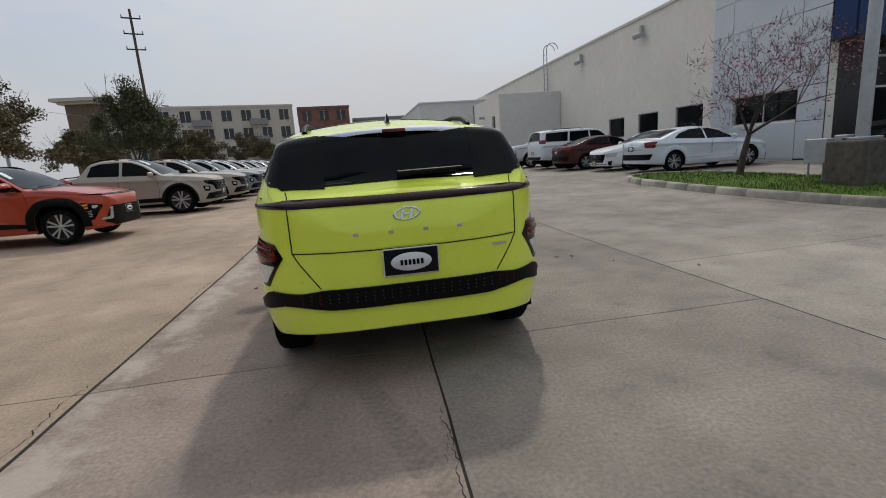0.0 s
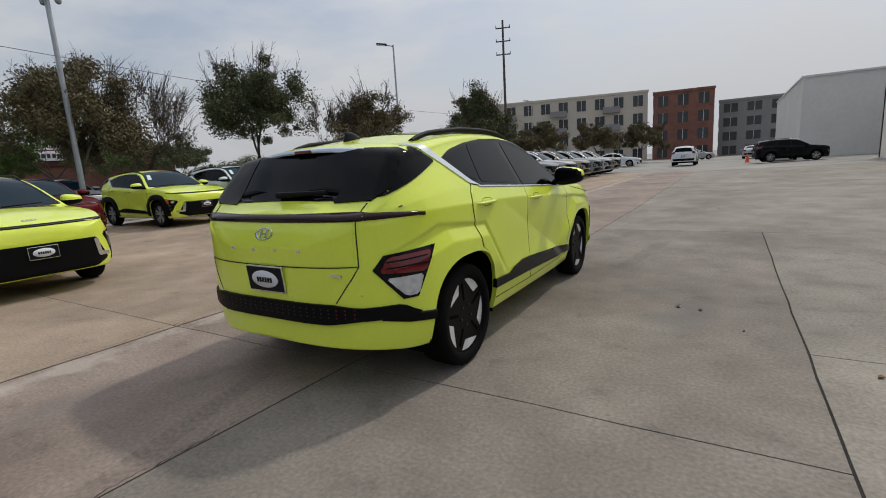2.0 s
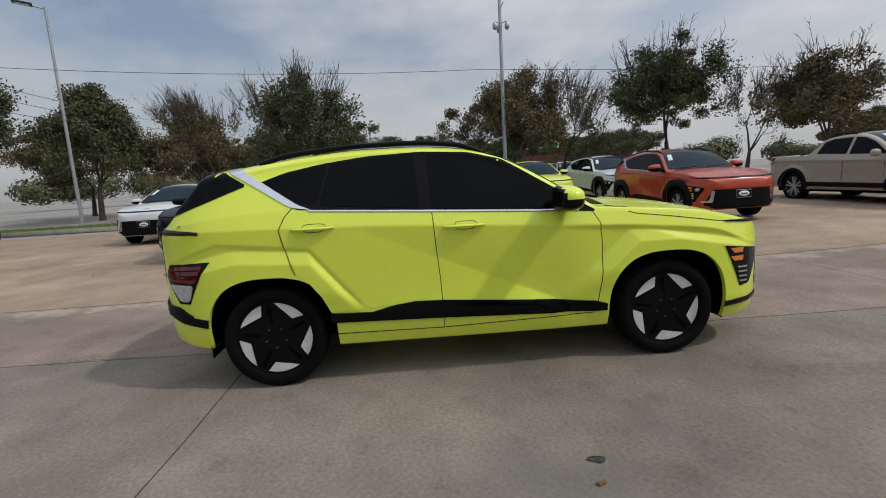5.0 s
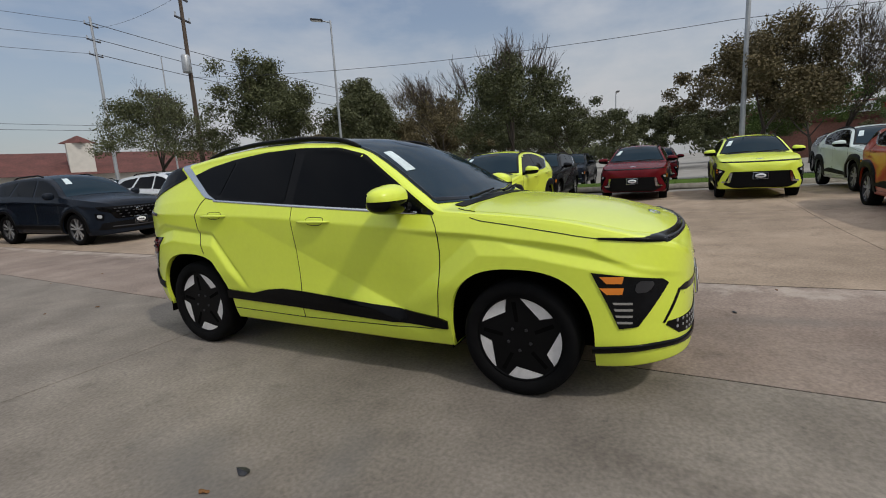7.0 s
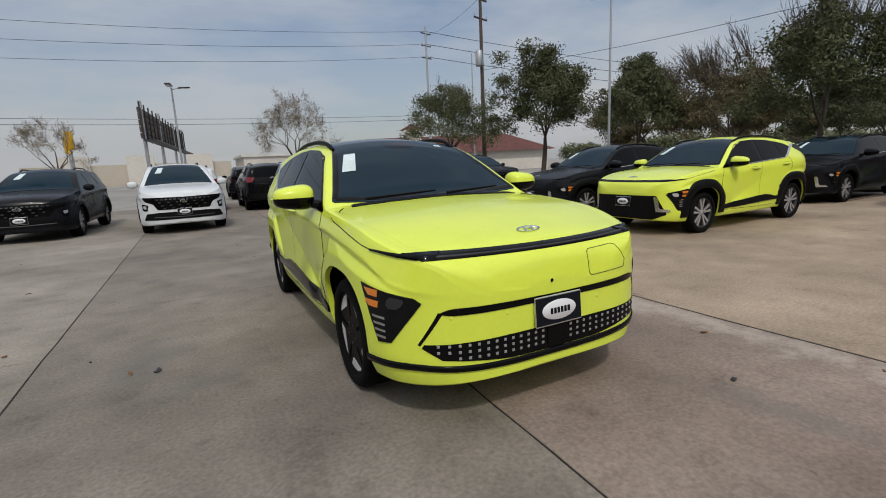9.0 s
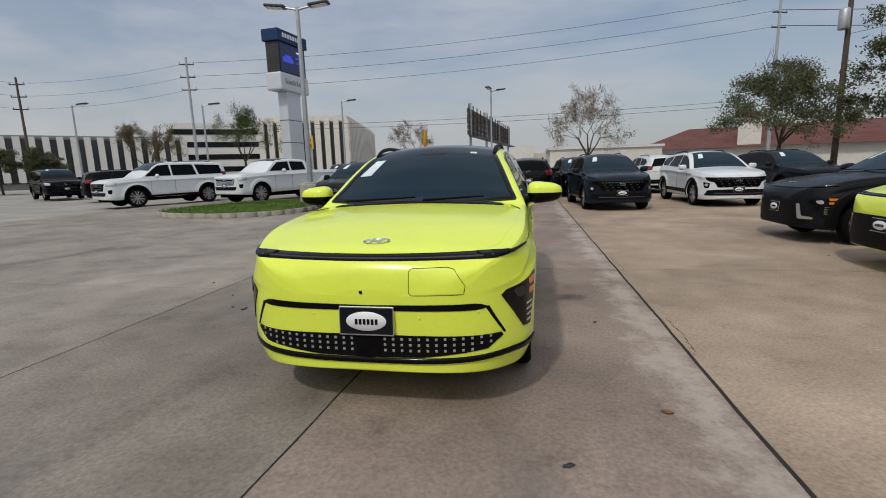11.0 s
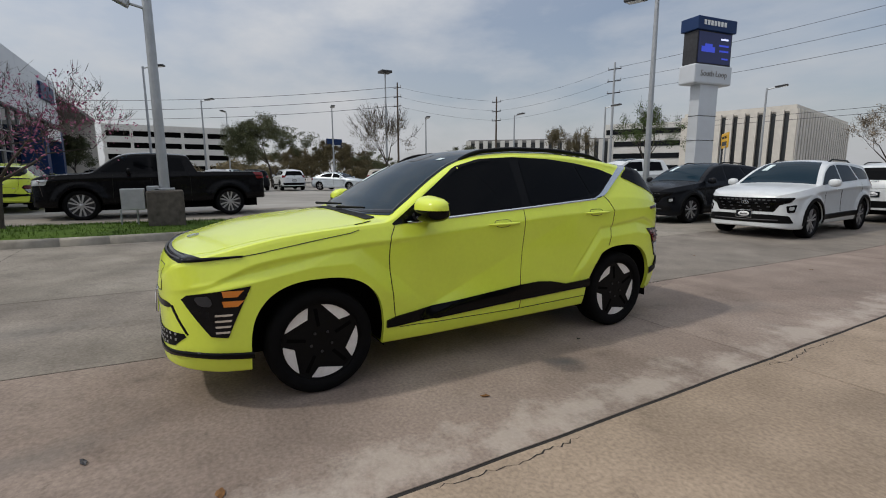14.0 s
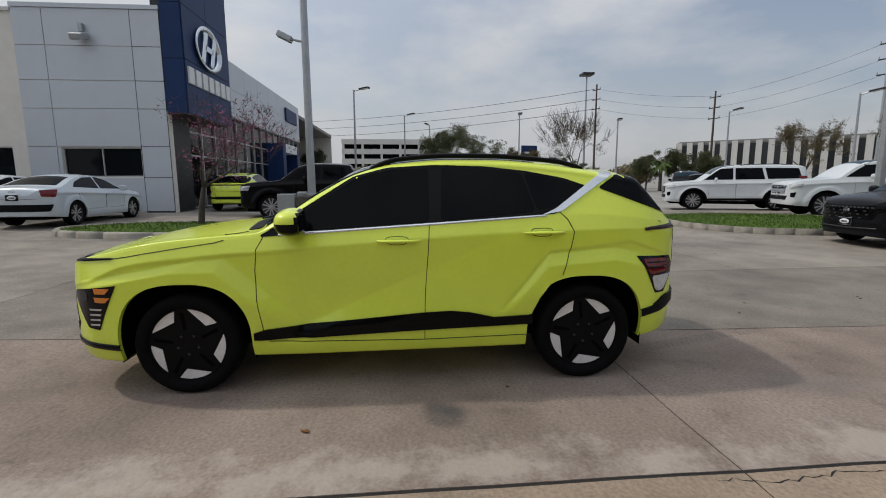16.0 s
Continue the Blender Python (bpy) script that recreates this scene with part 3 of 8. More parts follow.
def arch_radius(P, c, s):
    """How far the arch edge lies from the hub in the direction (c, s): a squared-off round, straight below the hub."""
    p = P.get("square", 2.0)
    return P["arch"] / (abs(c) ** p + max(0.0, s) ** p) ** (1 / p)


def arch_line(P, ay, out, n=34):
    """The arch edge from front to back, set outwards by out."""
    pts = []
    for k in range(n + 1):
        a = math.pi * (k / n * 1.04 - .02)
        c, s = math.cos(a), math.sin(a)
        r = arch_radius(P, c, s) + out
        pts.append((ay + c * r, P["tyre"] + s * r))
    return pts


def cut_arches(bm, P):
    """Cuts the wheel arches cleanly out of the skin and turns their edge inwards."""
    for ay in P["axles"]:
        zc = P["tyre"]

        def rad(v):
            y, z = v.co.y - ay, v.co.z - zc
            r = math.hypot(y, z) or 1e-6
            return r - arch_radius(P, y / r, z / r)

        side = [f for f in bm.faces if all(abs(v.co.x) > 0.45 for v in f.verts) and abs(f.verts[0].co.y - ay) < .6 and f.verts[0].co.z < zc + .6]
        value = {v: rad(v) for f in side for v in f.verts}
        for e in {e for f in side for e in f.edges}:
            a, b = e.verts
            ra, rb = value.get(a), value.get(b)
            if ra is not None and rb is not None and ra * rb < -1e-9:
                _, v = bmesh.utils.edge_split(e, a, ra / (ra - rb))
                value[v] = 0.0
        for f in side:
            vals = [value.get(v, 1.0) for v in f.verts]
            if min(vals) > -1e-7:
                continue
            keep = [v for v, r in zip(f.verts, vals) if r > -1e-7]
            bm.faces.remove(f)
            if len(keep) >= 3:
                try:
                    bm.faces.new(keep).smooth = True
                except ValueError:
                    pass
        bmesh.ops.delete(bm, geom=[v for v in bm.verts if not v.link_faces], context="VERTS")
        edge = [e for e in bm.edges if len(e.link_faces) == 1 and all(abs(rad(v)) < .004 and abs(v.co.x) > .45 for v in e.verts)]
        inner = {}
        for e in edge:
            for v in e.verts:
                if v not in inner:
                    inner[v] = bm.verts.new((v.co.x - math.copysign(.035, v.co.x), v.co.y, v.co.z))
        for e in edge:
            a, b = e.verts
            bm.faces.new((a, b, inner[b], inner[a]))
            e.smooth = False
    bmesh.ops.recalc_face_normals(bm, faces=bm.faces)


SIDE = (Vector((0, 1, 0)), Vector((0, 0, 1)), Vector((1, 0, 0)))
NOSE = (Vector((1, 0, 0)), Vector((0, 0, 1)), Vector((0, 1, 0)))
TAIL = (Vector((1, 0, 0)), Vector((0, 0, 1)), Vector((0, -1, 0)))
ABOVE = (Vector((1, 0, 0)), Vector((0, 1, 0)), Vector((0, 0, 1)))
CORNER_F = (Vector((-0.7071, 0.7071, 0)), Vector((0, 0, 1)), Vector((0.7071, 0.7071, 0)))
CORNER_R = (Vector((0.7071, 0.7071, 0)), Vector((0, 0, 1)), Vector((0.7071, -0.7071, 0)))
SLANT_F = (Vector((1, 0, 0)), Vector((0, -0.7071, 0.7071)), Vector((0, 0.7071, 0.7071)))
SLANT_R = (Vector((1, 0, 0)), Vector((0, 0.7071, 0.7071)), Vector((0, -0.7071, 0.7071)))


GRAIN = [0.022]


def rounded(poly, times):
    for _ in range(times):
        out = []
        n = len(poly)
        for k in range(n):
            a, b = poly[k], poly[(k + 1) % n]
            out.append(tuple(p + (q - p) * 0.22 for p, q in zip(a, b)))
            out.append(tuple(p + (q - p) * 0.78 for p, q in zip(a, b)))
        poly = out
    return poly


def clipped(poly, cut=.022):
    """The outline with each corner softened by a fixed small amount."""
    out = []
    n = len(poly)
    for k in range(n):
        b = Vector(poly[k])
        for q in (Vector(poly[k - 1]), Vector(poly[(k + 1) % n])):
            d = (q - b).length
            out.append(tuple(b + (q - b) * min(.4, cut / d)))
    return out


def flat2(frame3, p):
    """Plan coordinates of a point given as (x, y, z) or already as a pair."""
    if len(p) == 2:
        return p
    v = Vector(p)
    return (v.dot(frame3[0]), v.dot(frame3[1]))


def land(tree, frame3, a, b):
    U, V, D = frame3
    o = U * a + V * b + D * 6
    hit, n, _, _ = tree.ray_cast(o, -D)
    if hit is None:
        hit, n, _, _ = tree.find_nearest(U * a + V * b + D * 1.0)
    if n.dot(D) < 0:
        n = -n
    return hit, n


def patch(tree, frame3, poly, off=0.004, thick=0.012, times=1, step=None, mirror=False):
    """A panel lying on the body: an outline seen along one direction, set proud by off, with a rim."""
    step = step or GRAIN[0]
    pts = [flat2(frame3, p) for p in poly]
    pts = clipped(pts, .016) if times == 1 else rounded(pts, times)
    edge = []
    for k, a in enumerate(pts):
        b = pts[(k + 1) % len(pts)]
        d = math.hypot(b[0] - a[0], b[1] - a[1])
        m = max(1, int(d / step))
        edge += [Vector((a[0] + (b[0] - a[0]) * i / m, a[1] + (b[1] - a[1]) * i / m)) for i in range(m)]
    n_edge = len(edge)
    xs, zs = [p.x for p in edge], [p.y for p in edge]

    px, pz = np.array(xs), np.array(zs)
    qx, qz = np.roll(px, 1), np.roll(pz, 1)
    gx, gz = np.meshgrid(np.arange(px.min() + step * .5, px.max(), step), np.arange(pz.min() + step * .5, pz.max(), step))
    gx, gz = gx.ravel()[:, None], gz.ravel()[:, None]
    cross = ((pz > gz) != (qz > gz)) & (gx < (qx - px) * (gz - pz) / np.where(qz == pz, 1e-9, qz - pz) + px)
    keep = cross.sum(1) % 2 == 1
    grid = [Vector((float(u), float(v))) for u, v in zip(gx[keep, 0], gz[keep, 0])]
    vs, _, fs, _, _, _ = delaunay_2d_cdt(edge + grid, [(i, (i + 1) % n_edge) for i in range(n_edge)], [], 1, 1e-5)
    bm = bmesh.new()
    made, norm = [], []
    for v in vs:
        p, n = land(tree, frame3, v.x, v.y)
        made.append(bm.verts.new(p + n * off))
        norm.append(n)
    for f in fs:
        try:
            bm.faces.new([made[i] for i in f]).smooth = True
        except ValueError:
            pass
    bm.verts.index_update()
    rim = [e for e in bm.edges if len(e.link_faces) == 1]
    low = {}
    for e in rim:
        for v in e.verts:
            if v not in low:
                low[v] = bm.verts.new(v.co - norm[v.index] * thick)
    for e in rim:
        a, b = e.verts
        bm.faces.new((a, b, low[b], low[a]))
        e.smooth = False
    bmesh.ops.recalc_face_normals(bm, faces=bm.faces)
    if mirror:
        for v in bm.verts:
            v.co.x = -v.co.x
        bmesh.ops.reverse_faces(bm, faces=bm.faces)
    return bm


def strip(tree, frame3, line, width=0.007, off=0.0015, mirror=False, step=None, bm=None):
    """A narrow band along a line on the body (shut lines, trims)."""
    step = step or GRAIN[0] * .55
    pts = [flat2(frame3, p) for p in line]
    dense = []
    for a, b in zip(pts, pts[1:]):
        m = max(1, int(math.hypot(b[0] - a[0], b[1] - a[1]) / step))
        dense += [(a[0] + (b[0] - a[0]) * i / m, a[1] + (b[1] - a[1]) * i / m) for i in range(m)]
    dense.append(pts[-1])
    bm = bm or bmesh.new()
    last = None
    sx = -1 if mirror else 1
    for i, (a, b) in enumerate(dense):
        p, q = dense[max(0, i - 1)], dense[min(len(dense) - 1, i + 1)]
        t = Vector((q[0] - p[0], q[1] - p[1])).normalized()
        w = width[0] + (width[1] - width[0]) * i / (len(dense) - 1) if isinstance(width, tuple) else width
        row = []
        across = ((-1, -0.004), (-0.85, off), (0.85, off), (1, -0.004)) if w < .05 else ((-1, -0.004), (-0.9, off), (-.45, off), (0, off), (.45, off), (0.9, off), (1, -0.004))
        for s, lift in across:
            h, n = land(tree, frame3, a - t.y * w * s / 2, b + t.x * w * s / 2)
            h = h + n * lift
            row.append(bm.verts.new((h.x * sx, h.y, h.z)))
        if last:
            for k in range(len(row) - 1):
                bm.faces.new((last[k], row[k], row[k + 1], last[k + 1])).smooth = True
        last = row
    bmesh.ops.recalc_face_normals(bm, faces=bm.faces)
    return bm


def merge_into(bm, other):
    me = bpy.data.meshes.new("tmp")
    other.to_mesh(me)
    other.free()
    bm.from_mesh(me)
    bpy.data.meshes.remove(me)
    return bm


def wheel(parent, x, y, r, width, style, side):
    """A tyre with its rim; side is +1 for the right-hand side of the car."""
    tyre_bm = lathe([(r * .74, -width * .40), (r * .77, -width * .5), (r * .93, -width * .5), (r * .985, -width * .42), (r, -width * .25), (r, width * .25), (r * .985, width * .42), (r * .93, width * .5), (r * .77, width * .5), (r * .74, width * .40)], 44)
    tyre = part("tyre", tyre_bm, RUBBER, parent)
    tyre.location = (x, y, r)
    R = r * 0.745
    rim_bm = lathe([(R * 1.0, -width * .38), (R * .93, -width * .30), (R * .9, width * .2), (R * .96, width * .43), (R * 1.005, width * .40)], 40)
    merge_into(rim_bm, lathe([(R * .93, width * .05), (0.001, width * .05)], 30))
    rim = part("rim", rim_bm, BLACK_PLASTIC if style == "ev" else DARK_STEEL, tyre)
    if side < 0:
        rim.rotation_euler = (0, 0, math.pi)
    face_x = width * 0.36

    def plate(points, depth, x0, smooth_edge=0.003):
        bm = bmesh.new()
        top = [bm.verts.new((x0 + depth, a, b)) for a, b in points]
        low = [bm.verts.new((x0, a, b)) for a, b in points]
        bm.faces.new(top)
        for k in range(len(points)):
            bm.faces.new((top[k], low[k], low[(k + 1) % len(points)], top[(k + 1) % len(points)]))
        bmesh.ops.recalc_face_normals(bm, faces=bm.faces)
        return bm

    if style == "ev":
        # five black arms that widen to the rim in a pinwheel, silver wedges between
        ref = lambda a, rr, da: (rr * R * math.cos(a + da), rr * R * math.sin(a + da))
        star = []
        for k in range(5):
            a = 2 * math.pi * k / 5 + math.pi / 2 + .15
            star += [ref(a, .965, -.155), ref(a, .975, 0), ref(a, .955, .155), ref(a, .675, .335)]
            pts = [ref(a, .965, .165)] + [ref(a, .995, .165 + .156 * i) for i in range(7)] + [ref(a, .972, 1.097), ref(a, .68, .345)]
            part("wheel_inlay", plate(pts, 0.020, face_x - 0.015), INLAY, rim, "machined silver rim inlay")
        part("rim_star", plate(star, 0.026, face_x - 0.022), BLACK_PLASTIC, rim, "satin black five-armed star")
        for k in range(5):
            a = 2 * math.pi * k / 5 + math.pi / 2 + .15
            part("arm_groove", plate([ref(a, .40, -.10), ref(a, .86, -.06), ref(a, .86, .05), ref(a, .40, .10)], 0.002, face_x + 0.004), LINER_SHADE_DARK, rim)
        hub = lathe([(.105 * R, face_x + .004), (.16 * R, face_x + .002), (.19 * R, face_x - .01)], 20)
        part("hub_cap", hub, BLACK_PLASTIC, rim)
        for k in range(5):
            a = 2 * math.pi * k / 5 + math.pi / 2 + 0.63
            q = (face_x, .27 * R * math.cos(a), .27 * R * math.sin(a))
            part("lug_nut", rod(bmesh.new(), q, (q[0] + .012, q[1], q[2]), .009, .009, 6), DARK_STEEL, rim)
    else:
        count = 5 if style == "five" else 6
        arms = bmesh.new()
        for k in range(count):
            a = 2 * math.pi * k / count + math.pi / 2
            c = lambda rr, da: (rr * R * math.cos(a + da), rr * R * math.sin(a + da))
            for s_ in (-1, 1):
                q = [c(.16, -.35 * s_), c(.16, .5 * s_), c(.97, .30 * s_), c(.97, .13 * s_), c(.45, .10 * s_)]
                merge_into(arms, plate(q, 0.02, face_x - 0.02))
        merge_into(arms, lathe([(R * .94, face_x - .012), (R * .955, face_x + .006), (R * 1.0, face_x + .008), (R * 1.0, face_x - .01)], 32))
        part("wheel_face", arms, ALLOY, rim, "cast alloy wheel face with twin spokes")
        part("hub_cap", lathe([(.001, face_x + .004), (.16 * R, face_x + .002), (.2 * R, face_x - .012)], 16), ALLOY, rim)
    return tyre


def mirrored_pair(name, tree, frame3, poly, material, parent, label="", **kw):
    part(name, patch(tree, frame3, poly, **kw), material, parent, label)
    part(name, patch(tree, frame3, poly, mirror=True, **kw), material, parent, label)


def plate_on(parent, x0, y0, z0, facing, w=0.31, h=0.16, frame_mat=None):
    """A dealer plate: dark card with a pale oval badge and a rim."""
    base = part("number_plate", boxed(-w / 2, w / 2, -0.006, 0.006, -h / 2, h / 2, 0.004), frame_mat or CHROME, parent)
    base.location = (x0, y0, z0)
    base.rotation_euler = (0, 0, 0 if facing > 0 else math.pi)
    part("plate_card", boxed(-w / 2 + .007, w / 2 - .007, 0.004, 0.009, -h / 2 + .009, h / 2 - .008), NAVY_PLATE, base)
    oval = lathe([(0.001, 0.013), (0.058, 0.013), (0.062, 0.008)], 32)
    for v in oval.verts:
        v.co = Vector((v.co.y * 1.85, v.co.x, v.co.z * 0.86))
    part("plate_badge", oval, WHITE_PL, base)
    bars = bmesh.new()
    for i, (wd, tall) in enumerate(((.015, .030),) * 6):
        box(bars, -0.066 + i * .0225, -0.066 + i * .0225 + wd, 0.012, 0.0160, -0.017, -0.017 + tall)
    part("lettering", bars, NAVY_PLATE, base)
    return base


def emblem(parent, m, w=0.15):
    """A slanted oval ring with two leaning bars."""
    ring = lathe([(.46, -.02), (.5, .03), (.42, .03), (.40, -.02)], 28, axis="z")
    for v in ring.verts:
        v.co = Vector((v.co.x * w, v.co.y * w * .5, v.co.z * w * .4))
    for s in (-1, 1):
        box(ring, s * w * .16 - w * .045, s * w * .16 + w * .045, -w * .17, w * .17, 0, w * .02)
    box(ring, -w * .14, w * .14, -w * .03, w * .03, 0, w * .02)
    for v in ring.verts:
        v.co.x += v.co.y * 0.35
    ob = part("badge", ring, CHROME, parent)
    ob.matrix_basis = m
    return ob


def seams(parent, tree, lines, width=0.007):
    """All shut lines of one panel, on both sides where asked."""
    for frame3, line, both in lines:
        part("shut_line", strip(tree, frame3, line, width), SEAM, parent)
        if both:
            part("shut_line", strip(tree, frame3, line, width, mirror=True), SEAM, parent)


def build_crossover(name, m, paint_mat, label, ev=True, group=""):
    """A compact crossover; ev: the electric one with painted arches, else black arch cladding and a dark nose."""
    P = CROSS if ev else dict(CROSS, fine=1)
    GRAIN[0] = .022 if ev else .05
    car = thing(name, m, label, "car", group)
    bm = loft(P)
    tree = BVHTree.FromBMesh(bm)
    cut_arches(bm, P)
    body = part("body", bm, paint_mat, car)
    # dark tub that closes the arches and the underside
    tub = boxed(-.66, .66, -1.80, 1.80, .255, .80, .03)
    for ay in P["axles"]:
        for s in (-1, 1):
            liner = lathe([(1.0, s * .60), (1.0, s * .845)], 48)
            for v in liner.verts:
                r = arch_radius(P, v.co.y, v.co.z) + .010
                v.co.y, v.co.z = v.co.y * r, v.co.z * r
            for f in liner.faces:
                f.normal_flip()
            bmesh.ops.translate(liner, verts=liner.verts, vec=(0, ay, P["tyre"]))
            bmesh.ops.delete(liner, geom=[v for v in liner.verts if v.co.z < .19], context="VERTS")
            part("arch_liner", liner, LINER_SHADE_DARK, car)
    part("underbody", tub, LINER_SHADE_DARK, car)
    # wheels
    for ay in P["axles"]:
        for s in (-1, 1):
            wheel(car, s * (P["track"] - .115), ay, P["tyre"], .215, "ev" if ev else "five", s)
    # glass
    front_win = [(.76, 1.062), (.64, 1.145), (.50, 1.235), (.24, 1.400), (.13, 1.436), (.0, 1.462), (-.265, 1.478), (-.26, 1.118)]
    rear_win = [(-.355, 1.480), (-.62, 1.471), (-.905, 1.445), (-.985, 1.18), (-.60, 1.148), (-.335, 1.126)]
    quarter = [(-.930, 1.442), (-1.17, 1.397), (-1.36, 1.345), (-1.15, 1.225), (-1.0, 1.185)]
    surround = [(.85, 1.035), (.52, 1.245), (.25, 1.418), (.02, 1.478), (-.3, 1.497), (-.65, 1.487), (-.95, 1.452), (-1.2, 1.405), (-1.40, 1.335), (-1.13, 1.165), (-.3, 1.105)]
    mirrored_pair("window_surround", tree, SIDE, clipped(surround), BLACK_GLOSS, car, off=.003, times=0)
    mirrored_pair("front_side_window", tree, SIDE, clipped(front_win), TINT, car, off=.006, times=0)
    mirrored_pair("rear_side_window", tree, SIDE, clipped(rear_win), TINT, car, off=.006, times=0)
    mirrored_pair("quarter_window", tree, SIDE, clipped(quarter), TINT, car, off=.006, times=0)
    shield = [(-.775, .83, 1.115), (-.735, .72, 1.19), (-.565, .16, 1.50), (-.52, .04, 1.53), (.52, .04, 1.53), (.565, .16, 1.50), (.735, .72, 1.19), (.775, .83, 1.115), (.4, .93, 1.10), (-.4, .93, 1.10)]
    ws = part("windscreen", patch(tree, SLANT_F, shield, off=.005), SHIELD, car)
    # black printed border of the glass, wider at the foot, and the sensor cover behind the top edge
    rim = [(-.745, .80, 1.135), (-.70, .70, 1.20), (-.54, .17, 1.50), (.54, .17, 1.50), (.70, .70, 1.20), (.745, .80, 1.135)]
    part("glass_border", strip(tree, SLANT_F, [rim[0], rim[1], rim[2]], .035, .0065), BLACK_GLOSS, ws)
    part("glass_border", strip(tree, SLANT_F, [rim[5], rim[4], rim[3]], .035, .0065), BLACK_GLOSS, ws)
    part("glass_border", strip(tree, SLANT_F, [(-.74, .80, 1.13), (-.4, .885, 1.12), (0, .905, 1.115), (.4, .885, 1.12), (.74, .80, 1.13)], .05, .0065), BLACK_GLOSS, ws)
    part("sensor_cover", patch(tree, SLANT_F, [(-.125, .10, 1.505), (.125, .10, 1.505), (.125, .20, 1.46), (.07, .245, 1.44), (-.07, .245, 1.44), (-.125, .20, 1.46)], off=.0066, thick=.002, times=1), BLACK_GLOSS, ws)
    roof_glass = [(-.53, .05), (.53, .05), (.53, -.3), (.52, -1.05), (-.52, -1.05), (-.53, -.3)]
    if ev:
        part("glass_roof", patch(tree, ABOVE, roof_glass, off=.004), BLACK_GLOSS, car, "black panoramic roof glass")
    back = [(-.665, -1.995, 1.162), (-.60, -1.84, 1.345), (-.56, -1.74, 1.43), (.56, -1.74, 1.43), (.60, -1.84, 1.345), (.665, -1.995, 1.162), (.3, -2.005, 1.15), (-.3, -2.005, 1.15)]
    part("rear_window", patch(tree, SLANT_R, back, off=.004, times=0), TINT, car)
    mirrored_pair("rear_pillar_panel", tree, CORNER_R, [(.46, -2.035, 1.132), (.44, -1.72, 1.43), (.60, -1.62, 1.42), (.66, -1.445, 1.335), (.69, -1.72, 1.245), (.695, -2.0, 1.14)], TINT, car, off=.0075, times=0)
    mirrored_pair("rear_window_wing", tree, SIDE, [(-1.60, 1.43), (-1.445, 1.335), (-1.72, 1.235), (-1.99, 1.142), (-2.0, 1.17)], TINT, car, off=.0065)
    mirrored_pair("pillar_blade", tree, SIDE, [(-1.02, 1.155), (-1.16, 1.178), (-1.42, 1.34), (-1.60, 1.445), (-1.50, 1.452), (-1.36, 1.357), (-1.12, 1.195)], CHROME, car, "satin silver trim blade", off=.007)
    for mir in (False, True):
        part("window_trim", strip(tree, SIDE, [(.72, 1.047), (.4, 1.065), (-.3, 1.106), (-1.05, 1.152)], .016, .006, mir), CHROME, car, "bright window line trim")
    # spoiler lip over the rear window
    sp, edge_bm, lip = bmesh.new(), bmesh.new(), bmesh.new()
    for i in range(29):
        x = -.605 + 1.21 * i / 28
        u = abs(x) / .605
        z = 1.455 - .045 * u ** 2.6
        y = -1.785 + .12 * u ** 2.2
        tall = .026 + .026 * u ** 2
        h, n = land(tree, ABOVE, x, y + .17)
        rows = [[sp.verts.new((x, y + .17, h.z + .002)), sp.verts.new((x, y + .08, max(z + .006, h.z - .006))), sp.verts.new((x, y, z))],
                [edge_bm.verts.new((x, y, z)), edge_bm.verts.new((x, y - .012, z - .008)), edge_bm.verts.new((x, y - .010, z - tall))],
                [lip.verts.new((x, y - .010, z - tall)), lip.verts.new((x, y + .01, z - tall - .010)), lip.verts.new((x, y + .12, z - tall - .004))]]
        if i:
            for q, bm2 in enumerate((sp, edge_bm, lip)):
                for k in range(2):
                    bm2.faces.new((prev[q][k], prev[q][k + 1], rows[q][k + 1], rows[q][k])).smooth = True
        prev = rows
    for bm2 in (sp, edge_bm, lip):
        bmesh.ops.recalc_face_normals(bm2, faces=bm2.faces)
    spoiler = part("spoiler", sp, paint_mat, car)
    part("spoiler_trim", edge_bm, CHROME, spoiler, "satin silver spoiler edge")
    part("spoiler_lip", lip, BLACK_GLOSS, spoiler)
    part("brake_light", boxed(-.07, .07, -1.803, -1.78, 1.428, 1.448, .004), LAMP_RED, spoiler, "red high brake light")
    # doors
    door_f = [(.812, 1.03), (.852, .96), (.866, .82), (.860, .636), (.832, .425), (-.215, .475), (-.225, .65), (-.244, .91), (-.255, 1.095)]
    door_r = [(-.262, 1.095), (-.250, .91), (-.231, .65), (-.222, .475), (-.60, .505), (-.95, .485), (-1.0, .60), (-1.075, .70), (-1.147, .762), (-1.205, .922), (-1.23, 1.042), (-1.19, 1.12), (-1.13, 1.15)]
    gap_f = [(.815, 1.035), (.856, .96), (.871, .82), (.865, .636), (.836, .41), (.80, .345), (-.219, .325), (-.226, .645), (-.247, .911), (-.258, 1.10)]
    gap_r = [(-.219, .325), (-.92, .337)], [(-1.154, .755), (-1.211, .922), (-1.236, 1.042), (-1.197, 1.125), (-1.125, 1.20)]
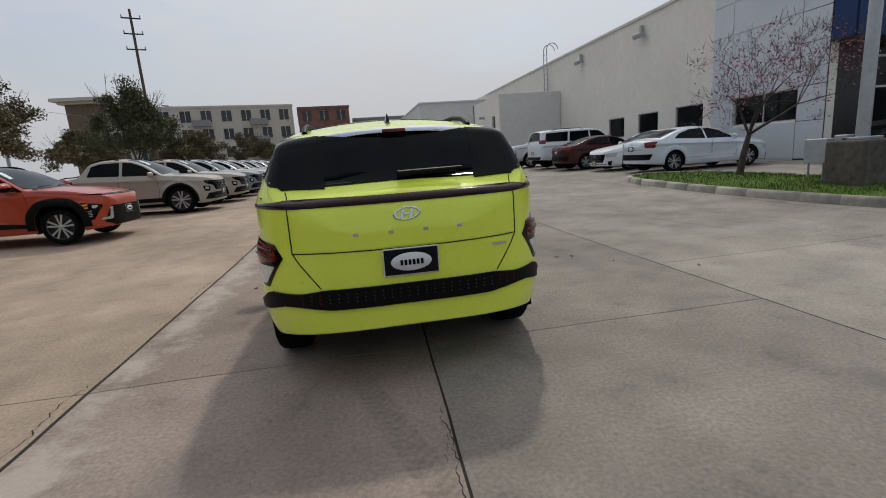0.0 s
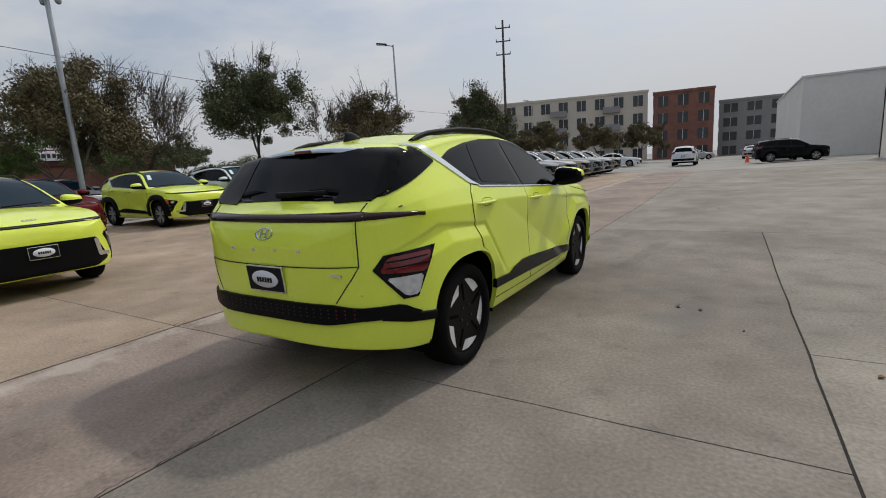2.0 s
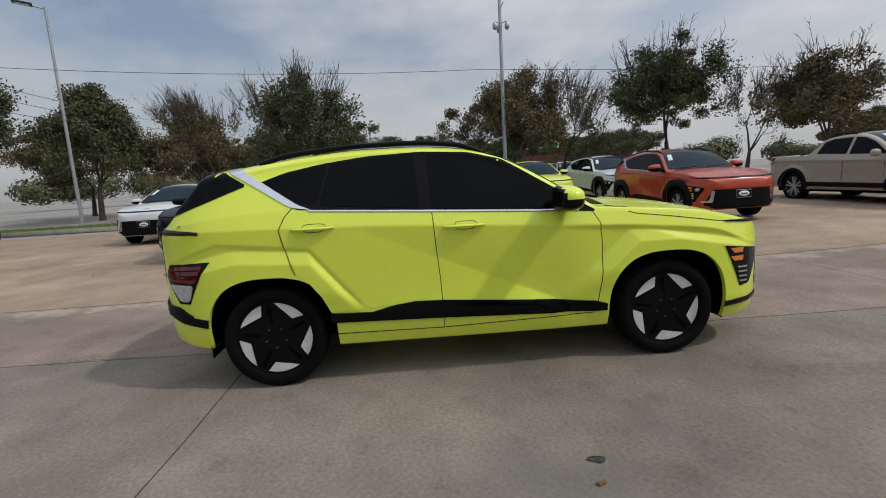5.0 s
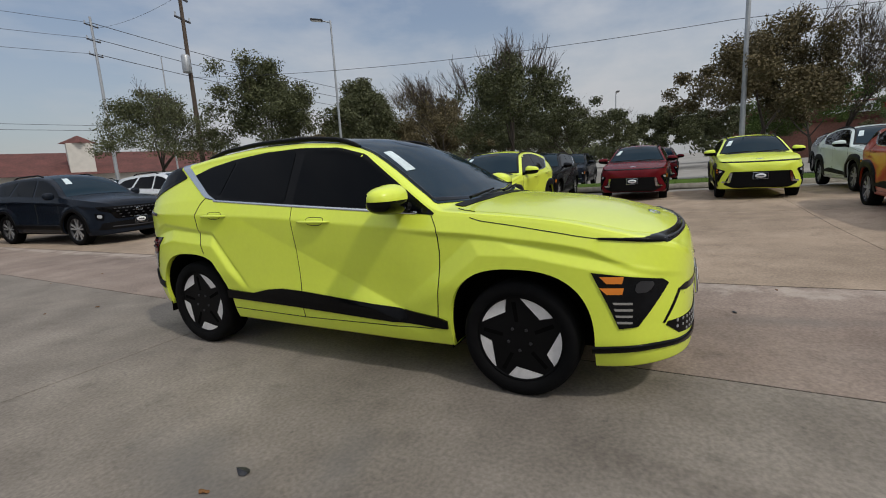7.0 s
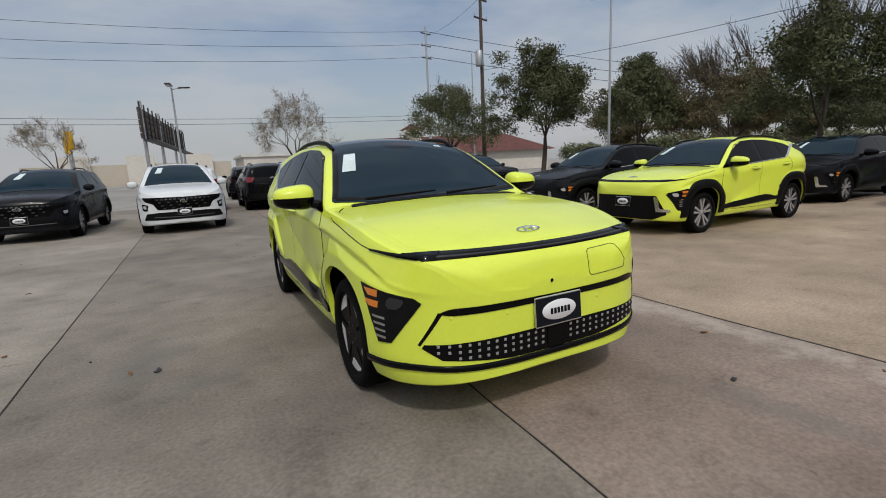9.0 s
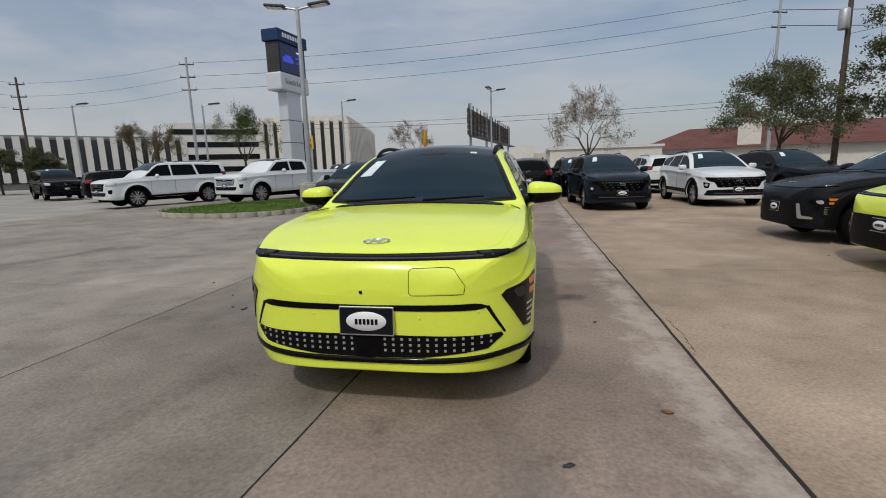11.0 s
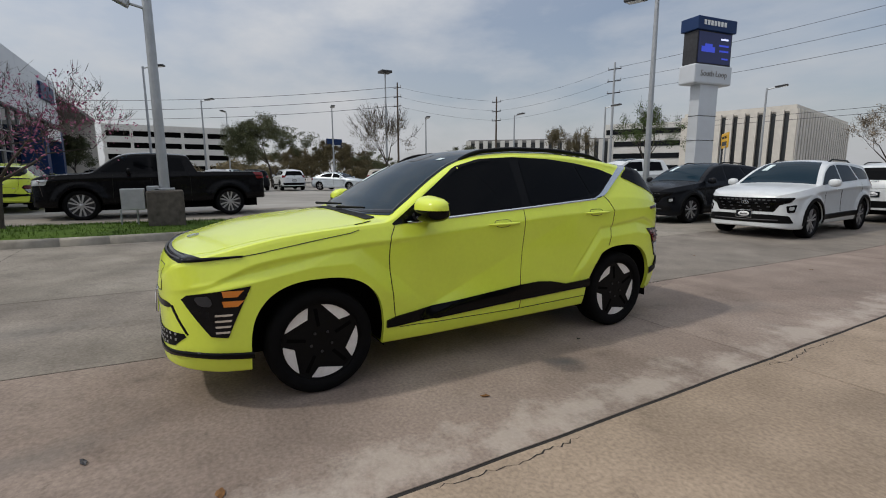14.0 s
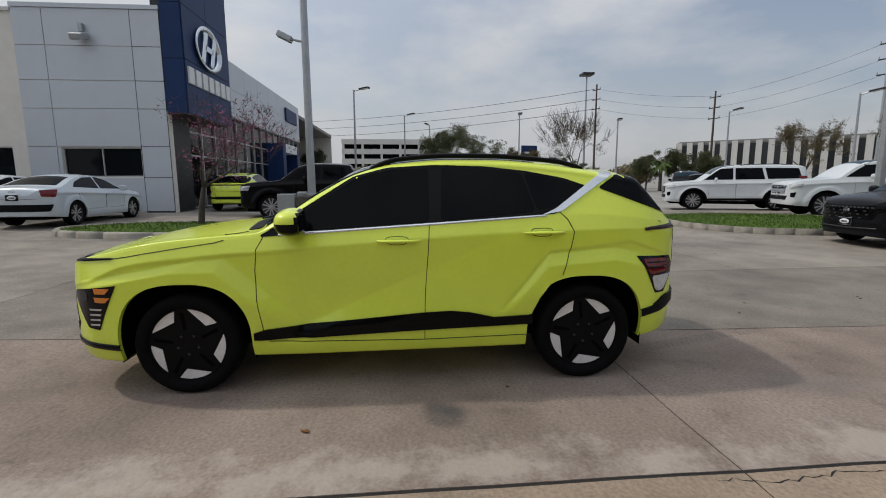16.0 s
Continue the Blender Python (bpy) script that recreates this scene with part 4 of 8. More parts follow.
    for s, mir in ((1, False), (-1, True)):
        for nm, poly, gap, hy, hz in (("front_door", door_f, gap_f, -.056, 1.0), ("rear_door", door_r, gap_r, -1.026, 1.042)):
            d = part(nm, patch(tree, SIDE, poly, off=.0026, thick=.005, times=0, step=.0095 if ev else None, mirror=mir), paint_mat, car)
            for line in gap if isinstance(gap, tuple) else (gap,):
                part("shut_line", strip(tree, SIDE, line, .0045, .0030, mir), SEAM, d)
            h, n = land(tree, SIDE, hy, hz)
            pull = bmesh.new()
            for i in range(13):
                u = -1 + i / 6
                lift = .034 * (1 - abs(u) ** 4)
                ring = [pull.verts.new((h.x + lift * a + .002, hy + u * .142, hz + .0105 * b * (1 - .3 * abs(u)))) for a, b in ((.2, -1), (1, -.8), (1.1, 0), (1, .8), (.2, 1))]
                if i:
                    for k in range(4):
                        pull.faces.new((prev[k], prev[k + 1], ring[k + 1], ring[k])).smooth = True
                prev = ring
            bmesh.ops.recalc_face_normals(pull, faces=pull.faces)
            if mir:
                for v in pull.verts:
                    v.co.x = -v.co.x
                bmesh.ops.reverse_faces(pull, faces=pull.faces)
            part("handle", pull, paint_mat, d)
            # no recess is modelled: a dark line paints the shade round the handle cup
            cup = [(hy + .075, hz + .028), (hy - .05, hz + .028), (hy - .065, hz + .004), (hy - .04, hz - .024), (hy + .06, hz - .024), (hy + .09, hz + .004)]
            part("cup_shade_line", strip(tree, SIDE, rounded(cup, 2) + [rounded(cup, 2)[0]], .0045, .003, mir), SEAM, d)
    # rocker cladding
    clad_poly = [(.90, .405), (.82, .43), (.31, .474), (-.21, .515), (-.40, .522), (-.53, .508), (-.69, .472), (-.955, .482), (-.955, .42), (-.21, .398), (.31, .378), (.84, .358), (.90, .358)]
    mirrored_pair("sill_cladding", tree, SIDE, clad_poly, BLACK_PLASTIC if not ev else BLACK_GLOSS, car, "black sill moulding", off=.014, thick=.03, times=0)
    # black wheel-arch cladding of the petrol version
    if not ev:
        for ay in P["axles"]:
            for mir in (False, True):
                part("arch_trim", strip(tree, SIDE, arch_line(P, ay, .068), .145, .014, mir), BLACK_PLASTIC, car)
    # bonnet
    gap = [(1.80, .909), (1.74, .911), (1.66, .922), (1.556, .940), (1.326, .975), (1.12, 1.003), (1.06, 1.02)]
    for mir in (False, True):
        part("shut_line", strip(tree, SIDE, gap, .005, .002, mir), SEAM, car)
        part("shut_line", strip(tree, ABOVE, [(.80, 1.07), (.775, 1.0), (.735, .94)], .005, .0045, mir), SEAM, car)
    part("bonnet", patch(tree, ABOVE, [(-.60, 2.02), (-.70, 1.90), (-.785, 1.5), (-.795, 1.12), (-.73, .96), (.73, .96), (.795, 1.12), (.785, 1.5), (.70, 1.90), (.60, 2.02), (.3, 2.085), (-.3, 2.085)], off=.0012, thick=.003, times=0), paint_mat, car)
    part("cowl", patch(tree, ABOVE, [(-.68, .955), (-.3, 1.0), (.3, 1.0), (.68, .955), (.66, .875), (.3, .925), (-.3, .925), (-.66, .875)], off=.006, times=1), BLACK_PLASTIC, car)
    for x0, x1 in ((.58, .02), (-.05, -.52)):
        wip = bmesh.new()
        rod(wip, (x0, .955, 1.115), (x1, .90, 1.135), .011, .007, 6)
        part("wiper", wip, BLACK_PLASTIC, car)
    # light bar along the nose edge
    bar_line = [(x, .886 + .006 * (abs(x) / .72) ** 2.2) for x in [-.70 + 1.40 * i / 30 for i in range(31)]]
    lb = part("light_bar", strip(tree, NOSE, bar_line, .034, .006), BLACK_GLOSS, car, "slim gloss-black front light bar")
    for mir in (False, True):
        part("light_bar_end", strip(tree, CORNER_F, [(.665, 2.105, .890), (.73, 2.06, .892), (.79, 2.0, .895), (.84, 1.92, .901), (.866, 1.83, .907), (.868, 1.775, .909)], (.030, .010), .0105, mir, step=.007), BLACK_GLOSS, lb)
    part("light_strip", strip(tree, NOSE, [(a * .97, b - .006) for a, b in bar_line], .006, .0095), DARK_STEEL, lb)
    # headlamps
    hl = [(.905, 1.735, .745), (.87, 1.86, .455), (.82, 1.93, .465), (.69, 2.045, .675), (.72, 2.02, .70)]
    for mir in (False, True):
        lampo = part("headlamp", patch(tree, CORNER_F, hl, off=.006, times=0, step=.025, mirror=mir), LAMP_DARK, car)
        for k, (z0, z1, mt) in enumerate(((.69, .725, AMBER), (.635, .668, AMBER))):
            part("lamp_cell", patch(tree, CORNER_F, [(.89, 1.765, z1), (.885, 1.80, z0), (.86, 1.865, z0), (.86, 1.875, z1)], off=.010, thick=.008, times=0, step=.02, mirror=mir), mt, lampo, "amber indicator lens")
        part("lamp_cell", patch(tree, CORNER_F, [(.82, 1.92, .70), (.83, 1.91, .64), (.78, 1.965, .64), (.75, 1.99, .69)], off=.009, thick=.008, times=1, step=.02, mirror=mir), LAMP_CLEAR if not ev else DARK_STEEL, lampo)
        for k in range(4):
            z = .595 - .033 * k
            part("lamp_fin", patch(tree, CORNER_F, [(.878, 1.825 + .008 * k, z), (.875, 1.83 + .008 * k, z - .012), (.835, 1.905, z - .014), (.835, 1.905, z - .002)], off=.009, thick=.008, times=0, step=.02, mirror=mir), CHROME, lampo)
    # front bumper
    if ev:
        slot = [(-.66, .625), (-.60, .648), (0, .640), (.60, .648), (.66, .625), (.60, .612), (0, .610), (-.60, .612)]
        part("bumper_slot", patch(tree, NOSE, slot, off=.004, times=1, step=.025), BLACK_GLOSS, car)
        grille_poly = [(-.715, .470), (-.3, .474), (0, .475), (.3, .474), (.715, .470), (.725, .452), (.645, .392), (.3, .352), (0, .345), (-.3, .352), (-.645, .392), (-.725, .452)]
        gr = part("lower_grille", patch(tree, NOSE, grille_poly, off=.004, times=0, step=.03), BLACK_PLASTIC, car)
        for r in range(3):
            for k in range(29):
                x = -.66 + 1.32 * k / 28
                if abs(x) < .07 or (abs(x) > .60 and r == 2):
                    continue
                z = .452 - .032 * r + .012 * (abs(x) / .7) ** 2
                h, n = land(tree, NOSE, x, z)
                c = h + n * .004
                stud = bmesh.new()
                box(stud, -.007, .007, -.003, .004, -.007, .007, .002)
                ob = part("grille_stud", stud, ALLOY, gr)
                ob.matrix_basis = Matrix.Translation(c) @ n.to_track_quat("Y", "Z").to_matrix().to_4x4()
        part("radar_panel", patch(tree, NOSE, [(-.065, .468), (.065, .468), (.065, .355), (-.065, .355)], off=.009, times=1), BLACK_GLOSS, gr)
        part("bumper_trim", strip(tree, NOSE, [(x, .328 + .035 * (abs(x) / .86) ** 2.2) for x in [-.74 + 1.48 * i / 30 for i in range(31)]], .032, .010), BLACK_GLOSS, car)
        for mir in (False, True):
            part("bumper_trim", strip(tree, CORNER_F, [(.70, 2.085, .350), (.78, 2.01, .352), (.85, 1.91, .348), (.885, 1.81, .341), (.894, 1.735, .336)], (.032, .040), .010, mir), BLACK_GLOSS, car)
            part("bumper_trim", strip(tree, SIDE, [(-1.735, .465), (-1.90, .49), (-2.02, .52)], .055, .012, mir), BLACK_PLASTIC, car)
        part("shut_line", strip(tree, NOSE, [(-.25, .835), (-.44, .84), (-.475, .83), (-.535, .745), (-.525, .70), (-.25, .695), (-.235, .71), (-.235, .82), (-.25, .835)], .003, .002), SEAM, car)
        part("charge_flap", patch(tree, NOSE, [(-.245, .83), (-.44, .833), (-.475, .82), (-.527, .745), (-.515, .705), (-.245, .702)], off=.002, thick=.004, times=0), paint_mat, car)
        for x, z, fr3 in ((.31, .585, NOSE), (-.29, .57, NOSE), (-.60, .60, NOSE), (.60, .60, NOSE), (-.60, .645, TAIL), (.64, .645, TAIL)):
            h, n = land(tree, fr3, x, z)
            dot = lathe([(.001, .002), (.008, .002), (.009, .0005)], 14, axis="z")
            ob = part("parking_sensor", dot, paint_mat, car)
            ob.matrix_basis = Matrix.Translation(h) @ n.to_track_quat("Z", "Y").to_matrix().to_4x4()
        h, n = land(tree, NOSE, .03, .71)
        cam_dot = lathe([(.001, .005), (.008, .005), (.010, .001)], 12, axis="z")
        part("front_camera", cam_dot, BLACK_GLOSS, car).matrix_basis = Matrix.Translation(h) @ n.to_track_quat("Z", "Y").to_matrix().to_4x4()
        # fold that runs from the slot down to the grille corners
        for mir in (False, True):
            part("bumper_fold", strip(tree, NOSE, [(.645, .628), (.735, .466)], (.022, .012), .003, mir), BLACK_GLOSS, car)
    else:
        part("front_grille", patch(tree, NOSE, [(-.60, .66), (.60, .66), (.74, .36), (.5, .25), (-.5, .25), (-.74, .36)], off=.008, times=1), BLACK_PLASTIC, car)
        mirrored_pair("bumper_blade", tree, NOSE, [(.62, .64), (.56, .64), (.60, .40), (.78, .40), (.76, .44), (.65, .45)], CHROME, car, "silver bumper blade", off=.016)
        mirrored_pair("wing_cladding", tree, CORNER_F, [(.90, 1.76, .76), (.70, 2.04, .70), (.83, 1.93, .42), (.90, 1.74, .40)], BLACK_PLASTIC, car, off=.004)
    for z, fy, sg in ((.555, P["front"] + .006, 1),) + (((.715, P["rear"] + .04, -1),) if ev else ()):
        h, n = land(tree, NOSE if sg > 0 else TAIL, 0, z)
        pl = plate_on(car, 0, h.y + sg * .014, z, sg, frame_mat=CHROME)
        pl.rotation_euler.x = radians(4 if sg > 0 else -5)
    h, n = land(tree, ABOVE, 0, 1.97)
    emblem(car, Matrix.Translation(h + n * .005) @ n.to_track_quat("Z", "Y").to_matrix().to_4x4() @ pose(0, 0, 0, 0, 0, 180), .155)
    h, n = land(tree, TAIL, 0, .975)
    emblem(car, Matrix.Translation(h + n * .006) @ n.to_track_quat("Z", "Y").to_matrix().to_4x4(), .15)
    # tail
    tail_line = [(x, 1.060 + .004 * (abs(x) / .75) ** 2) for x in [-.66 + 1.32 * i / 20 for i in range(21)]]
    tb = part("tail_light_bar", strip(tree, TAIL, tail_line, .046, .010), LAMP_SMOKE, car, "smoked red full-width tail light bar")
    for mir in (False, True):
        part("tail_light_end", strip(tree, CORNER_R, [(.64, -2.06, 1.064), (.75, -1.96, 1.062), (.835, -1.79, 1.056), (.845, -1.735, 1.05)], (.046, .022), .0065, mir, step=.02), LAMP_SMOKE, tb)
        tl = [(.895, -1.715, .868), (.86, -1.865, .60), (.80, -1.93, .60), (.685, -2.035, .775), (.735, -1.995, .85)]
        lampo = part("tail_lamp", patch(tree, CORNER_R, tl, off=.006, times=0, step=.025, mirror=mir), LAMP_DARK, car)
        part("tail_lens", patch(tree, CORNER_R, [(.885, -1.75, .845), (.875, -1.80, .735), (.71, -2.01, .755), (.745, -1.98, .835)], off=.010, thick=.008, times=1, step=.025, mirror=mir), LAMP_RED, lampo, "red tail lens")
        for z in (.812, .778):
            part("lens_divider", strip(tree, CORNER_R, [(.872, -1.78, z + .006), (.80, -1.935, z), (.74, -1.985, z)], .009, .018, mir, step=.02), BLACK_GLOSS, lampo)
        part("reverse_lens", patch(tree, CORNER_R, [(.872, -1.82, .725), (.862, -1.86, .615), (.81, -1.915, .615), (.735, -1.99, .725)], off=.010, thick=.008, times=1, step=.025, mirror=mir), LAMP_CLEAR, lampo, "clear reversing lens")
    band = [(-.86, .505), (-.80, .575), (-.62, .572), (-.48, .592), (.48, .592), (.62, .572), (.80, .575), (.86, .505), (.62, .50), (.45, .478), (-.45, .478), (-.62, .50)]
    rb = part("rear_bumper_band", patch(tree, TAIL, band, off=.016, thick=.03, times=1, step=.03), BLACK_PLASTIC, car, "black textured rear bumper band")
    for r in range(3 if ev else 0):
        for k in range(26):
            x = -.60 + 1.2 * k / 25
            h, n = land(tree, TAIL, x, .565 - .022 * r)
            stud = bmesh.new()
            box(stud, -.0035, .0035, -.002, .002, -.0035, .0035)
            ob = part("bumper_stud", stud, LAMP_RED if abs(x) > .47 else DARK_STEEL, rb)
            ob.matrix_basis = Matrix.Translation(h + n * .018) @ n.to_track_quat("Y", "Z").to_matrix().to_4x4()
    tg = [(-.645, 1.13), (-.635, 1.10), (-.635, .80), (-.60, .74), (-.50, .60)]
    for mir in (False, True):
        part("shut_line", strip(tree, TAIL, [(-a, b) for a, b in tg], .006, .003, mir), SEAM, car)
    part("shut_line", strip(tree, TAIL, [(-.63, .80), (0, .79), (.63, .80)], .006, .003), SEAM, car)
    part("tailgate", patch(tree, TAIL, [(-.62, 1.03), (-.615, .81), (-.3, .802), (.3, .802), (.615, .81), (.62, 1.03)], off=.004, thick=.005, times=0), paint_mat, car)
    for x in (-.285, -.095, .095, .285):
        h, n = land(tree, TAIL, x, .885)
        let = boxed(-.014, .014, -.002, .002, -.009, .009, .001)
        part("lettering_bar", let, CHROME, car).location = h + n * .004
    h, n = land(tree, TAIL, .50, .755)
    part("lettering_bar", boxed(-.06, .06, -.002, .003, -.008, .008), CHROME, car).location = h + n * .004
    wiper = bmesh.new()
    rod(wiper, (-.02, -2.01, 1.185), (.36, -1.985, 1.195), .02, .012, 8)
    part("rear_wiper", wiper, BLACK_PLASTIC, car)
    # mirrors
    for s in (1, -1):
        shell = bmesh.new()
        bmesh.ops.create_uvsphere(shell, u_segments=24, v_segments=14, radius=1)
        for v in shell.verts:
            x, y, z = v.co
            x = math.copysign(abs(x) ** .6, x)
            z = math.copysign(abs(z) ** .65, z)
            v.co = Vector((s * (.99 + .14 * x), max(.535, .60 + (.10 - .014 * x) * y), 1.138 + .084 * z * (1 - .2 * x)))
        for f in shell.faces:
            f.smooth = True
            f.material_index = 1 if f.calc_center_median().z < 1.126 or f.calc_center_median().y < .55 else 0
        mir_ob = part("wing_mirror", shell, [paint_mat, BLACK_GLOSS], car)
        arm = bmesh.new()
        rod(arm, (s * .80, .66, 1.075), (s * .93, .61, 1.10), .032, .028, 10)
        part("mirror_arm", arm, BLACK_PLASTIC, mir_ob)
        gl = boxed(-.085, .085, -.004, .004, -.05, .05, .003)
        part("mirror_glass", gl, TINT, mir_ob).location = (s * .99, .532, 1.14)
    # roof rails, aerial
    for s in (1, -1):
        rail = bmesh.new()
        prev = None
        for i in range(33):
            y = .14 - 1.54 * i / 32
            h, n = land(tree, ABOVE, s * (.575 - .02 * abs(i / 16 - 1)), y)
            lift = .034 * min(1, min(i, 32 - i) / 4) ** .6
            ring = [rail.verts.new((h.x + a * .017, y, h.z + lift * .55 + b * .018 + lift * .3)) for a, b in ((1, -.6), (1, .5), (0, 1), (-1, .5), (-1, -.6), (0, -1))]
            if prev:
                for k in range(6):
                    rail.faces.new((prev[k], ring[k], ring[(k + 1) % 6], prev[(k + 1) % 6])).smooth = True
            prev = ring
        bmesh.ops.recalc_face_normals(rail, faces=rail.faces)
        part("roof_rail", rail, BLACK_PLASTIC, car, "black roof rail")
    fin = bmesh.new()
    for i in range(9):
        k = i / 8
        z = curve(P["top"], -1.25 - .16 * k)
        t = .075 * math.sin(math.pi * min(1, .12 + .55 * k) * .9) * (1 if k < .9 else .3)
        ring = [fin.verts.new((a * .022 * (1 - .3 * k), -1.25 - .16 * k, z - .01 + max(.012, t) * b)) for a, b in ((-1, 0), (-.35, .8), (0, 1), (.35, .8), (1, 0))]
        if i:
            for q in range(4):
                fin.faces.new((prev[q], ring[q], ring[q + 1], prev[q + 1])).smooth = True
        prev = ring
    bmesh.ops.recalc_face_normals(fin, faces=fin.faces)
    part("aerial_fin", fin, BLACK_GLOSS, car)
    st = [(.515, .30, 1.43), (.425, .30, 1.43), (.50, .53, 1.30), (.605, .53, 1.30)]
    part("window_sticker", patch(tree, SLANT_F, st, off=.009, thick=.002, times=0), STICKER, car, "pale price sticker")
    if ev:
        part("window_sticker", patch(tree, SLANT_F, [(-.40, .18, 1.49), (-.34, .18, 1.49), (-.34, .22, 1.47), (-.40, .22, 1.47)], off=.009, thick=.002, times=0), STICKER, car)
    return car


# ---- ground ----
def sheet(xs, ys, drop):
    bm = bmesh.new()
    rows = [[bm.verts.new((x, y, height(x, y) - drop)) for x in xs] for y in ys]
    for a, b in zip(rows, rows[1:]):
        for k in range(len(xs) - 1):
            bm.faces.new((a[k], a[k + 1], b[k + 1], b[k])).smooth = True
    return bm


near = [v for v in range(-24, 25, 2)]
far = [-3000, -900, -300, -120, -60, -36]
axis_pts = far + near + [-v for v in reversed(far)]
ground = tagged(part("ground", sheet(axis_pts, axis_pts, 0.045), ROAD_FAR), "grey-brown concrete paving of a large car lot", "ground", kind="structure")
lo_x, hi_x, lo_y, hi_y = -14.0, 14.9, -19.7, 28.3
tagged(part("joint_bed", sheet([lo_x + (hi_x - lo_x) * i / 24 for i in range(25)], [lo_y + (hi_y - lo_y) * i / 30 for i in range(31)], 0.004), JOINT), "dark filler in the joints between concrete slabs", "joint", kind="structure")


def centre_joint(y):
    return .195 + .045 * max(-8, min(8, y))


def lay_slab(x0, x1, y0, y1, material, skew=0):
    """skew: which long edge (-1 the lower x, 1 the higher) follows the slanting centre joint."""
    g, gx = 0.007, 0.013
    bm = bmesh.new()
    nx, ny = max(2, int((x1 - x0) / .42)), max(2, int((y1 - y0) / .30))
    top = [[bm.verts.new((0, 0, 0)) for _ in range(nx + 1)] for _ in range(ny + 1)]
    for j in range(ny + 1):
        for i in range(nx + 1):
            y = y0 + .0045 + (y1 - y0 - .009) * j / ny
            a = centre_joint(y) if skew < 0 else x0
            b = centre_joint(y) if skew > 0 else x1
            ga, gb = (gx if abs(x0 + 1.99) < .01 else g), (gx if abs(x1 + 1.99) < .01 else g)
            x = a + ga + (b - a - ga - gb) * i / nx
            wob = 0.009 * noise.noise((x * 2.3, y * 2.3, 3.0)) if i in (0, nx) or j in (0, ny) else 0
            top[j][i].co = (x + wob, y + wob, height(x, y))
    for j in range(ny):
        for i in range(nx):
            bm.faces.new((top[j][i], top[j][i + 1], top[j + 1][i + 1], top[j + 1][i]))
    rim = [e for e in bm.edges if len(e.link_faces) == 1]
    low = {}
    for e in rim:
        for v in e.verts:
            if v not in low:
                low[v] = bm.verts.new(v.co - Vector((0, 0, .03)))
    for e in rim:
        bm.faces.new((e.verts[0], e.verts[1], low[e.verts[1]], low[e.verts[0]]))
    bmesh.ops.recalc_face_normals(bm, faces=bm.faces)
    ob = part("concrete_slab", bm, material, ground)
    return ob


left_rows = [-19.7, -13.7, -7.7, -1.69, 4.33, 10.3, 16.3, 22.3, 28.3]
right_rows = [-19.7, -15.1, -10.2, -5.3, -.40, 4.5, 9.4, 14.3, 19.2, 23.8, 28.3]
for x0, x1, m_ in ((-14.0, -8.0, CONC_TAN), (-8.0, -1.99, CONC_TAN), (-1.99, .15, CONC_PINK), (.15, 2.77, CONC_BROWN)):
    for y0, y1 in zip(left_rows, left_rows[1:]):
        if x0 == .15 and y0 > 4:
            continue
        lay_slab(x0, x1, y0, 4.5 if x0 == .15 and y1 == 4.33 else y1, m_, 1 if x1 == .15 else -1 if x0 == .15 else 0)
for x0, x1 in ((2.77, 7.0), (7.0, 11.0), (11.0, 14.9)):
    for y0, y1 in zip(right_rows, right_rows[1:]):
        ends = x0 == 2.77 and y0 >= 4.5
        lay_slab(.15 if ends else x0, x1, y0, y1, CONC_GREY, -1 if ends else 0)


def crack(line, wide, seed):
    """A ragged dark hairline in a slab, with thin tapering ends."""
    rnd = random.Random(seed)
    pts = []
    for (ax, ay), (bx, by) in zip(line, line[1:]):
        m = max(2, int(math.hypot(bx - ax, by - ay) / .03))
        pts += [(ax + (bx - ax) * k / m + rnd.gauss(0, .009), ay + (by - ay) * k / m) for k in range(m)]
    bm, last = bmesh.new(), None
    for k, (x, y) in enumerate(pts):
        w = wide * rnd.uniform(.4, 1.5) * min(1, .15 + min(k, len(pts) - 1 - k) / 4)
        row = [bm.verts.new((x - w, y, height(x, y) + .0015)), bm.verts.new((x + w, y + .004, height(x, y) + .0015))]
        if last:
            bm.faces.new((last[0], last[1], row[1], row[0]))
        last = row
    bmesh.ops.recalc_face_normals(bm, faces=bm.faces)
    part("crack", bm, JOINT, ground)


crack([(.085, -2.40), (.045, -2.6), (.06, -2.8), (.02, -3.05), (.035, -3.3)], .0022, 1)
crack([(.055, -2.72), (.015, -2.86), (.005, -3.0)], .002, 2)
crack([(-2.06, -2.6), (-2.045, -2.2), (-2.08, -1.8), (-2.03, -1.45)], .003, 4)
crack([(-2.04, .3), (-2.07, .7), (-2.03, 1.2)], .003, 5)

# ---- other vehicles ----
SUV = dict(
    front=2.30, rear=-2.27, w=0.93, fstart=1.3, rstart=-1.3, fp=3.6, rp=4.5, lean=0.46, crown=0.05, edge=0.10,
    top=[(2.3, .80), (2.24, .93), (2.1, 1.00), (1.6, 1.08), (1.2, 1.12), (1.05, 1.14), (.75, 1.33), (.45, 1.50), (.15, 1.61), (-.3, 1.66), (-1.0, 1.645), (-1.7, 1.59), (-2.0, 1.54), (-2.05, 1.50), (-2.2, 1.14), (-2.25, 1.02), (-2.27, .92)],
    belt=[(2.3, .76), (2.2, .90), (1.6, 1.01), (1.0, 1.07), (0, 1.11), (-1.2, 1.15), (-2.0, 1.13), (-2.2, 1.03), (-2.27, .86)],
    bottom=[(2.3, .25), (2.0, .21), (1, .27), (-1, .28), (-2.27, .36)],
    axles=(1.38, -1.38), tyre=0.36, arch=0.42, flare=0.03, track=0.92, scoop=.015)
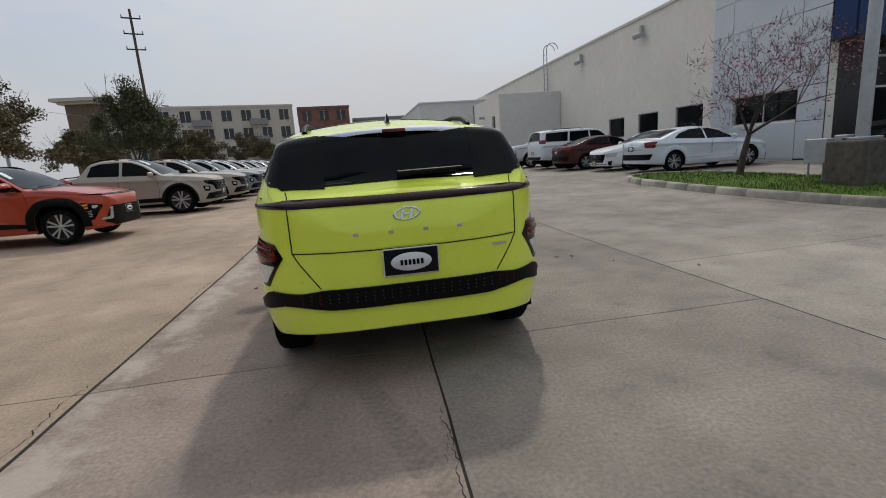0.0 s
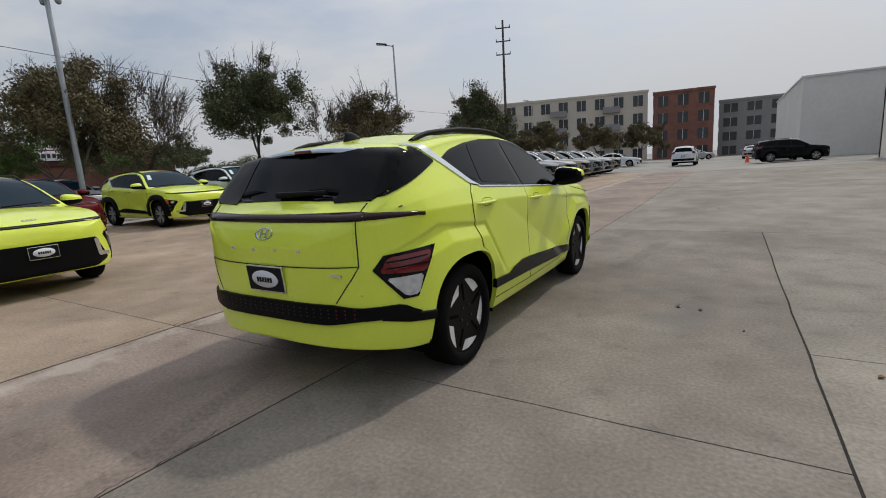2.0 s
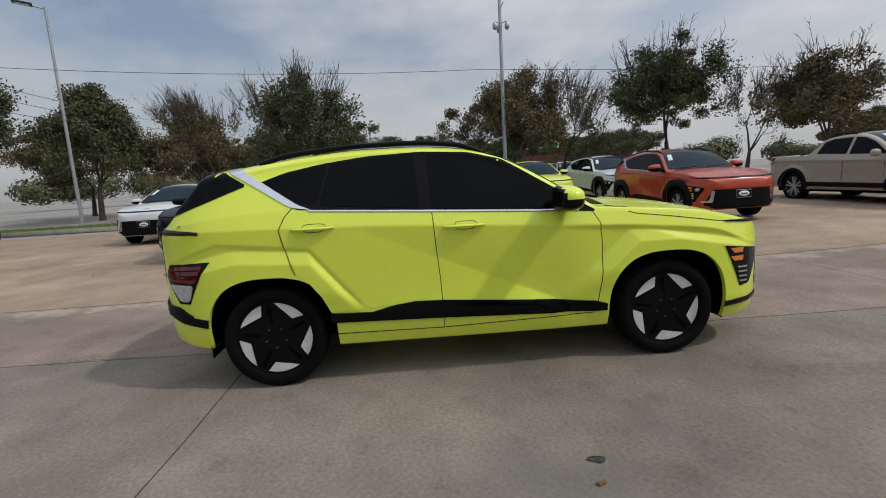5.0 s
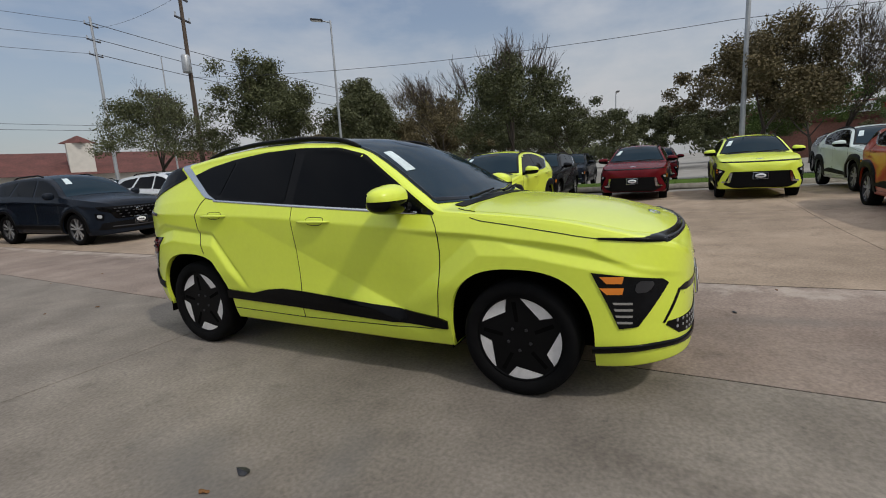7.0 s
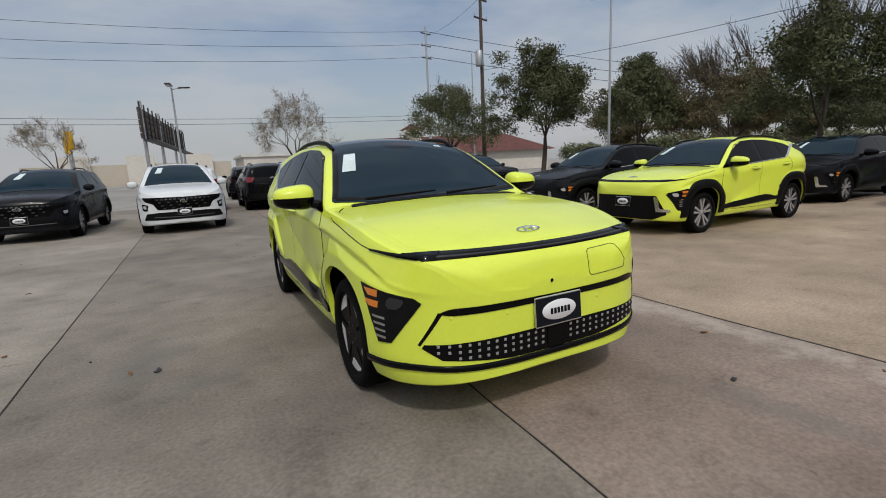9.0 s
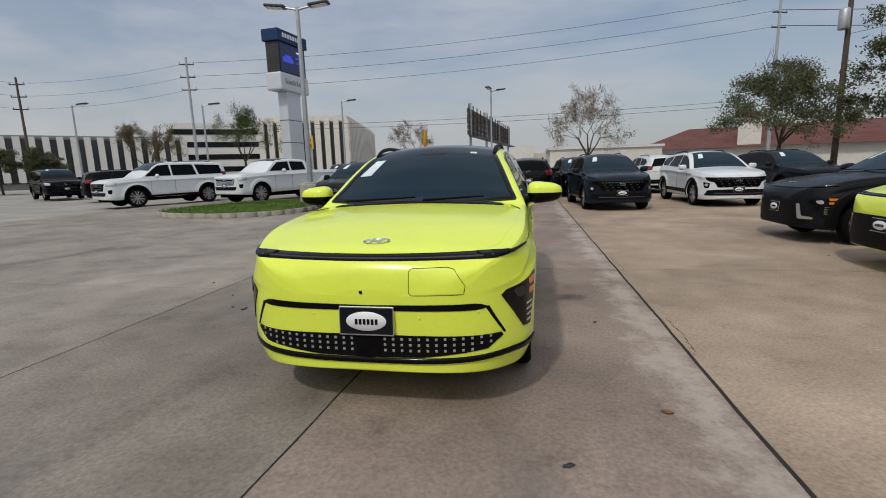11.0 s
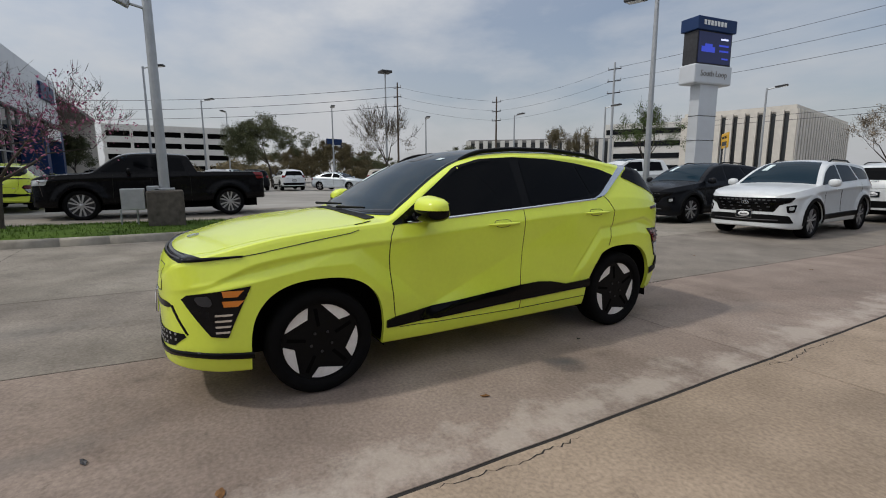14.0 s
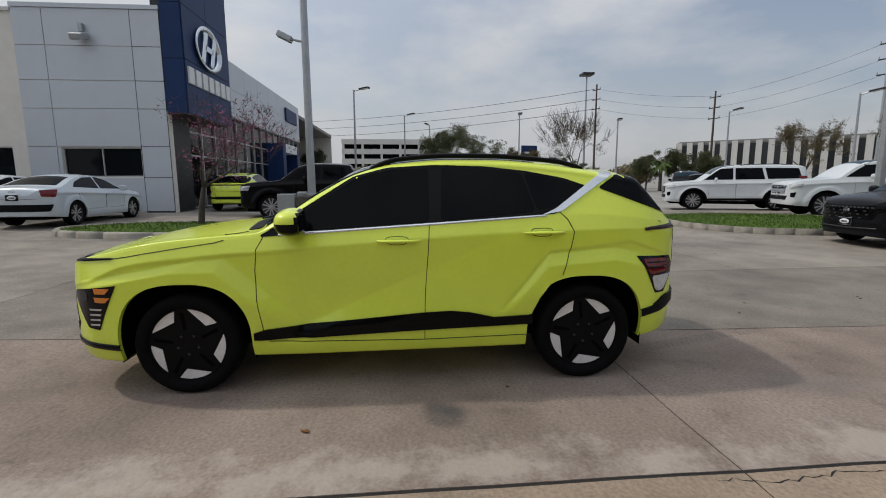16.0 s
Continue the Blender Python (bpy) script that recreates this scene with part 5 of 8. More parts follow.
SEDAN = dict(
    front=2.36, rear=-2.34, w=0.905, fstart=1.3, rstart=-1.3, fp=3.2, rp=3.8, lean=0.58, crown=0.045, edge=0.09,
    top=[(2.36, .62), (2.3, .72), (2.1, .80), (1.5, .91), (1.1, .96), (.95, .985), (.6, 1.16), (.2, 1.34), (-.2, 1.41), (-.6, 1.405), (-1.1, 1.33), (-1.6, 1.17), (-1.9, 1.075), (-2.2, 1.04), (-2.28, 1.0), (-2.34, .86)],
    belt=[(2.36, .58), (2.2, .72), (1.5, .85), (.9, .905), (0, .94), (-1.2, .985), (-1.9, 1.0), (-2.25, .95), (-2.34, .80)],
    bottom=[(2.36, .2), (2.0, .17), (1, .2), (-1, .2), (-2.34, .3)],
    axles=(1.36, -1.36), tyre=0.325, arch=0.37, flare=0.02, track=0.89, scoop=.02)
BIG = dict(
    front=2.62, rear=-2.60, w=0.99, fstart=1.9, rstart=-1.9, fp=4.5, rp=6.0, lean=0.34, crown=0.05, edge=0.10,
    top=[(2.62, 1.0), (2.56, 1.10), (2.3, 1.17), (1.6, 1.22), (1.35, 1.25), (1.0, 1.50), (.7, 1.72), (.4, 1.84), (0, 1.88), (-1.5, 1.88), (-2.3, 1.84), (-2.42, 1.80), (-2.52, 1.35), (-2.57, 1.2), (-2.60, 1.05)],
    belt=[(2.62, .95), (2.4, 1.08), (1.5, 1.16), (1.0, 1.18), (-2.3, 1.22), (-2.5, 1.18), (-2.60, 1.0)],
    bottom=[(2.62, .36), (2.2, .33), (1, .38), (-1, .38), (-2.6, .45)],
    axles=(1.52, -1.50), tyre=0.395, arch=0.46, flare=0.03, track=0.97, scoop=.01)
SPORT = dict(
    front=2.46, rear=-2.50, w=0.945, fstart=1.4, rstart=-1.6, fp=3.5, rp=6.0, lean=0.46, crown=0.05, edge=0.10,
    top=[(2.46, .82), (2.4, .95), (2.25, 1.02), (1.7, 1.09), (1.3, 1.13), (1.15, 1.16), (.85, 1.36), (.55, 1.53), (.25, 1.63), (-.1, 1.665), (-.55, 1.645), (-.75, 1.60), (-.98, 1.34), (-1.16, 1.20), (-1.3, 1.175), (-2.4, 1.20), (-2.47, 1.15), (-2.50, 1.0)],
    belt=[(2.46, .78), (2.3, .93), (1.6, 1.03), (1.0, 1.08), (0, 1.12), (-1.2, 1.16), (-2.4, 1.18), (-2.5, .95)],
    bottom=[(2.46, .28), (2.1, .24), (1, .3), (-1, .3), (-2.5, .4)],
    axles=(1.53, -1.47), tyre=0.37, arch=0.43, flare=0.03, track=0.935, scoop=.015)
TRUCK = dict(
    front=2.94, rear=-2.94, w=1.02, fstart=2.2, rstart=-2.4, fp=5.0, rp=8.0, lean=0.36, crown=0.05, edge=0.10,
    top=[(2.94, 1.05), (2.88, 1.18), (2.6, 1.25), (1.9, 1.31), (1.65, 1.34), (1.3, 1.58), (1.0, 1.79), (.7, 1.88), (.2, 1.91), (-.5, 1.89), (-.75, 1.86), (-.92, 1.55), (-1.0, 1.36), (-1.1, 1.345), (-2.85, 1.36), (-2.91, 1.3), (-2.94, 1.2)],
    belt=[(2.94, 1.0), (2.7, 1.17), (1.8, 1.25), (1.2, 1.27), (0, 1.29), (-1, 1.32), (-2.85, 1.33), (-2.94, 1.1)],
    bottom=[(2.94, .42), (2.5, .38), (1, .44), (-1, .46), (-2.94, .52)],
    axles=(1.88, -1.86), tyre=0.42, arch=0.49, flare=0.035, track=0.99, scoop=.01)


GRAIN[0] = .06


def build_car(name, P, paint_mat, label, m, wins, back_y, group="vehicles in the lot", wheels="five", rails=True, clad=True, plate=True, grille="dark", wide_face=False):
    """A parked vehicle from a body plan; wins: side window outlines; back_y: where the rear window lies (y, z, y, z)."""
    car = thing(name, m, label, "car", group)
    bm = loft(P)
    tree = BVHTree.FromBMesh(bm)
    cut_arches(bm, P)
    part("body", bm, paint_mat, car)
    F, R, W = P["front"], P["rear"], P["w"]
    top = lambda y: curve(P["top"], y)
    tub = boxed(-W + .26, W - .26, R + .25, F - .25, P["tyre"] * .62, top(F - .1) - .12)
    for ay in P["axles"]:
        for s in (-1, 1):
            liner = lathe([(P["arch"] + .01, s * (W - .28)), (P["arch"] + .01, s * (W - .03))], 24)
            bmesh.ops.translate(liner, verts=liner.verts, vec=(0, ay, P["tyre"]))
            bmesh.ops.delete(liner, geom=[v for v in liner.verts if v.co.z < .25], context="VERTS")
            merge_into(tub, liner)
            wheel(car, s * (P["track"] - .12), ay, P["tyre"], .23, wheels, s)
    part("underbody", tub, LINER_SHADE_DARK, car)
    for w in wins:
        mirrored_pair("side_window", tree, SIDE, w, TINT, car, off=.005, times=1, step=.08)
    cy = [y for y, z in P["top"] if 0.9 < y < 2.0 and top(y) > top(F - .3)]
    base = min(cy) if cy else 1.0
    a, b = base - .02, base - .95
    hw, hz = .74 * W / .9, .50 * W / .9
    part("windscreen", patch(tree, SLANT_F, [(-hw, a, top(a)), (-hz, b, top(b)), (hz, b, top(b)), (hw, a, top(a))], off=.005, times=1, step=.08), SHIELD, car)
    y1, z1, y2, z2 = back_y
    part("rear_window", patch(tree, SLANT_R, [(-.66 * W / .9, y1, z1), (-.52 * W / .9, y2, z2), (.52 * W / .9, y2, z2), (.66 * W / .9, y1, z1)], off=.005, times=1, step=.08), TINT, car)
    part("window_sticker", patch(tree, SLANT_F, [(.42, b + .22, top(b + .22)), (.30, b + .22, top(b + .22)), (.36, b + .5, top(b + .5)), (.50, b + .5, top(b + .5))], off=.009, thick=.002, times=0, step=.1), STICKER, car)
    zn = top(F - .06)
    g0, g1 = zn - .10, zn - .40
    q = W / .9
    if wide_face:
        # a broad dark grille that runs into the daytime lamps, low lamps at the corners, black chin
        part("grille", patch(tree, NOSE, [(-.80 * q, g0 + .03), (0, g0 + .015), (.80 * q, g0 + .03), (.74 * q, g0 - .07), (.60 * q, g0 - .12), (.52 * q, g1 + .04), (-.52 * q, g1 + .04), (-.60 * q, g0 - .12), (-.74 * q, g0 - .07)], off=.006, times=1, step=.05), BLACK_GLOSS, car)
        studs = bmesh.new()
        for r in range(4):
            for k in range(13 - r):
                x = (k - (12 - r) / 2) * .085 * q
                z = g0 - .025 - .068 * r
                h, n = land(tree, NOSE, x, z)
                if r == 0 or k % 2 == r % 2:
                    one = boxed(-.026, .026, -.004, .006, -.012, .012)
                    bmesh.ops.transform(one, matrix=Matrix.Translation(h + n * .008) @ n.to_track_quat("Y", "Z").to_matrix().to_4x4(), verts=one.verts)
                    merge_into(studs, one)
        tagged(part("grille_studs", studs, DARK_STEEL, car), kind="stuff")
        mirrored_pair("headlamp", tree, CORNER_F, [(W * .76, F - .14, g1 + .16), (W * .93, F - .28, g1 + .19), (W * .91, F - .24, g1 + .03), (W * .80, F - .15, g1 + .02)], LAMP_DARK, car, off=.007, times=1, step=.05)
        mirrored_pair("lamp_lens", tree, CORNER_F, [(W * .80, F - .17, g1 + .14), (W * .89, F - .24, g1 + .15), (W * .885, F - .23, g1 + .08), (W * .82, F - .17, g1 + .07)], LAMP_CLEAR, car, off=.011, times=1, step=.04)
        part("chin", patch(tree, NOSE, [(-.74 * q, g1 - .04), (-.5 * q, g1 - .02), (.5 * q, g1 - .02), (.74 * q, g1 - .04), (.80 * q, .34), (-.80 * q, .34)], off=.008, times=1, step=.06), BLACK_PLASTIC, car)
        part("chin_trim", strip(tree, NOSE, [(-.6 * q, .40), (0, .385), (.6 * q, .40)], .03, .014, step=.1), DARK_STEEL, car)
    else:
        part("grille", patch(tree, NOSE, [(-.62 * q, g0), (.62 * q, g0), (.52 * q, g1), (-.52 * q, g1)], off=.006, times=1, step=.06), CHROME if grille == "chrome" else BLACK_GLOSS, car)
        if grille == "chrome":
            part("grille_mesh", patch(tree, NOSE, [(-.54 * q, g0 - .04), (.54 * q, g0 - .04), (.46 * q, g0 - .13), (-.46 * q, g0 - .13)], off=.010, times=0, step=.08), BLACK_PLASTIC, car)
        for k in range(4):
            z = g0 - .05 - .075 * k
            part("grille_bar", strip(tree, NOSE, [(-.5 * q, z), (0, z - .01), (.5 * q, z)], .018, .014, step=.1), CHROME if grille != "dark" else DARK_STEEL, car)
        part("lower_intake", patch(tree, NOSE, [(-.66 * q, g1 - .06), (.66 * q, g1 - .06), (.6 * q, g1 - .20), (-.6 * q, g1 - .20)], off=.006, times=1, step=.08), BLACK_PLASTIC, car)
        mirrored_pair("headlamp", tree, CORNER_F, [(W * .70, F - .10, zn - .08), (W * .98, F - .42, zn - .05), (W * .97, F - .36, zn - .20), (W * .74, F - .10, zn - .22)], LAMP_CLEAR, car, off=.007, times=1, step=.05)
        mirrored_pair("fog_lamp", tree, CORNER_F, [(W * .78, F - .15, g1 + .04), (W * .92, F - .25, g1 + .06), (W * .90, F - .22, g1 - .12), (W * .80, F - .14, g1 - .10)], LAMP_DARK, car, off=.007, times=1, step=.05)
    zt = top(R + .1)
    mirrored_pair("tail_lamp", tree, CORNER_R, [(W * .68, R + .06, zt - .06), (W * .98, R + .34, zt - .04), (W * .97, R + .26, zt - .24), (W * .72, R + .06, zt - .22)], LAMP_RED, car, off=.007, times=1, step=.05)
    part("rear_valance", patch(tree, TAIL, [(-.8 * W / .9, .60), (.8 * W / .9, .60), (.75 * W / .9, .42), (-.75 * W / .9, .42)], off=.008, times=1, step=.08), BLACK_PLASTIC, car)
    part("tailgate_gap", strip(tree, TAIL, [(-.62, zt - .28), (0, zt - .29), (.62, zt - .28)], .008, .002, step=.1), SEAM, car)
    if clad:
        for mir in (False, True):
            part("sill_moulding", strip(tree, SIDE, [(P["axles"][0] - P["arch"] - .03, .42), (P["axles"][1] + P["arch"] + .03, .44)], .12, .012, mir, step=.15), BLACK_PLASTIC, car)
            for ay in P["axles"]:
                arc = [(ay + (P["arch"] + .03) * math.cos(t), P["tyre"] + (P["arch"] + .03) * math.sin(t)) for t in [math.pi * (k / 16 * 1.1 - .05) for k in range(17)]]
                part("arch_trim", strip(tree, SIDE, arc, .075, .012, mir), BLACK_PLASTIC, car)
    bz = lambda y: curve(P["belt"], y)
    for s, mir in ((1, False), (-1, True)):
        doors = [(P["axles"][0] - P["arch"] - .12, -.02), (-.05, P["axles"][1] + .15)] if P is not TRUCK else [(1.12, .22), (.18, -.80)]
        for d0, d1 in doors:
            gap = [(d0, bz(d0) - .02), (d0 + .02, .62), (d0 - .02, .42), (d1, .42), (d1, bz(d1) - .02)]
            ln = part("door_gap", strip(tree, SIDE, gap, .007, .002, mir, step=.1), SEAM, car)
            h, n = land(tree, SIDE, d1 + .18, bz(d1) - .11)
            part("handle", boxed(-.02, .02, -.1, .1, -.014, .014, .008), paint_mat, car).location = (s * h.x, h.y, h.z)
        shell = bmesh.new()
        bmesh.ops.create_uvsphere(shell, u_segments=12, v_segments=8, radius=1, matrix=Matrix.Translation((s * (W + .09), base - .28, bz(base) + .08)) @ Matrix.Diagonal((.12, .075, .085, 1)))
        for v in shell.verts:
            v.co.y = max(v.co.y, base - .31)
            v.co.z = bz(base) + .08 + .085 * math.copysign(abs((v.co.z - bz(base) - .08) / .085) ** .6, v.co.z - bz(base) - .08)
        for f in shell.faces:
            f.smooth = True
        part("wing_mirror", shell, paint_mat if wheels != "ten" else BLACK_GLOSS, car)
        if rails:
            rail = bmesh.new()
            ys = [b - .25 - i * .18 for i in range(int((b - R - .8) / .18))]
            pts = [land(tree, ABOVE, s * (W * .60), y)[0] + Vector((0, 0, .045 if 0 < i < len(ys) - 1 else .0)) for i, y in enumerate(ys)]
            tube(rail, pts, .018)
            part("roof_rail", rail, BLACK_PLASTIC, car)
    if plate:
        h, n = land(tree, NOSE, 0, g1 - .02)
        plate_on(car, 0, h.y + .02, g1 - .02, 1)
    h, n = land(tree, NOSE, 0, g0 - .08)
    emblem(car, Matrix.Translation(h + n * .02) @ pose(0, 0, 0, -90, 0, 180), .16)
    h, n = land(tree, TAIL, 0, zt - .10)
    emblem(car, Matrix.Translation(h + n * .008) @ pose(0, 0, 0, 90, 0, 0), .16)
    h, n = land(tree, TAIL, 0, .78)
    plate_on(car, 0, h.y - .012, .78, -1)
    return car


SUV_WINS = [[(.92, 1.10), (.50, 1.38), (.18, 1.50), (-.10, 1.535), (-.08, 1.15)], [(-.17, 1.535), (-.85, 1.52), (-1.05, 1.19), (-.15, 1.155)], [(-.95, 1.515), (-1.6, 1.45), (-1.85, 1.33), (-1.7, 1.21), (-1.15, 1.20)]]
SEDAN_WINS = [[(.80, .96), (.30, 1.22), (-.02, 1.305), (-.20, 1.315), (-.18, .98)], [(-.27, 1.315), (-.70, 1.30), (-1.15, 1.18), (-1.35, 1.04), (-.25, .985)]]
BIG_WINS = [[(1.15, 1.25), (.72, 1.58), (.55, 1.70), (.08, 1.73), (.08, 1.26)], [(0, 1.73), (-.95, 1.73), (-1.05, 1.27), (0, 1.26)], [(-1.05, 1.73), (-2.2, 1.70), (-2.3, 1.30), (-1.15, 1.28)]]
SPORT_WINS = [[(1.02, 1.12), (.60, 1.40), (.32, 1.515), (.08, 1.545), (.08, 1.155)], [(0, 1.545), (-.50, 1.535), (-.72, 1.47), (-.82, 1.20), (0, 1.16)]]
TRUCK_WINS = [[(1.38, 1.34), (1.02, 1.60), (.82, 1.72), (.25, 1.75), (.25, 1.345)], [(.16, 1.75), (-.60, 1.735), (-.68, 1.37), (.16, 1.35)]]


def nose_at(P, x, y, yaw):
    """Pose of a car whose nose stands at x, y; yaw 0 faces +y."""
    a = radians(yaw)
    d = P["front"]
    cx, cy = x + d * math.sin(a), y - d * math.cos(a)
    return standing(cx, cy, yaw)


def repaint(car, paint_from, paint_to, label):
    for o in car.children_recursive:
        if o.type == "MESH" and o.data.materials and o.data.materials[0] == paint_from:
            o.material_slots[0].link = "OBJECT"
            o.material_slots[0].material = paint_to
    car["label"] = label
    return car


hero = build_crossover("lime_crossover", pose(0, 0, 0), LIME, "lime-yellow electric crossover with black trim parked on concrete slabs")

K = "crossovers parked in the angled row"
row_car = build_crossover("crossover", nose_at(CROSS, -4.87, -1.63, -90), LIME, "lime-yellow crossover with black arches parked nose out", ev=False, group=K)


def crossover_copy(x, y, yaw, color, label):
    return repaint(copy_thing(row_car, nose_at(CROSS, x, y, yaw)), LIME, PAINTS[color], label)


crossover_copy(-5.03, -4.37, -90, "dark", "charcoal crossover with silver bumper blades parked nose out")
crossover_copy(-8.9, -7.4, -90, "white", "white crossover with black grille parked nose out")
crossover_copy(-5.02, 6.24, -90, "orange", "orange-red crossover with black arches parked nose out")
crossover_copy(-10.1, 3.85, -90, "lime", "lime-yellow crossover with dealer plate in the second row")
crossover_copy(-10.4, 6.75, -88, "mint", "pale mint crossover with black arches in the second row")
crossover_copy(-10.95, .95, -90, "red", "dark red crossover with silver blades in the second row")
crossover_copy(-11.0, -2.15, -90, "dark", "charcoal and white crossover in the second row")
crossover_copy(-11.0, -5.0, -90, "navy", "slate crossover in the second row")
crossover_copy(-11.1, 9.6, -90, "white", "white crossover in the second row")
crossover_copy(-18.6, -6.0, -90, "dark", "dark crossover behind the grass strip")
crossover_copy(-18.6, -2.6, -90, "navy", "slate crossover behind the grass strip")
crossover_copy(-19.0, 1.2, -90, "red", "dark red crossover behind the grass strip")
crossover_copy(-19.0, 4.6, -90, "silver", "silver crossover behind the grass strip")
crossover_copy(-19.0, 8.2, -90, "white", "white crossover behind the grass strip")
crossover_copy(20.4, 6.9, -92, "lime", "lime-yellow crossover seen from behind by the showroom")

T = "compact utility vehicles in the lot"
suv_first = build_car("utility_vehicle", SUV, PAINTS["navy"], "slate blue utility vehicle with dealer plate facing the lane", nose_at(SUV, -3.47, -9.35, 4), SUV_WINS, (-2.19, 1.16, -2.06, 1.49), group=T, wide_face=True)


def suv_copy(x, y, yaw, color, label):
    return repaint(copy_thing(suv_first, nose_at(SUV, x, y, yaw)), PAINTS["navy"], PAINTS[color], label)


suv_copy(-6.75, -10.1, 2, "white", "white utility vehicle with dark grille parked facing the lane")
suv_copy(-10.4, -12.6, 6, "dark", "charcoal utility vehicle parked facing the lane")
suv_copy(1.85, -8.5, 3, "white", "white utility vehicle with dark grille and sticker")
suv_copy(5.05, -9.3, -3, "dark", "dark grey utility vehicle with sticker in the windscreen")
suv_copy(1.65, -18.9, 180, "white", "white utility vehicle seen from behind")
suv_copy(-.88, -17.9, 180, "black", "black utility vehicle seen from behind")
suv_copy(-3.2, -15.2, 4, "black", "black utility vehicle with roof rack bars")
suv_copy(-6.4, -21.4, 184, "white", "white utility vehicle with roof rails behind the row")
suv_copy(-1.0, -26.5, 180, "dark", "dark utility vehicle further down the row")
suv_copy(1.9, -26.0, 180, "black", "black utility vehicle further down the row")
suv_copy(-4.6, -22.0, 0, "black", "black utility vehicle with a roof rack")
suv_copy(-9.4, -19.5, 0, "white", "white utility vehicle behind the dark one")
suv_copy(8.2, -17.8, 20, "black", "black utility vehicle beyond the island")
suv_copy(19.7, -20.3, 145, "black", "black utility vehicle seen from behind")
suv_copy(27.0, -14.2, 156, "champagne", "champagne utility vehicle seen from behind")
suv_copy(8.4, 40.0, -80, "black", "black utility vehicle beside the annex wall")
suv_copy(-.95, 45.0, 0, "white", "white utility vehicle driving lane far off, seen from behind")
for i, (c_, dx) in enumerate((("white", 0), ("black", 3.2), ("silver", 6.3), ("dark", 9.6), ("white", 12.5))):
    suv_copy(33.5 + dx * .9, -11.0 + dx * 1.35 + 8, 120, c_, "parked utility vehicle in the far row")

for y, c_, what in ((-.6, "silver", "silver utility vehicle seen from behind in the far row"), (-3.3, "dark", "dark utility vehicle seen from behind in the far row"), (-6.0, "white", "white utility vehicle seen from behind in the far row"), (3.0, "black", "black utility vehicle seen from behind in the far row")):
    suv_copy(38.5, y, -90, c_, what)

sport_first = build_car("sport_pickup", SPORT, PAINTS["tan"], "sand-coloured sport pickup parked nose out in a row", nose_at(SPORT, -4.35, 11.0, -90), SPORT_WINS, (-1.12, 1.22, -.80, 1.56), group="sport pickups in a row", wide_face=True)
for y, c_ in ((14.1, "tan"), (17.0, "sage"), (19.9, "silver"), (22.8, "tan"), (25.7, "sage"), (28.6, "silver"), (31.5, "tan")):
    repaint(copy_thing(sport_first, nose_at(SPORT, -4.3, y, -90)), PAINTS["tan"], PAINTS[c_], "sport pickup parked nose out in a row, " + {"tan": "sand", "sage": "sage green", "silver": "silver"}[c_] + " paint")

sedan_first = build_car("sedan", SEDAN, PAINTS["ice"], "ice-white sedan parked by the showroom side wall", standing(11.17, 9.75, -90), SEDAN_WINS, (-1.75, 1.10, -1.05, 1.34), group="sedans", rails=False, clad=False, wheels="five")
repaint(copy_thing(sedan_first, standing(11.3, 12.4, 90)), PAINTS["ice"], PAINTS["white"], "white sedan parked nose out by the showroom wall")
repaint(copy_thing(sedan_first, standing(10.9, 15.1, -90)), PAINTS["ice"], PAINTS["maroon"], "dark red-grey sedan seen from behind")
repaint(copy_thing(sedan_first, standing(33.2, -9.4, 130)), PAINTS["ice"], PAINTS["ice"], "pale blue sedan in the far row")
repaint(copy_thing(sedan_first, standing(-7.5, 47.0, -90)), PAINTS["ice"], PAINTS["white"], "white sedan at the end of the lot")
repaint(copy_thing(sedan_first, standing(-8.0, 50.5, -90)), PAINTS["ice"], PAINTS["black"], "black sedan at the end of the lot")
repaint(copy_thing(sedan_first, standing(4.5, 60.0, 0)), PAINTS["ice"], PAINTS["silver"], "silver sedan at the end of the lot")
repaint(copy_thing(sedan_first, standing(-1.5, 66.0, -60)), PAINTS["ice"], PAINTS["silver"], "silver sedan far down the lane")
repaint(copy_thing(sedan_first, standing(6.0, 44.0, 180)), PAINTS["ice"], PAINTS["white"], "white sedan beside the annex")

wagon_first = build_car("large_utility_vehicle", BIG, PAINTS["white"], "white large utility vehicle seen from behind by the showroom wall", standing(11.2, 18.0, -90), BIG_WINS, (-2.51, 1.36, -2.43, 1.78), group="large vehicles", wheels="six")
copy_thing(wagon_first, standing(15.3, -14.2, -25))["label"] = "white large utility vehicle with dark lower trim beyond the island"
repaint(copy_thing(wagon_first, standing(28.5, -20.5, 60)), PAINTS["white"], PAINTS["black"], "black large utility vehicle in the far row")

truck = build_car("pickup_truck", TRUCK, PAINTS["white"], "white full-size pickup truck with chrome grille beyond the island", standing(10.6, -16.1, -22), TRUCK_WINS, (-.98, 1.40, -.80, 1.80), group="large vehicles", wheels="six", rails=False, grille="chrome", clad=False)
repaint(copy_thing(truck, standing(13.35, 2.5, 3)), PAINTS["white"], PAINTS["black"], "black full-size pickup truck beside the lamp post")
repaint(copy_thing(truck, standing(11.4, 21.6, 90)), PAINTS["white"], PAINTS["silver"], "silver full-size pickup truck parked nose out")

# ---- showroom building ----
G0 = 0.24
GX, GY = 15.3, 8.8
showroom = thing("showroom", pose(0, 0, 0), "showroom with silver panels, dark glass and a deep blue tower", "building")


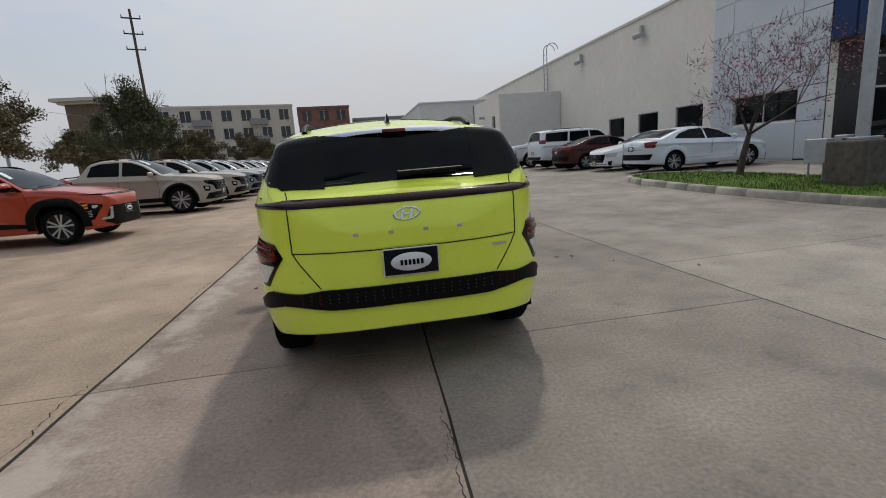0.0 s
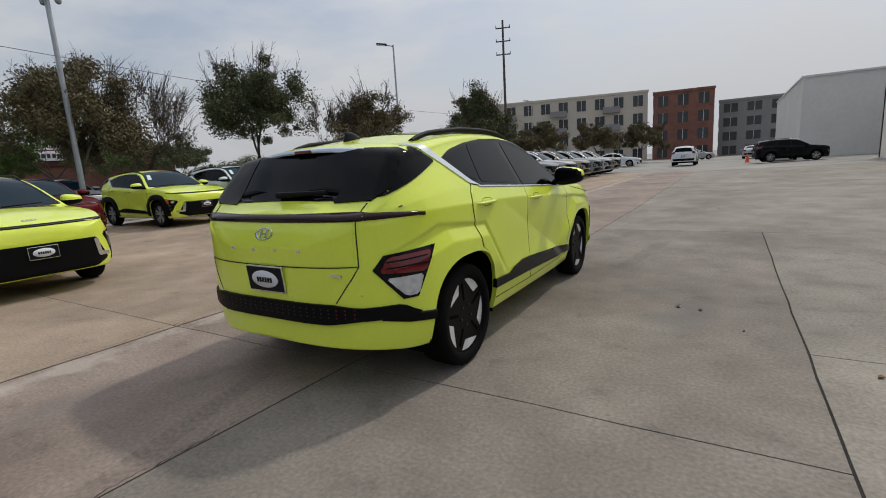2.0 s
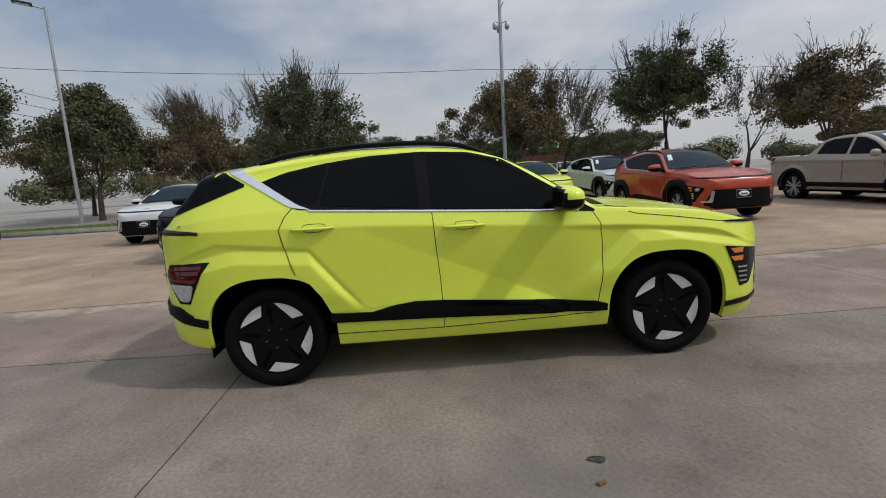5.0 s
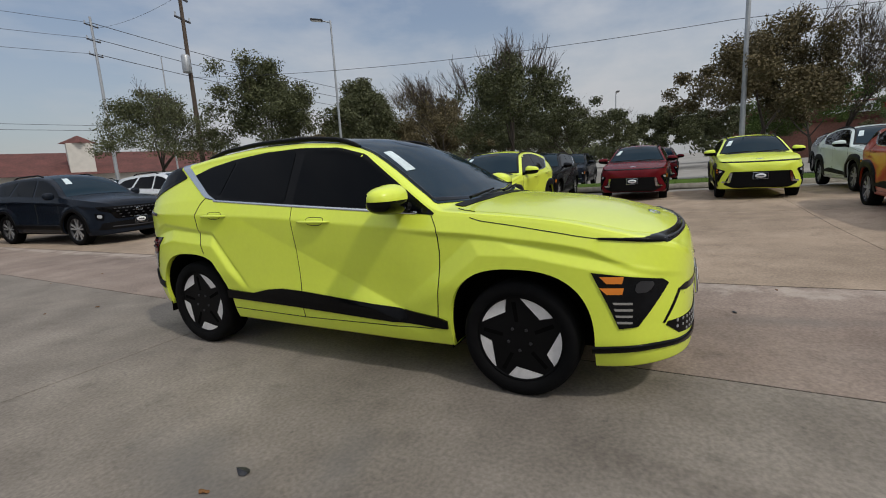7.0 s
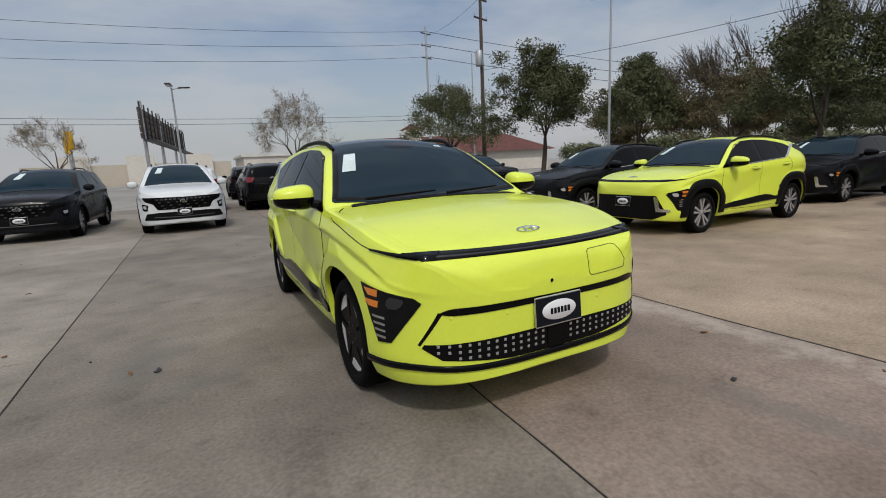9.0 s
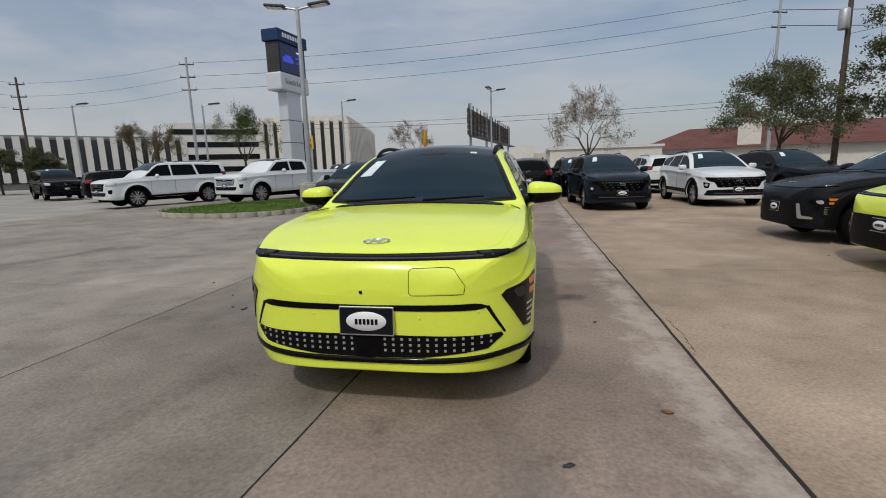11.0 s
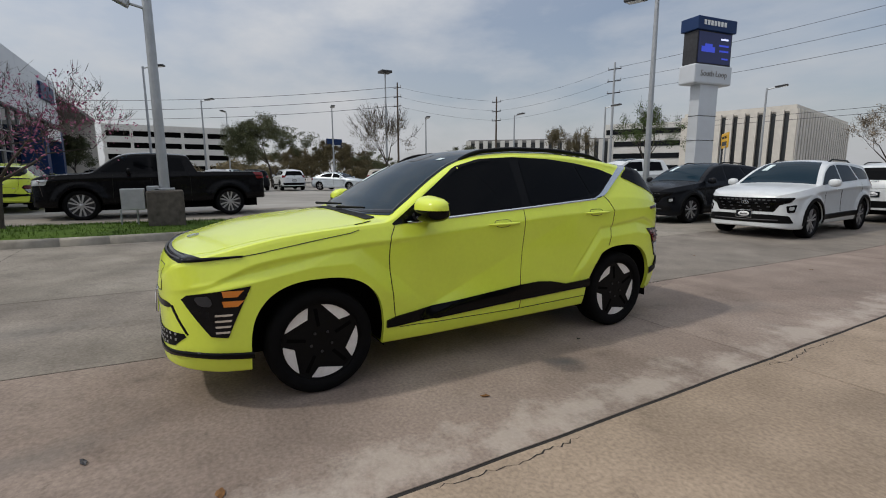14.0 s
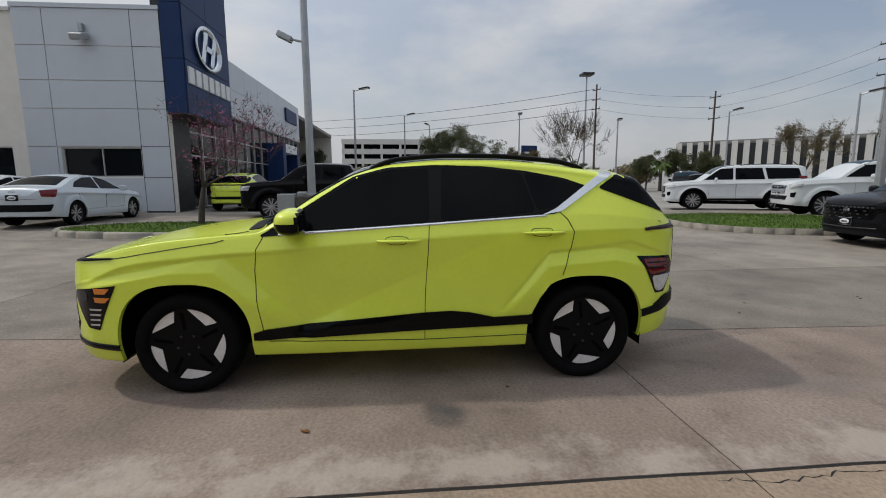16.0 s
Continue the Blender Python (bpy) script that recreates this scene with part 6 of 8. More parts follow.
def wall_with_openings(name, material, parent, along, fixed, lo, hi, z0, z1, holes, thick=0.3, sign=1):
    """A wall along x or y with rectangular holes (a, b, za, zb) through it."""
    cuts = sorted({lo, hi, *[h[0] for h in holes], *[h[1] for h in holes]})
    zs = sorted({z0, z1, *[h[2] for h in holes], *[h[3] for h in holes]})
    bm = bmesh.new()
    for a, b in zip(cuts, cuts[1:]):
        for c, d in zip(zs, zs[1:]):
            m = ((a + b) / 2, (c + d) / 2)
            if any(h[0] < m[0] < h[1] and h[2] < m[1] < h[3] for h in holes):
                continue
            if along == "y":
                box(bm, min(fixed, fixed + sign * thick), max(fixed, fixed + sign * thick), a, b, c, d)
            else:
                box(bm, a, b, min(fixed, fixed + sign * thick), max(fixed, fixed + sign * thick), c, d)
    bmesh.ops.remove_doubles(bm, verts=bm.verts, dist=1e-4)
    return part(name, bm, material, parent)


side_holes = [(9.9, 12.75, 1.60, 2.71), (14.5, 16.35, 1.52, 2.74), (17.7, 19.45, 1.50, 2.70), (20.8, 22.5, 1.55, 2.68)]
wall_with_openings("side_wall", STUCCO, showroom, "y", GX + .03, GY, 60.0, -.2, 7.55, side_holes)
for a, b, c, d in side_holes:
    win = part("window", boxed(GX + .14, GX + .16, a, b, c, d), WINDOW, showroom)
    fr = bmesh.new()
    for y in (a, (a + b) / 2, b - .04) if b - a > 2 else (a, b - .04):
        box(fr, GX + .09, GX + .16, y, y + .04, c, d)
    box(fr, GX + .09, GX + .16, a, b, c, c + .04)
    box(fr, GX + .09, GX + .16, a, b, d - .04, d)
    part("window_frame", fr, FRAME, win)
part("parapet_cap", boxed(GX - .05, GX + .45, 13.95, 60.0, 7.55, 7.68), STUCCO_GREY, showroom)
part("parapet_cap", boxed(GX - .06, GX + .45, GY, 13.95, 7.70, 7.85), PANEL, showroom)
part("roof", boxed(GX + .33, 60.0, GY + .3, 60.0, 7.0, 7.3), GREY_WALL, showroom)
part("side_wall", boxed(GX + .33, 60.0, 59.7, 60.0, -.2, 7.5), STUCCO, showroom)
part("side_wall", boxed(59.7, 60.0, GY + .33, 59.7, -.2, 7.5), STUCCO, showroom)
# silver cladding panels on the side wall
rows_z = [.25, 1.56, 2.74, 4.14, 5.16, 6.39, 7.70]
cols_y = [GY + .02, 9.86, 12.9, 13.95]
for z0, z1 in zip(rows_z, rows_z[1:]):
    for y0, y1 in zip(cols_y, cols_y[1:]):
        if z0 == 1.56 and y0 == 9.86:
            part("cladding_panel", boxed(GX, GX + .028, 12.76, 12.89, z0 + .02, z1 - .02), PANEL, showroom)
            continue
        part("cladding_panel", boxed(GX - .01, GX + .028, y0 + .012, y1 - .012, z0 + .012, z1 - .012, .004), PANEL, showroom)
part("cladding_backing", boxed(GX + .004, GX + .029, GY + .02, 9.88, .2, 7.7), DARK_STEEL, showroom)
# front: glazed ground floor under a panel fascia
front_end = 39.0
mull = [17.3 + i * 1.55 for i in range(15)]
fb = bmesh.new()
box(fb, 17.2, front_end, GY + .05, GY + .35, 4.75, 7.65)
part("front_fascia", fb, PANEL, showroom)
for i in range(8):
    for z0, z1 in ((4.78, 6.2), (6.22, 7.62)):
        part("cladding_panel", boxed(20.05 + i * 2.36, 20.05 + i * 2.36 + 2.33, GY + .02, GY + .06, z0, z1, .004), PANEL, showroom)
for i, x in enumerate(mull[:-1]):
    part("window", boxed(x + .05, x + 1.5, GY + .30, GY + .32, .3, 4.75), WINDOW, showroom)
fr = bmesh.new()
for x in mull:
    box(fr, x - .04, x + .05, GY + .22, GY + .34, .24, 4.75)
for z in (.24, 2.5, 3.5):
    box(fr, 17.2, front_end, GY + .24, GY + .34, z, z + .07)
part("window_frame", fr, FRAME, showroom)
part("front_fascia", boxed(GX + .1, 17.2, GY + .05, GY + .35, .2, 3.95), DARK_STEEL, showroom)
part("entrance_portal", boxed(29.5, 30.3, GY - .8, GY + .3, .2, 4.0), BLUE, showroom)
part("entrance_portal", boxed(33.8, 34.4, GY - .8, GY + .3, .2, 4.0), BLUE, showroom)
part("entrance_portal", boxed(30.3, 33.8, GY - .8, GY + .3, 3.4, 4.0), WHITE_SIGN, showroom)
part("wall_sign", boxed(33.9, 37.5, GY - .12, GY + .02, 6.0, 7.0, .02), BLUE, showroom, "blue wall sign")
# deep blue tower
tower = part("tower", boxed(GX + .02, 20.02, 8.06, GY + .3, 3.97, 10.6), DARK_STEEL, showroom, "deep blue entrance tower")
for z0, z1 in ((4.0, 6.0), (6.0, 8.0), (8.0, 10.58)):
    for x0, x1 in ((GX + .03, 17.6), (17.6, 20.0)):
        part("cladding_panel", boxed(x0 + .012, x1 - .012, 8.02, 8.06, z0 + .012, z1 - .012, .005), BLUE, tower)
    part("cladding_panel", boxed(GX - .012, GX + .022, 8.06, GY - .01, z0 + .012, z1 - .012, .005), BLUE, tower)
ring = lathe([(.86, -.05), (1.0, .06), (.86, .06), (.80, -.05)], 44, axis="z")
for v in ring.verts:
    v.co = Vector((17.52 + v.co.x * 1.36, 7.96 - v.co.z, 6.86 + v.co.y * .88))
sign = part("emblem_ring", ring, CHROME, tower, "large chrome oval emblem")
bars = bmesh.new()
for s in (-1, 1):
    box(bars, s * .45 - .17, s * .45 + .17, -.05, .05, -.64, .64, .02)
box(bars, -.40, .40, -.05, .05, -.12, .12, .02)
for v in bars.verts:
    v.co = Vector((17.52 + v.co.x + v.co.z * .38, 7.95 + v.co.y, 6.86 + v.co.z))
part("emblem_bars", bars, CHROME, sign)
for i in range(7):
    x = 15.48 + i * .635
    part("lettering_bar", boxed(x, x + .46, 7.94, 8.03, 5.14, 5.78, .02), WHITE_SIGN, tower, "white sign letter block")
# wall lamps
for y in (11.52, 19.04, 25.8):
    wl_ = thing("wall_floodlight", pose(GX - .02, y, 6.85), "grey floodlight fixed on the showroom wall", "lamp", "wall floodlights")
    part("bracket", boxed(-.16, 0, -.07, .07, -.02, .30, .01), GREY_METAL, wl_)
    hd = part("lamp_head", boxed(-.52, -.10, -.24, .24, -.20, .02, .04), GREY_METAL, wl_)
    hd.rotation_euler = (0, radians(-20), 0)
    part("lamp_lens", boxed(-.50, -.16, -.2, .2, -.225, -.20), LAMP_CLEAR, hd)
# ladder over the roof edge, roof rail
lad = thing("roof_ladder", pose(GX - .25, 31.3, 4.7), "steel access ladder with curved hand rails at the roof edge", "ladder")
for y in (-.3, .3):
    b_ = bmesh.new()
    pts = [(0, y, 0), (0, y, 3.9)] + [(.45 * (1 - math.cos(a)), y, 3.9 + .45 * math.sin(a)) for a in [math.pi * k / 8 for k in range(1, 9)]]
    for p, q in zip(pts, pts[1:]):
        rod(b_, p, q, .035, .035, 6)
    part("rail", b_, GREY_METAL, lad)
for k in range(10):
    part("rung", rod(bmesh.new(), (0, -.3, .3 + k * .36), (0, .3, .3 + k * .36), .02, .02, 6), GREY_METAL, lad)
# annexes along the side wall
annex = thing("service_annex", pose(0, 0, 0), "low grey rendered annex with a door and small windows", "building")
ah = [(30.6, 31.4, 2.4, 3.9), (33.2, 34.3, .3, 3.3), (34.8, 35.5, 2.2, 3.6)]
wall_with_openings("wall", STUCCO_GREY, annex, "x", 29.3, 10.6, GX, 0, 5.3, [])
wall_with_openings("wall", STUCCO, annex, "y", 10.6, 29.6, 37.0, 0, 5.3, ah)
part("wall", boxed(10.6, GX, 36.7, 37.0, 0, 5.3), STUCCO_GREY, annex)
part("roof", boxed(10.9, GX, 29.6, 36.7, 4.9, 5.1), GREY_WALL, annex)
for a, b, c, d in ah:
    part("window" if c > 1 else "door", boxed(10.74, 10.77, a, b, c, d), WINDOW if c > 1 else FRAME, annex)
part("wall_floodlight", boxed(10.2, 10.6, 33.5, 33.9, 3.9, 4.1, .03), GREY_METAL, annex)
rear_hall = thing("rear_hall", pose(0, 0, 0), "tall plain grey hall behind the showroom", "building")
part("wall", boxed(7.6, 24.0, 49.0, 75.0, 0, 7.0), STUCCO_GREY, rear_hall)
part("parapet_cap", boxed(7.5, 24.1, 48.9, 75.1, 7.0, 7.15), STUCCO_GREY, rear_hall)

# ---- kerbed islands ----
def island(name, outline, label):
    """A raised planting island: a kerb in stones round a bed of grass."""
    isl = tagged(new(name), label, "island", kind="structure")
    pts = rounded(outline, 2)
    cx, cy = sum(p[0] for p in pts) / len(pts), sum(p[1] for p in pts) / len(pts)
    n = len(pts)
    inner = []
    for k, (x, y) in enumerate(pts):
        px, py = pts[k - 1]
        qx, qy = pts[(k + 1) % n]
        t = Vector((qx - px, qy - py)).normalized()
        inner.append((x - t.y * .16, y + t.x * .16))
    for k in range(n):
        kk = (k + 1) % n
        bm = bmesh.new()
        ring = []
        for (x, y), (u, v) in ((pts[k], inner[k]), (pts[kk], inner[kk])):
            z = height(x, y)
            ring.append([bm.verts.new(c) for c in ((x, y, z - .05), (x + (u - x) * .12, y + (v - y) * .12, z + .11), (x + (u - x) * .3, y + (v - y) * .3, z + .15), (u, v, z + .15), (u, v, z - .02))])
        a, b = ring
        for i in range(4):
            bm.faces.new((a[i], b[i], b[i + 1], a[i + 1])).smooth = True
        bm.faces.new(a[::-1])
        bm.faces.new(b)
        bmesh.ops.recalc_face_normals(bm, faces=bm.faces)
        part("kerb_stone", bm, KERB, isl)
    bm = bmesh.new()
    rings = []
    for s in (1.0, .85, .6, .3):
        rings.append([bm.verts.new((cx + (x - cx) * s, cy + (y - cy) * s, height(cx + (x - cx) * s, cy + (y - cy) * s) + .125 + .10 * (1 - s))) for x, y in inner])
    c_ = bm.verts.new((cx, cy, height(cx, cy) + .24))
    for p, q in zip(rings, rings[1:]):
        for k in range(n):
            bm.faces.new((p[k], p[(k + 1) % n], q[(k + 1) % n], q[k])).smooth = True
    for k in range(n):
        bm.faces.new((rings[-1][k], rings[-1][(k + 1) % n], c_)).smooth = True
    bmesh.ops.recalc_face_normals(bm, faces=bm.faces)
    turf = part("turf", bm, GRASS, isl)
    # blades
    rnd = random.Random(5)
    bm = bmesh.new()
    xs = [p[0] for p in inner]
    ys = [p[1] for p in inner]
    tree = BVHTree.FromPolygons([v.co for v in turf.data.vertices], [p.vertices for p in turf.data.polygons])
    area = (max(xs) - min(xs)) * (max(ys) - min(ys))
    for _ in range(int(min(9000, area * 220))):
        x, y = rnd.uniform(min(xs), max(xs)), rnd.uniform(min(ys), max(ys))
        h = tree.ray_cast(Vector((x, y, 3)), Vector((0, 0, -1)))[0]
        if h is None:
            continue
        a = rnd.uniform(0, 6.28)
        L, w = rnd.uniform(.03, .075), .009
        d = Vector((math.cos(a), math.sin(a), 0))
        p = [bm.verts.new(h + d * w), bm.verts.new(h - d * w), bm.verts.new(h + Vector((rnd.uniform(-.03, .03), rnd.uniform(-.03, .03), L)))]
        bm.faces.new(p)
    tagged(part("grass_blades", bm, GRASS, isl), kind="stuff")
    return isl


island("showroom_island", [(7.25, 7.9), (7.1, 4.4), (7.35, 1.0), (7.6, -.55), (8.6, -1.05), (9.6, -.4), (9.9, 2.0), (9.9, 5.0), (9.7, 7.0), (8.4, 8.5)][::-1][::-1], "kerbed grass island with a bare tree and a lamp post")
island("lane_island", [(6.5, -10.9), (6.9, -9.0), (8.3, -7.9), (10.2, -8.1), (11.2, -9.2), (10.9, -11.5), (9.0, -14.6), (7.4, -13.5)], "kerbed island of dry grass with a lamp post")
strip_isl = island("row_verge", [(-15.7, -30.0), (-15.7, 38.0), (-17.9, 38.0), (-17.9, -30.0)][::-1], "long kerbed grass strip behind the parked rows")

# ---- trees ----
def grow(tubes, tips, p, d, length, r, level, rnd, spread, droop, levels):
    """A limb and its branches as tapered tubes; the ends are collected in tips."""
    q = p
    segs = 3
    for k in range(segs):
        nd = (d + Vector((rnd.uniform(-1, 1), rnd.uniform(-1, 1), rnd.uniform(-.6, .8))) * .16).normalized()
        e = q + nd * (length / segs)
        r1 = r * (1 - .22 * (k + 1) / segs)
        tubes.append((q, e, r, r1, 7 if level < 2 else 4))
        q, d, r = e, nd, r1
        if level >= levels - 2:
            tips.append((q, d))
    if level >= levels:
        return
    for k in range(rnd.choice((2, 3, 3)) if level else rnd.choice((3, 4, 5))):
        a = rnd.uniform(0, 6.28)
        side = d.orthogonal().normalized()
        side.rotate(Matrix.Rotation(a, 3, d))
        nd = (d * rnd.uniform(.55, .9) + side * spread * rnd.uniform(.6, 1.2) + Vector((0, 0, .22 - droop * level))).normalized()
        grow(tubes, tips, q, nd, length * rnd.uniform(.62, .85) * (1.35 if level == 0 else 1), r * rnd.uniform(.55, .72), level + 1, rnd, spread, droop, levels)


def tree_thing(name, x, y, tall, wide, seed, leaf, density, label, trunk_h=.20, levels=4, leaf_size=.062, trunk_r=None, lift=0.0, group="trees", bare=0, puff=.042):
    rnd = random.Random(seed)
    t = thing(name, standing(x, y, 0, lift), label, "tree", group)
    tubes, tips = [], []
    r = trunk_r or tall * .022
    tubes.append((Vector((0, 0, -.15)), Vector((0, 0, .12 * tall * trunk_h)), r * 1.4, r, 8))
    grow(tubes, tips, Vector((0, 0, .1 * tall * trunk_h)), Vector((rnd.uniform(-.1, .1), rnd.uniform(-.1, .1), 1)), tall * trunk_h, r, 0, rnd, .85, .07, levels)
    top = max(q.z for q, _ in tips)
    reach = sorted(math.hypot(q.x, q.y) for q, _ in tips)[int(len(tips) * .93)]
    sx, sz = wide / 2 / max(reach, .1), tall / top

    def stretched(p):
        k = smooth01(p.z, .0, tall * trunk_h)
        return Vector((p.x * (1 + (sx - 1) * k), p.y * (1 + (sx - 1) * k), p.z * sz))

    vs, fs = [], []
    for p, q, ra, rb, n in tubes:
        p, q = stretched(p), stretched(q)
        u = (q - p).orthogonal().normalized()
        v = (q - p).cross(u).normalized()
        n0 = len(vs)
        for c, rr in ((p, ra), (q, rb)):
            vs += [c + (u * math.cos(6.2832 * k / n) + v * math.sin(6.2832 * k / n)) * rr for k in range(n)]
        fs += [(n0 + k, n0 + (k + 1) % n, n0 + n + (k + 1) % n, n0 + n + k) for k in range(n)]
    def twig(p, e, ra, rb):
        n0 = len(vs)
        for c, rr in ((p, ra), (e, rb)):
            vs.extend((c + Vector((rr, 0, 0)), c + Vector((-rr * .5, rr * .87, 0)), c + Vector((-rr * .5, -rr * .87, 0))))
        fs.extend((n0 + k, n0 + (k + 1) % 3, n0 + 3 + (k + 1) % 3, n0 + 3 + k) for k in range(3))

    for q, d in rnd.sample(tips, min(len(tips), 420)):
        # fine twigs past the limb ends
        p = stretched(q)
        for _ in range(2):
            twig(p, p + (d * .6 + Vector((rnd.gauss(0, .5), rnd.gauss(0, .5), rnd.uniform(0, .9)))).normalized() * tall * rnd.uniform(.04, .10), .0016 * tall, .0006 * tall)
    high = sorted(tips, key=lambda t_: -t_[0].z)[:max(1, len(tips) * 2 // 3)]
    for _ in range(bare):
        # long leafless shoots that fan upwards out of the crown, each with side twigs
        p = stretched(rnd.choice(high)[0])
        out = Vector((p.x, p.y, 0)) / (wide * .5)
        way = (out * .75 + Vector((rnd.gauss(0, .22), rnd.gauss(0, .22), 1.0))).normalized()
        e = p + way * tall * rnd.uniform(.10, .22)
        twig(p, e, .0026 * tall, .0010 * tall)
        for _ in range(4):
            a = p.lerp(e, rnd.uniform(.25, .95))
            twig(a, a + (way + Vector((rnd.gauss(0, .45), rnd.gauss(0, .45), rnd.gauss(0, .3)))).normalized() * tall * rnd.uniform(.03, .08), .0014 * tall, .0007 * tall)
    me = bpy.data.meshes.new("trunk")
    me.from_pydata(vs, [], fs)
    me.polygons.foreach_set("use_smooth", [True] * len(fs))
    me.materials.append(BARK)
    new("trunk", me).parent = t
    gen = np.random.default_rng(seed)
    pts = []
    for q, d in tips:
        k = smooth01(q.z, 0, tall * trunk_h)
        pts.append((q.x * (1 + (sx - 1) * k), q.y * (1 + (sx - 1) * k), q.z * sz))
    pts = np.array(pts)
    if density > 4500 and leaf != PALE_LEAF:
        # leaves sit in tight tufts: on limb ends and over the shell of a lobed crown, with gaps between
        count = int(density * 4.2)
        n_c = int(70 + wide * tall * 1.5)
        n_t = n_c * 11 // 20
        low = pts[:, 2] > tall * .34
        tuft = pts[low][gen.integers(0, low.sum(), n_t)]
        n_s = n_c - n_t
        ang, up = gen.uniform(0, 6.283, n_s), gen.uniform(-.45, 1, n_s)
        out = gen.uniform(.55, 1, n_s)
        lobe = 1 + .20 * np.sin(ang * 3 + seed) + .15 * np.sin(ang * 5 + seed * 2.1 + up * 3)
        flat = np.sqrt(np.clip(1 - up * up, 0, 1)) * out * lobe * wide * .45
        shell = np.stack([np.cos(ang) * flat, np.sin(ang) * flat, tall * .56 + up * out * tall * .34 * (1 + .14 * np.sin(ang * 2 + seed))], 1)
        tuft = np.concatenate([tuft, shell])
        share = gen.uniform(.25, 1.6, n_c)
        at = gen.choice(n_c, count, p=share / share.sum())
        spread = (gen.uniform(.55, 1.35, n_c) * puff * tall * np.sqrt(share))[at][:, None]
        o = tuft[at] + np.clip(gen.normal(0, 1, (count, 3)), -1.9, 1.9) * (1, 1, .75) * spread
    else:
        count = int(density * 2.0)
        weight = gen.uniform(.05, 1.7, len(pts)) ** 2
        pick = gen.choice(len(pts), count, p=weight / weight.sum())
        o = pts[pick] + np.clip(gen.normal(0, 1, (count, 3)), -1.8, 1.8) * (1, 1, .8) * tall * .026
    a = gen.normal(0, 1, (count, 3))
    a /= np.linalg.norm(a, axis=1)[:, None]
    b = np.cross(a, gen.normal(0, 1, (count, 3)))
    b /= np.linalg.norm(b, axis=1)[:, None]
    c = np.cross(a, b)
    size = (leaf_size * gen.uniform(.55, 1.3, count))[:, None]
    vs = np.stack([o + b * size, o + c * size * .52, o - b * size, o - c * size * .52], 1).reshape(-1, 3)
    me = bpy.data.meshes.new("crown")
    me.from_pydata(vs.tolist(), [], np.arange(count * 4).reshape(-1, 4).tolist())
    me.materials.append(leaf)
    cr = new("crown", me)
    cr.parent = t
    return t


OAK = "live oak with dense dark green crown on the verge"
MIX = "half-bare tree with dull olive leaves on the verge"
BARE = "nearly bare tree with fine upright twigs on the verge"
tree_thing("tree", -12.6, 25.4, 6.0, 4.9, 11, OAK_LEAF, 9000, OAK, bare=60)
tree_thing("tree", -13.8, 16.3, 5.2, 4.4, 12, DRY_LEAF, 6500, MIX, bare=120)
tree_thing("tree", -14.9, 13.6, 4.6, 2.8, 20, DRY_LEAF, 500, BARE, levels=5, bare=160)
tree_thing("tree", -18.0, 11.9, 6.5, 5.2, 13, OAK_LEAF, 10500, OAK, bare=60)
tree_thing("tree", -20.5, 4.9, 6.5, 6.6, 14, DRY_LEAF, 13000, "broad tree with browning olive leaves on the verge", bare=130)
tree_thing("tree", -19.4, -5.1, 6.4, 6.4, 15, OAK_LEAF, 8000, MIX, bare=330)
tree_thing("tree", -22.1, -10.2, 5.8, 5.0, 16, DRY_LEAF, 1300, BARE, levels=5, bare=260)
tree_thing("tree", -21.0, 8.0, 5.4, 4.2, 19, DRY_LEAF, 900, BARE, levels=5, bare=180)
tree_thing("tree", -29.0, -4.0, 5.0, 8.0, 17, OAK_LEAF, 9000, OAK)
tree_thing("tree", -36.0, 10.0, 6.0, 8.0, 18, GREEN_LEAF, 8000, "fresh green tree behind the lot")
for i, (x, y, h_, w_) in enumerate(((-22.0, -24.2, 9.0, 6.6), (-25.5, -18.8, 7.6, 7.0), (-29.5, -14.5, 6.6, 8), (-36, -9, 5.6, 9), (-42, -1, 5.0, 10), (-33, -24, 7.0, 9), (-44, 6, 5.0, 10), (-48, 22, 5.6, 12), (-46, -18, 6.2, 12), (-40, -13, 5.8, 9))):
    tree_thing("tree", x, y, h_, w_, 30 + i, DRY_LEAF if i % 3 == 2 else OAK_LEAF, 9500, "large live oak beyond the lot", leaf_size=.085, trunk_h=.26)
tree_thing("tree", -15.0, -26.5, 7.4, 7.6, 51, OAK_LEAF, 7000, "spreading live oak with forked limbs", trunk_h=.26)
tree_thing("tree", -4.7, -30.0, 6.4, 6.2, 57, PALE_LEAF, 5200, "bare tree with pale spring buds", leaf_size=.04, levels=5)
tree_thing("tree", 23.5, -33.5, 7.0, 6.5, 54, GREEN_LEAF, 3200, "thin tree with fresh green leaves")
tree_thing("tree", 35.6, -36.2, 6.3, 5.8, 55, DRY_LEAF, 4200, "thin tree with yellow-brown leaves")
tree_thing("tree", 11.6, -48.0, 6.4, 6.2, 56, PALE_LEAF, 1500, "bare tree with pale twigs by the road")
tree_thing("tree", 45.0, -18.4, 7.9, 7.0, 57, DRY_LEAF, 1500, "bare tree with fine twigs at the edge of the lot", levels=5, bare=200)
tree_thing("tree", 46.5, -12.8, 4.6, 8.6, 59, DRY_LEAF, 9000, "low bushy tree with olive leaves at the edge of the lot", trunk_h=.16)
tree_thing("tree", 45.7, -6.4, 7.0, 8.8, 58, OAK_LEAF, 11000, OAK)
tree_thing("tree", 55.0, 10.4, 5.0, 3.8, 60, OAK_LEAF, 5000, "dark green tree beyond the showroom", trunk_h=.14)
tree_thing("tree", 66.0, -10.0, 5.0, 12.0, 62, DRY_LEAF, 7000, "bushy tree along the far road", trunk_h=.16)
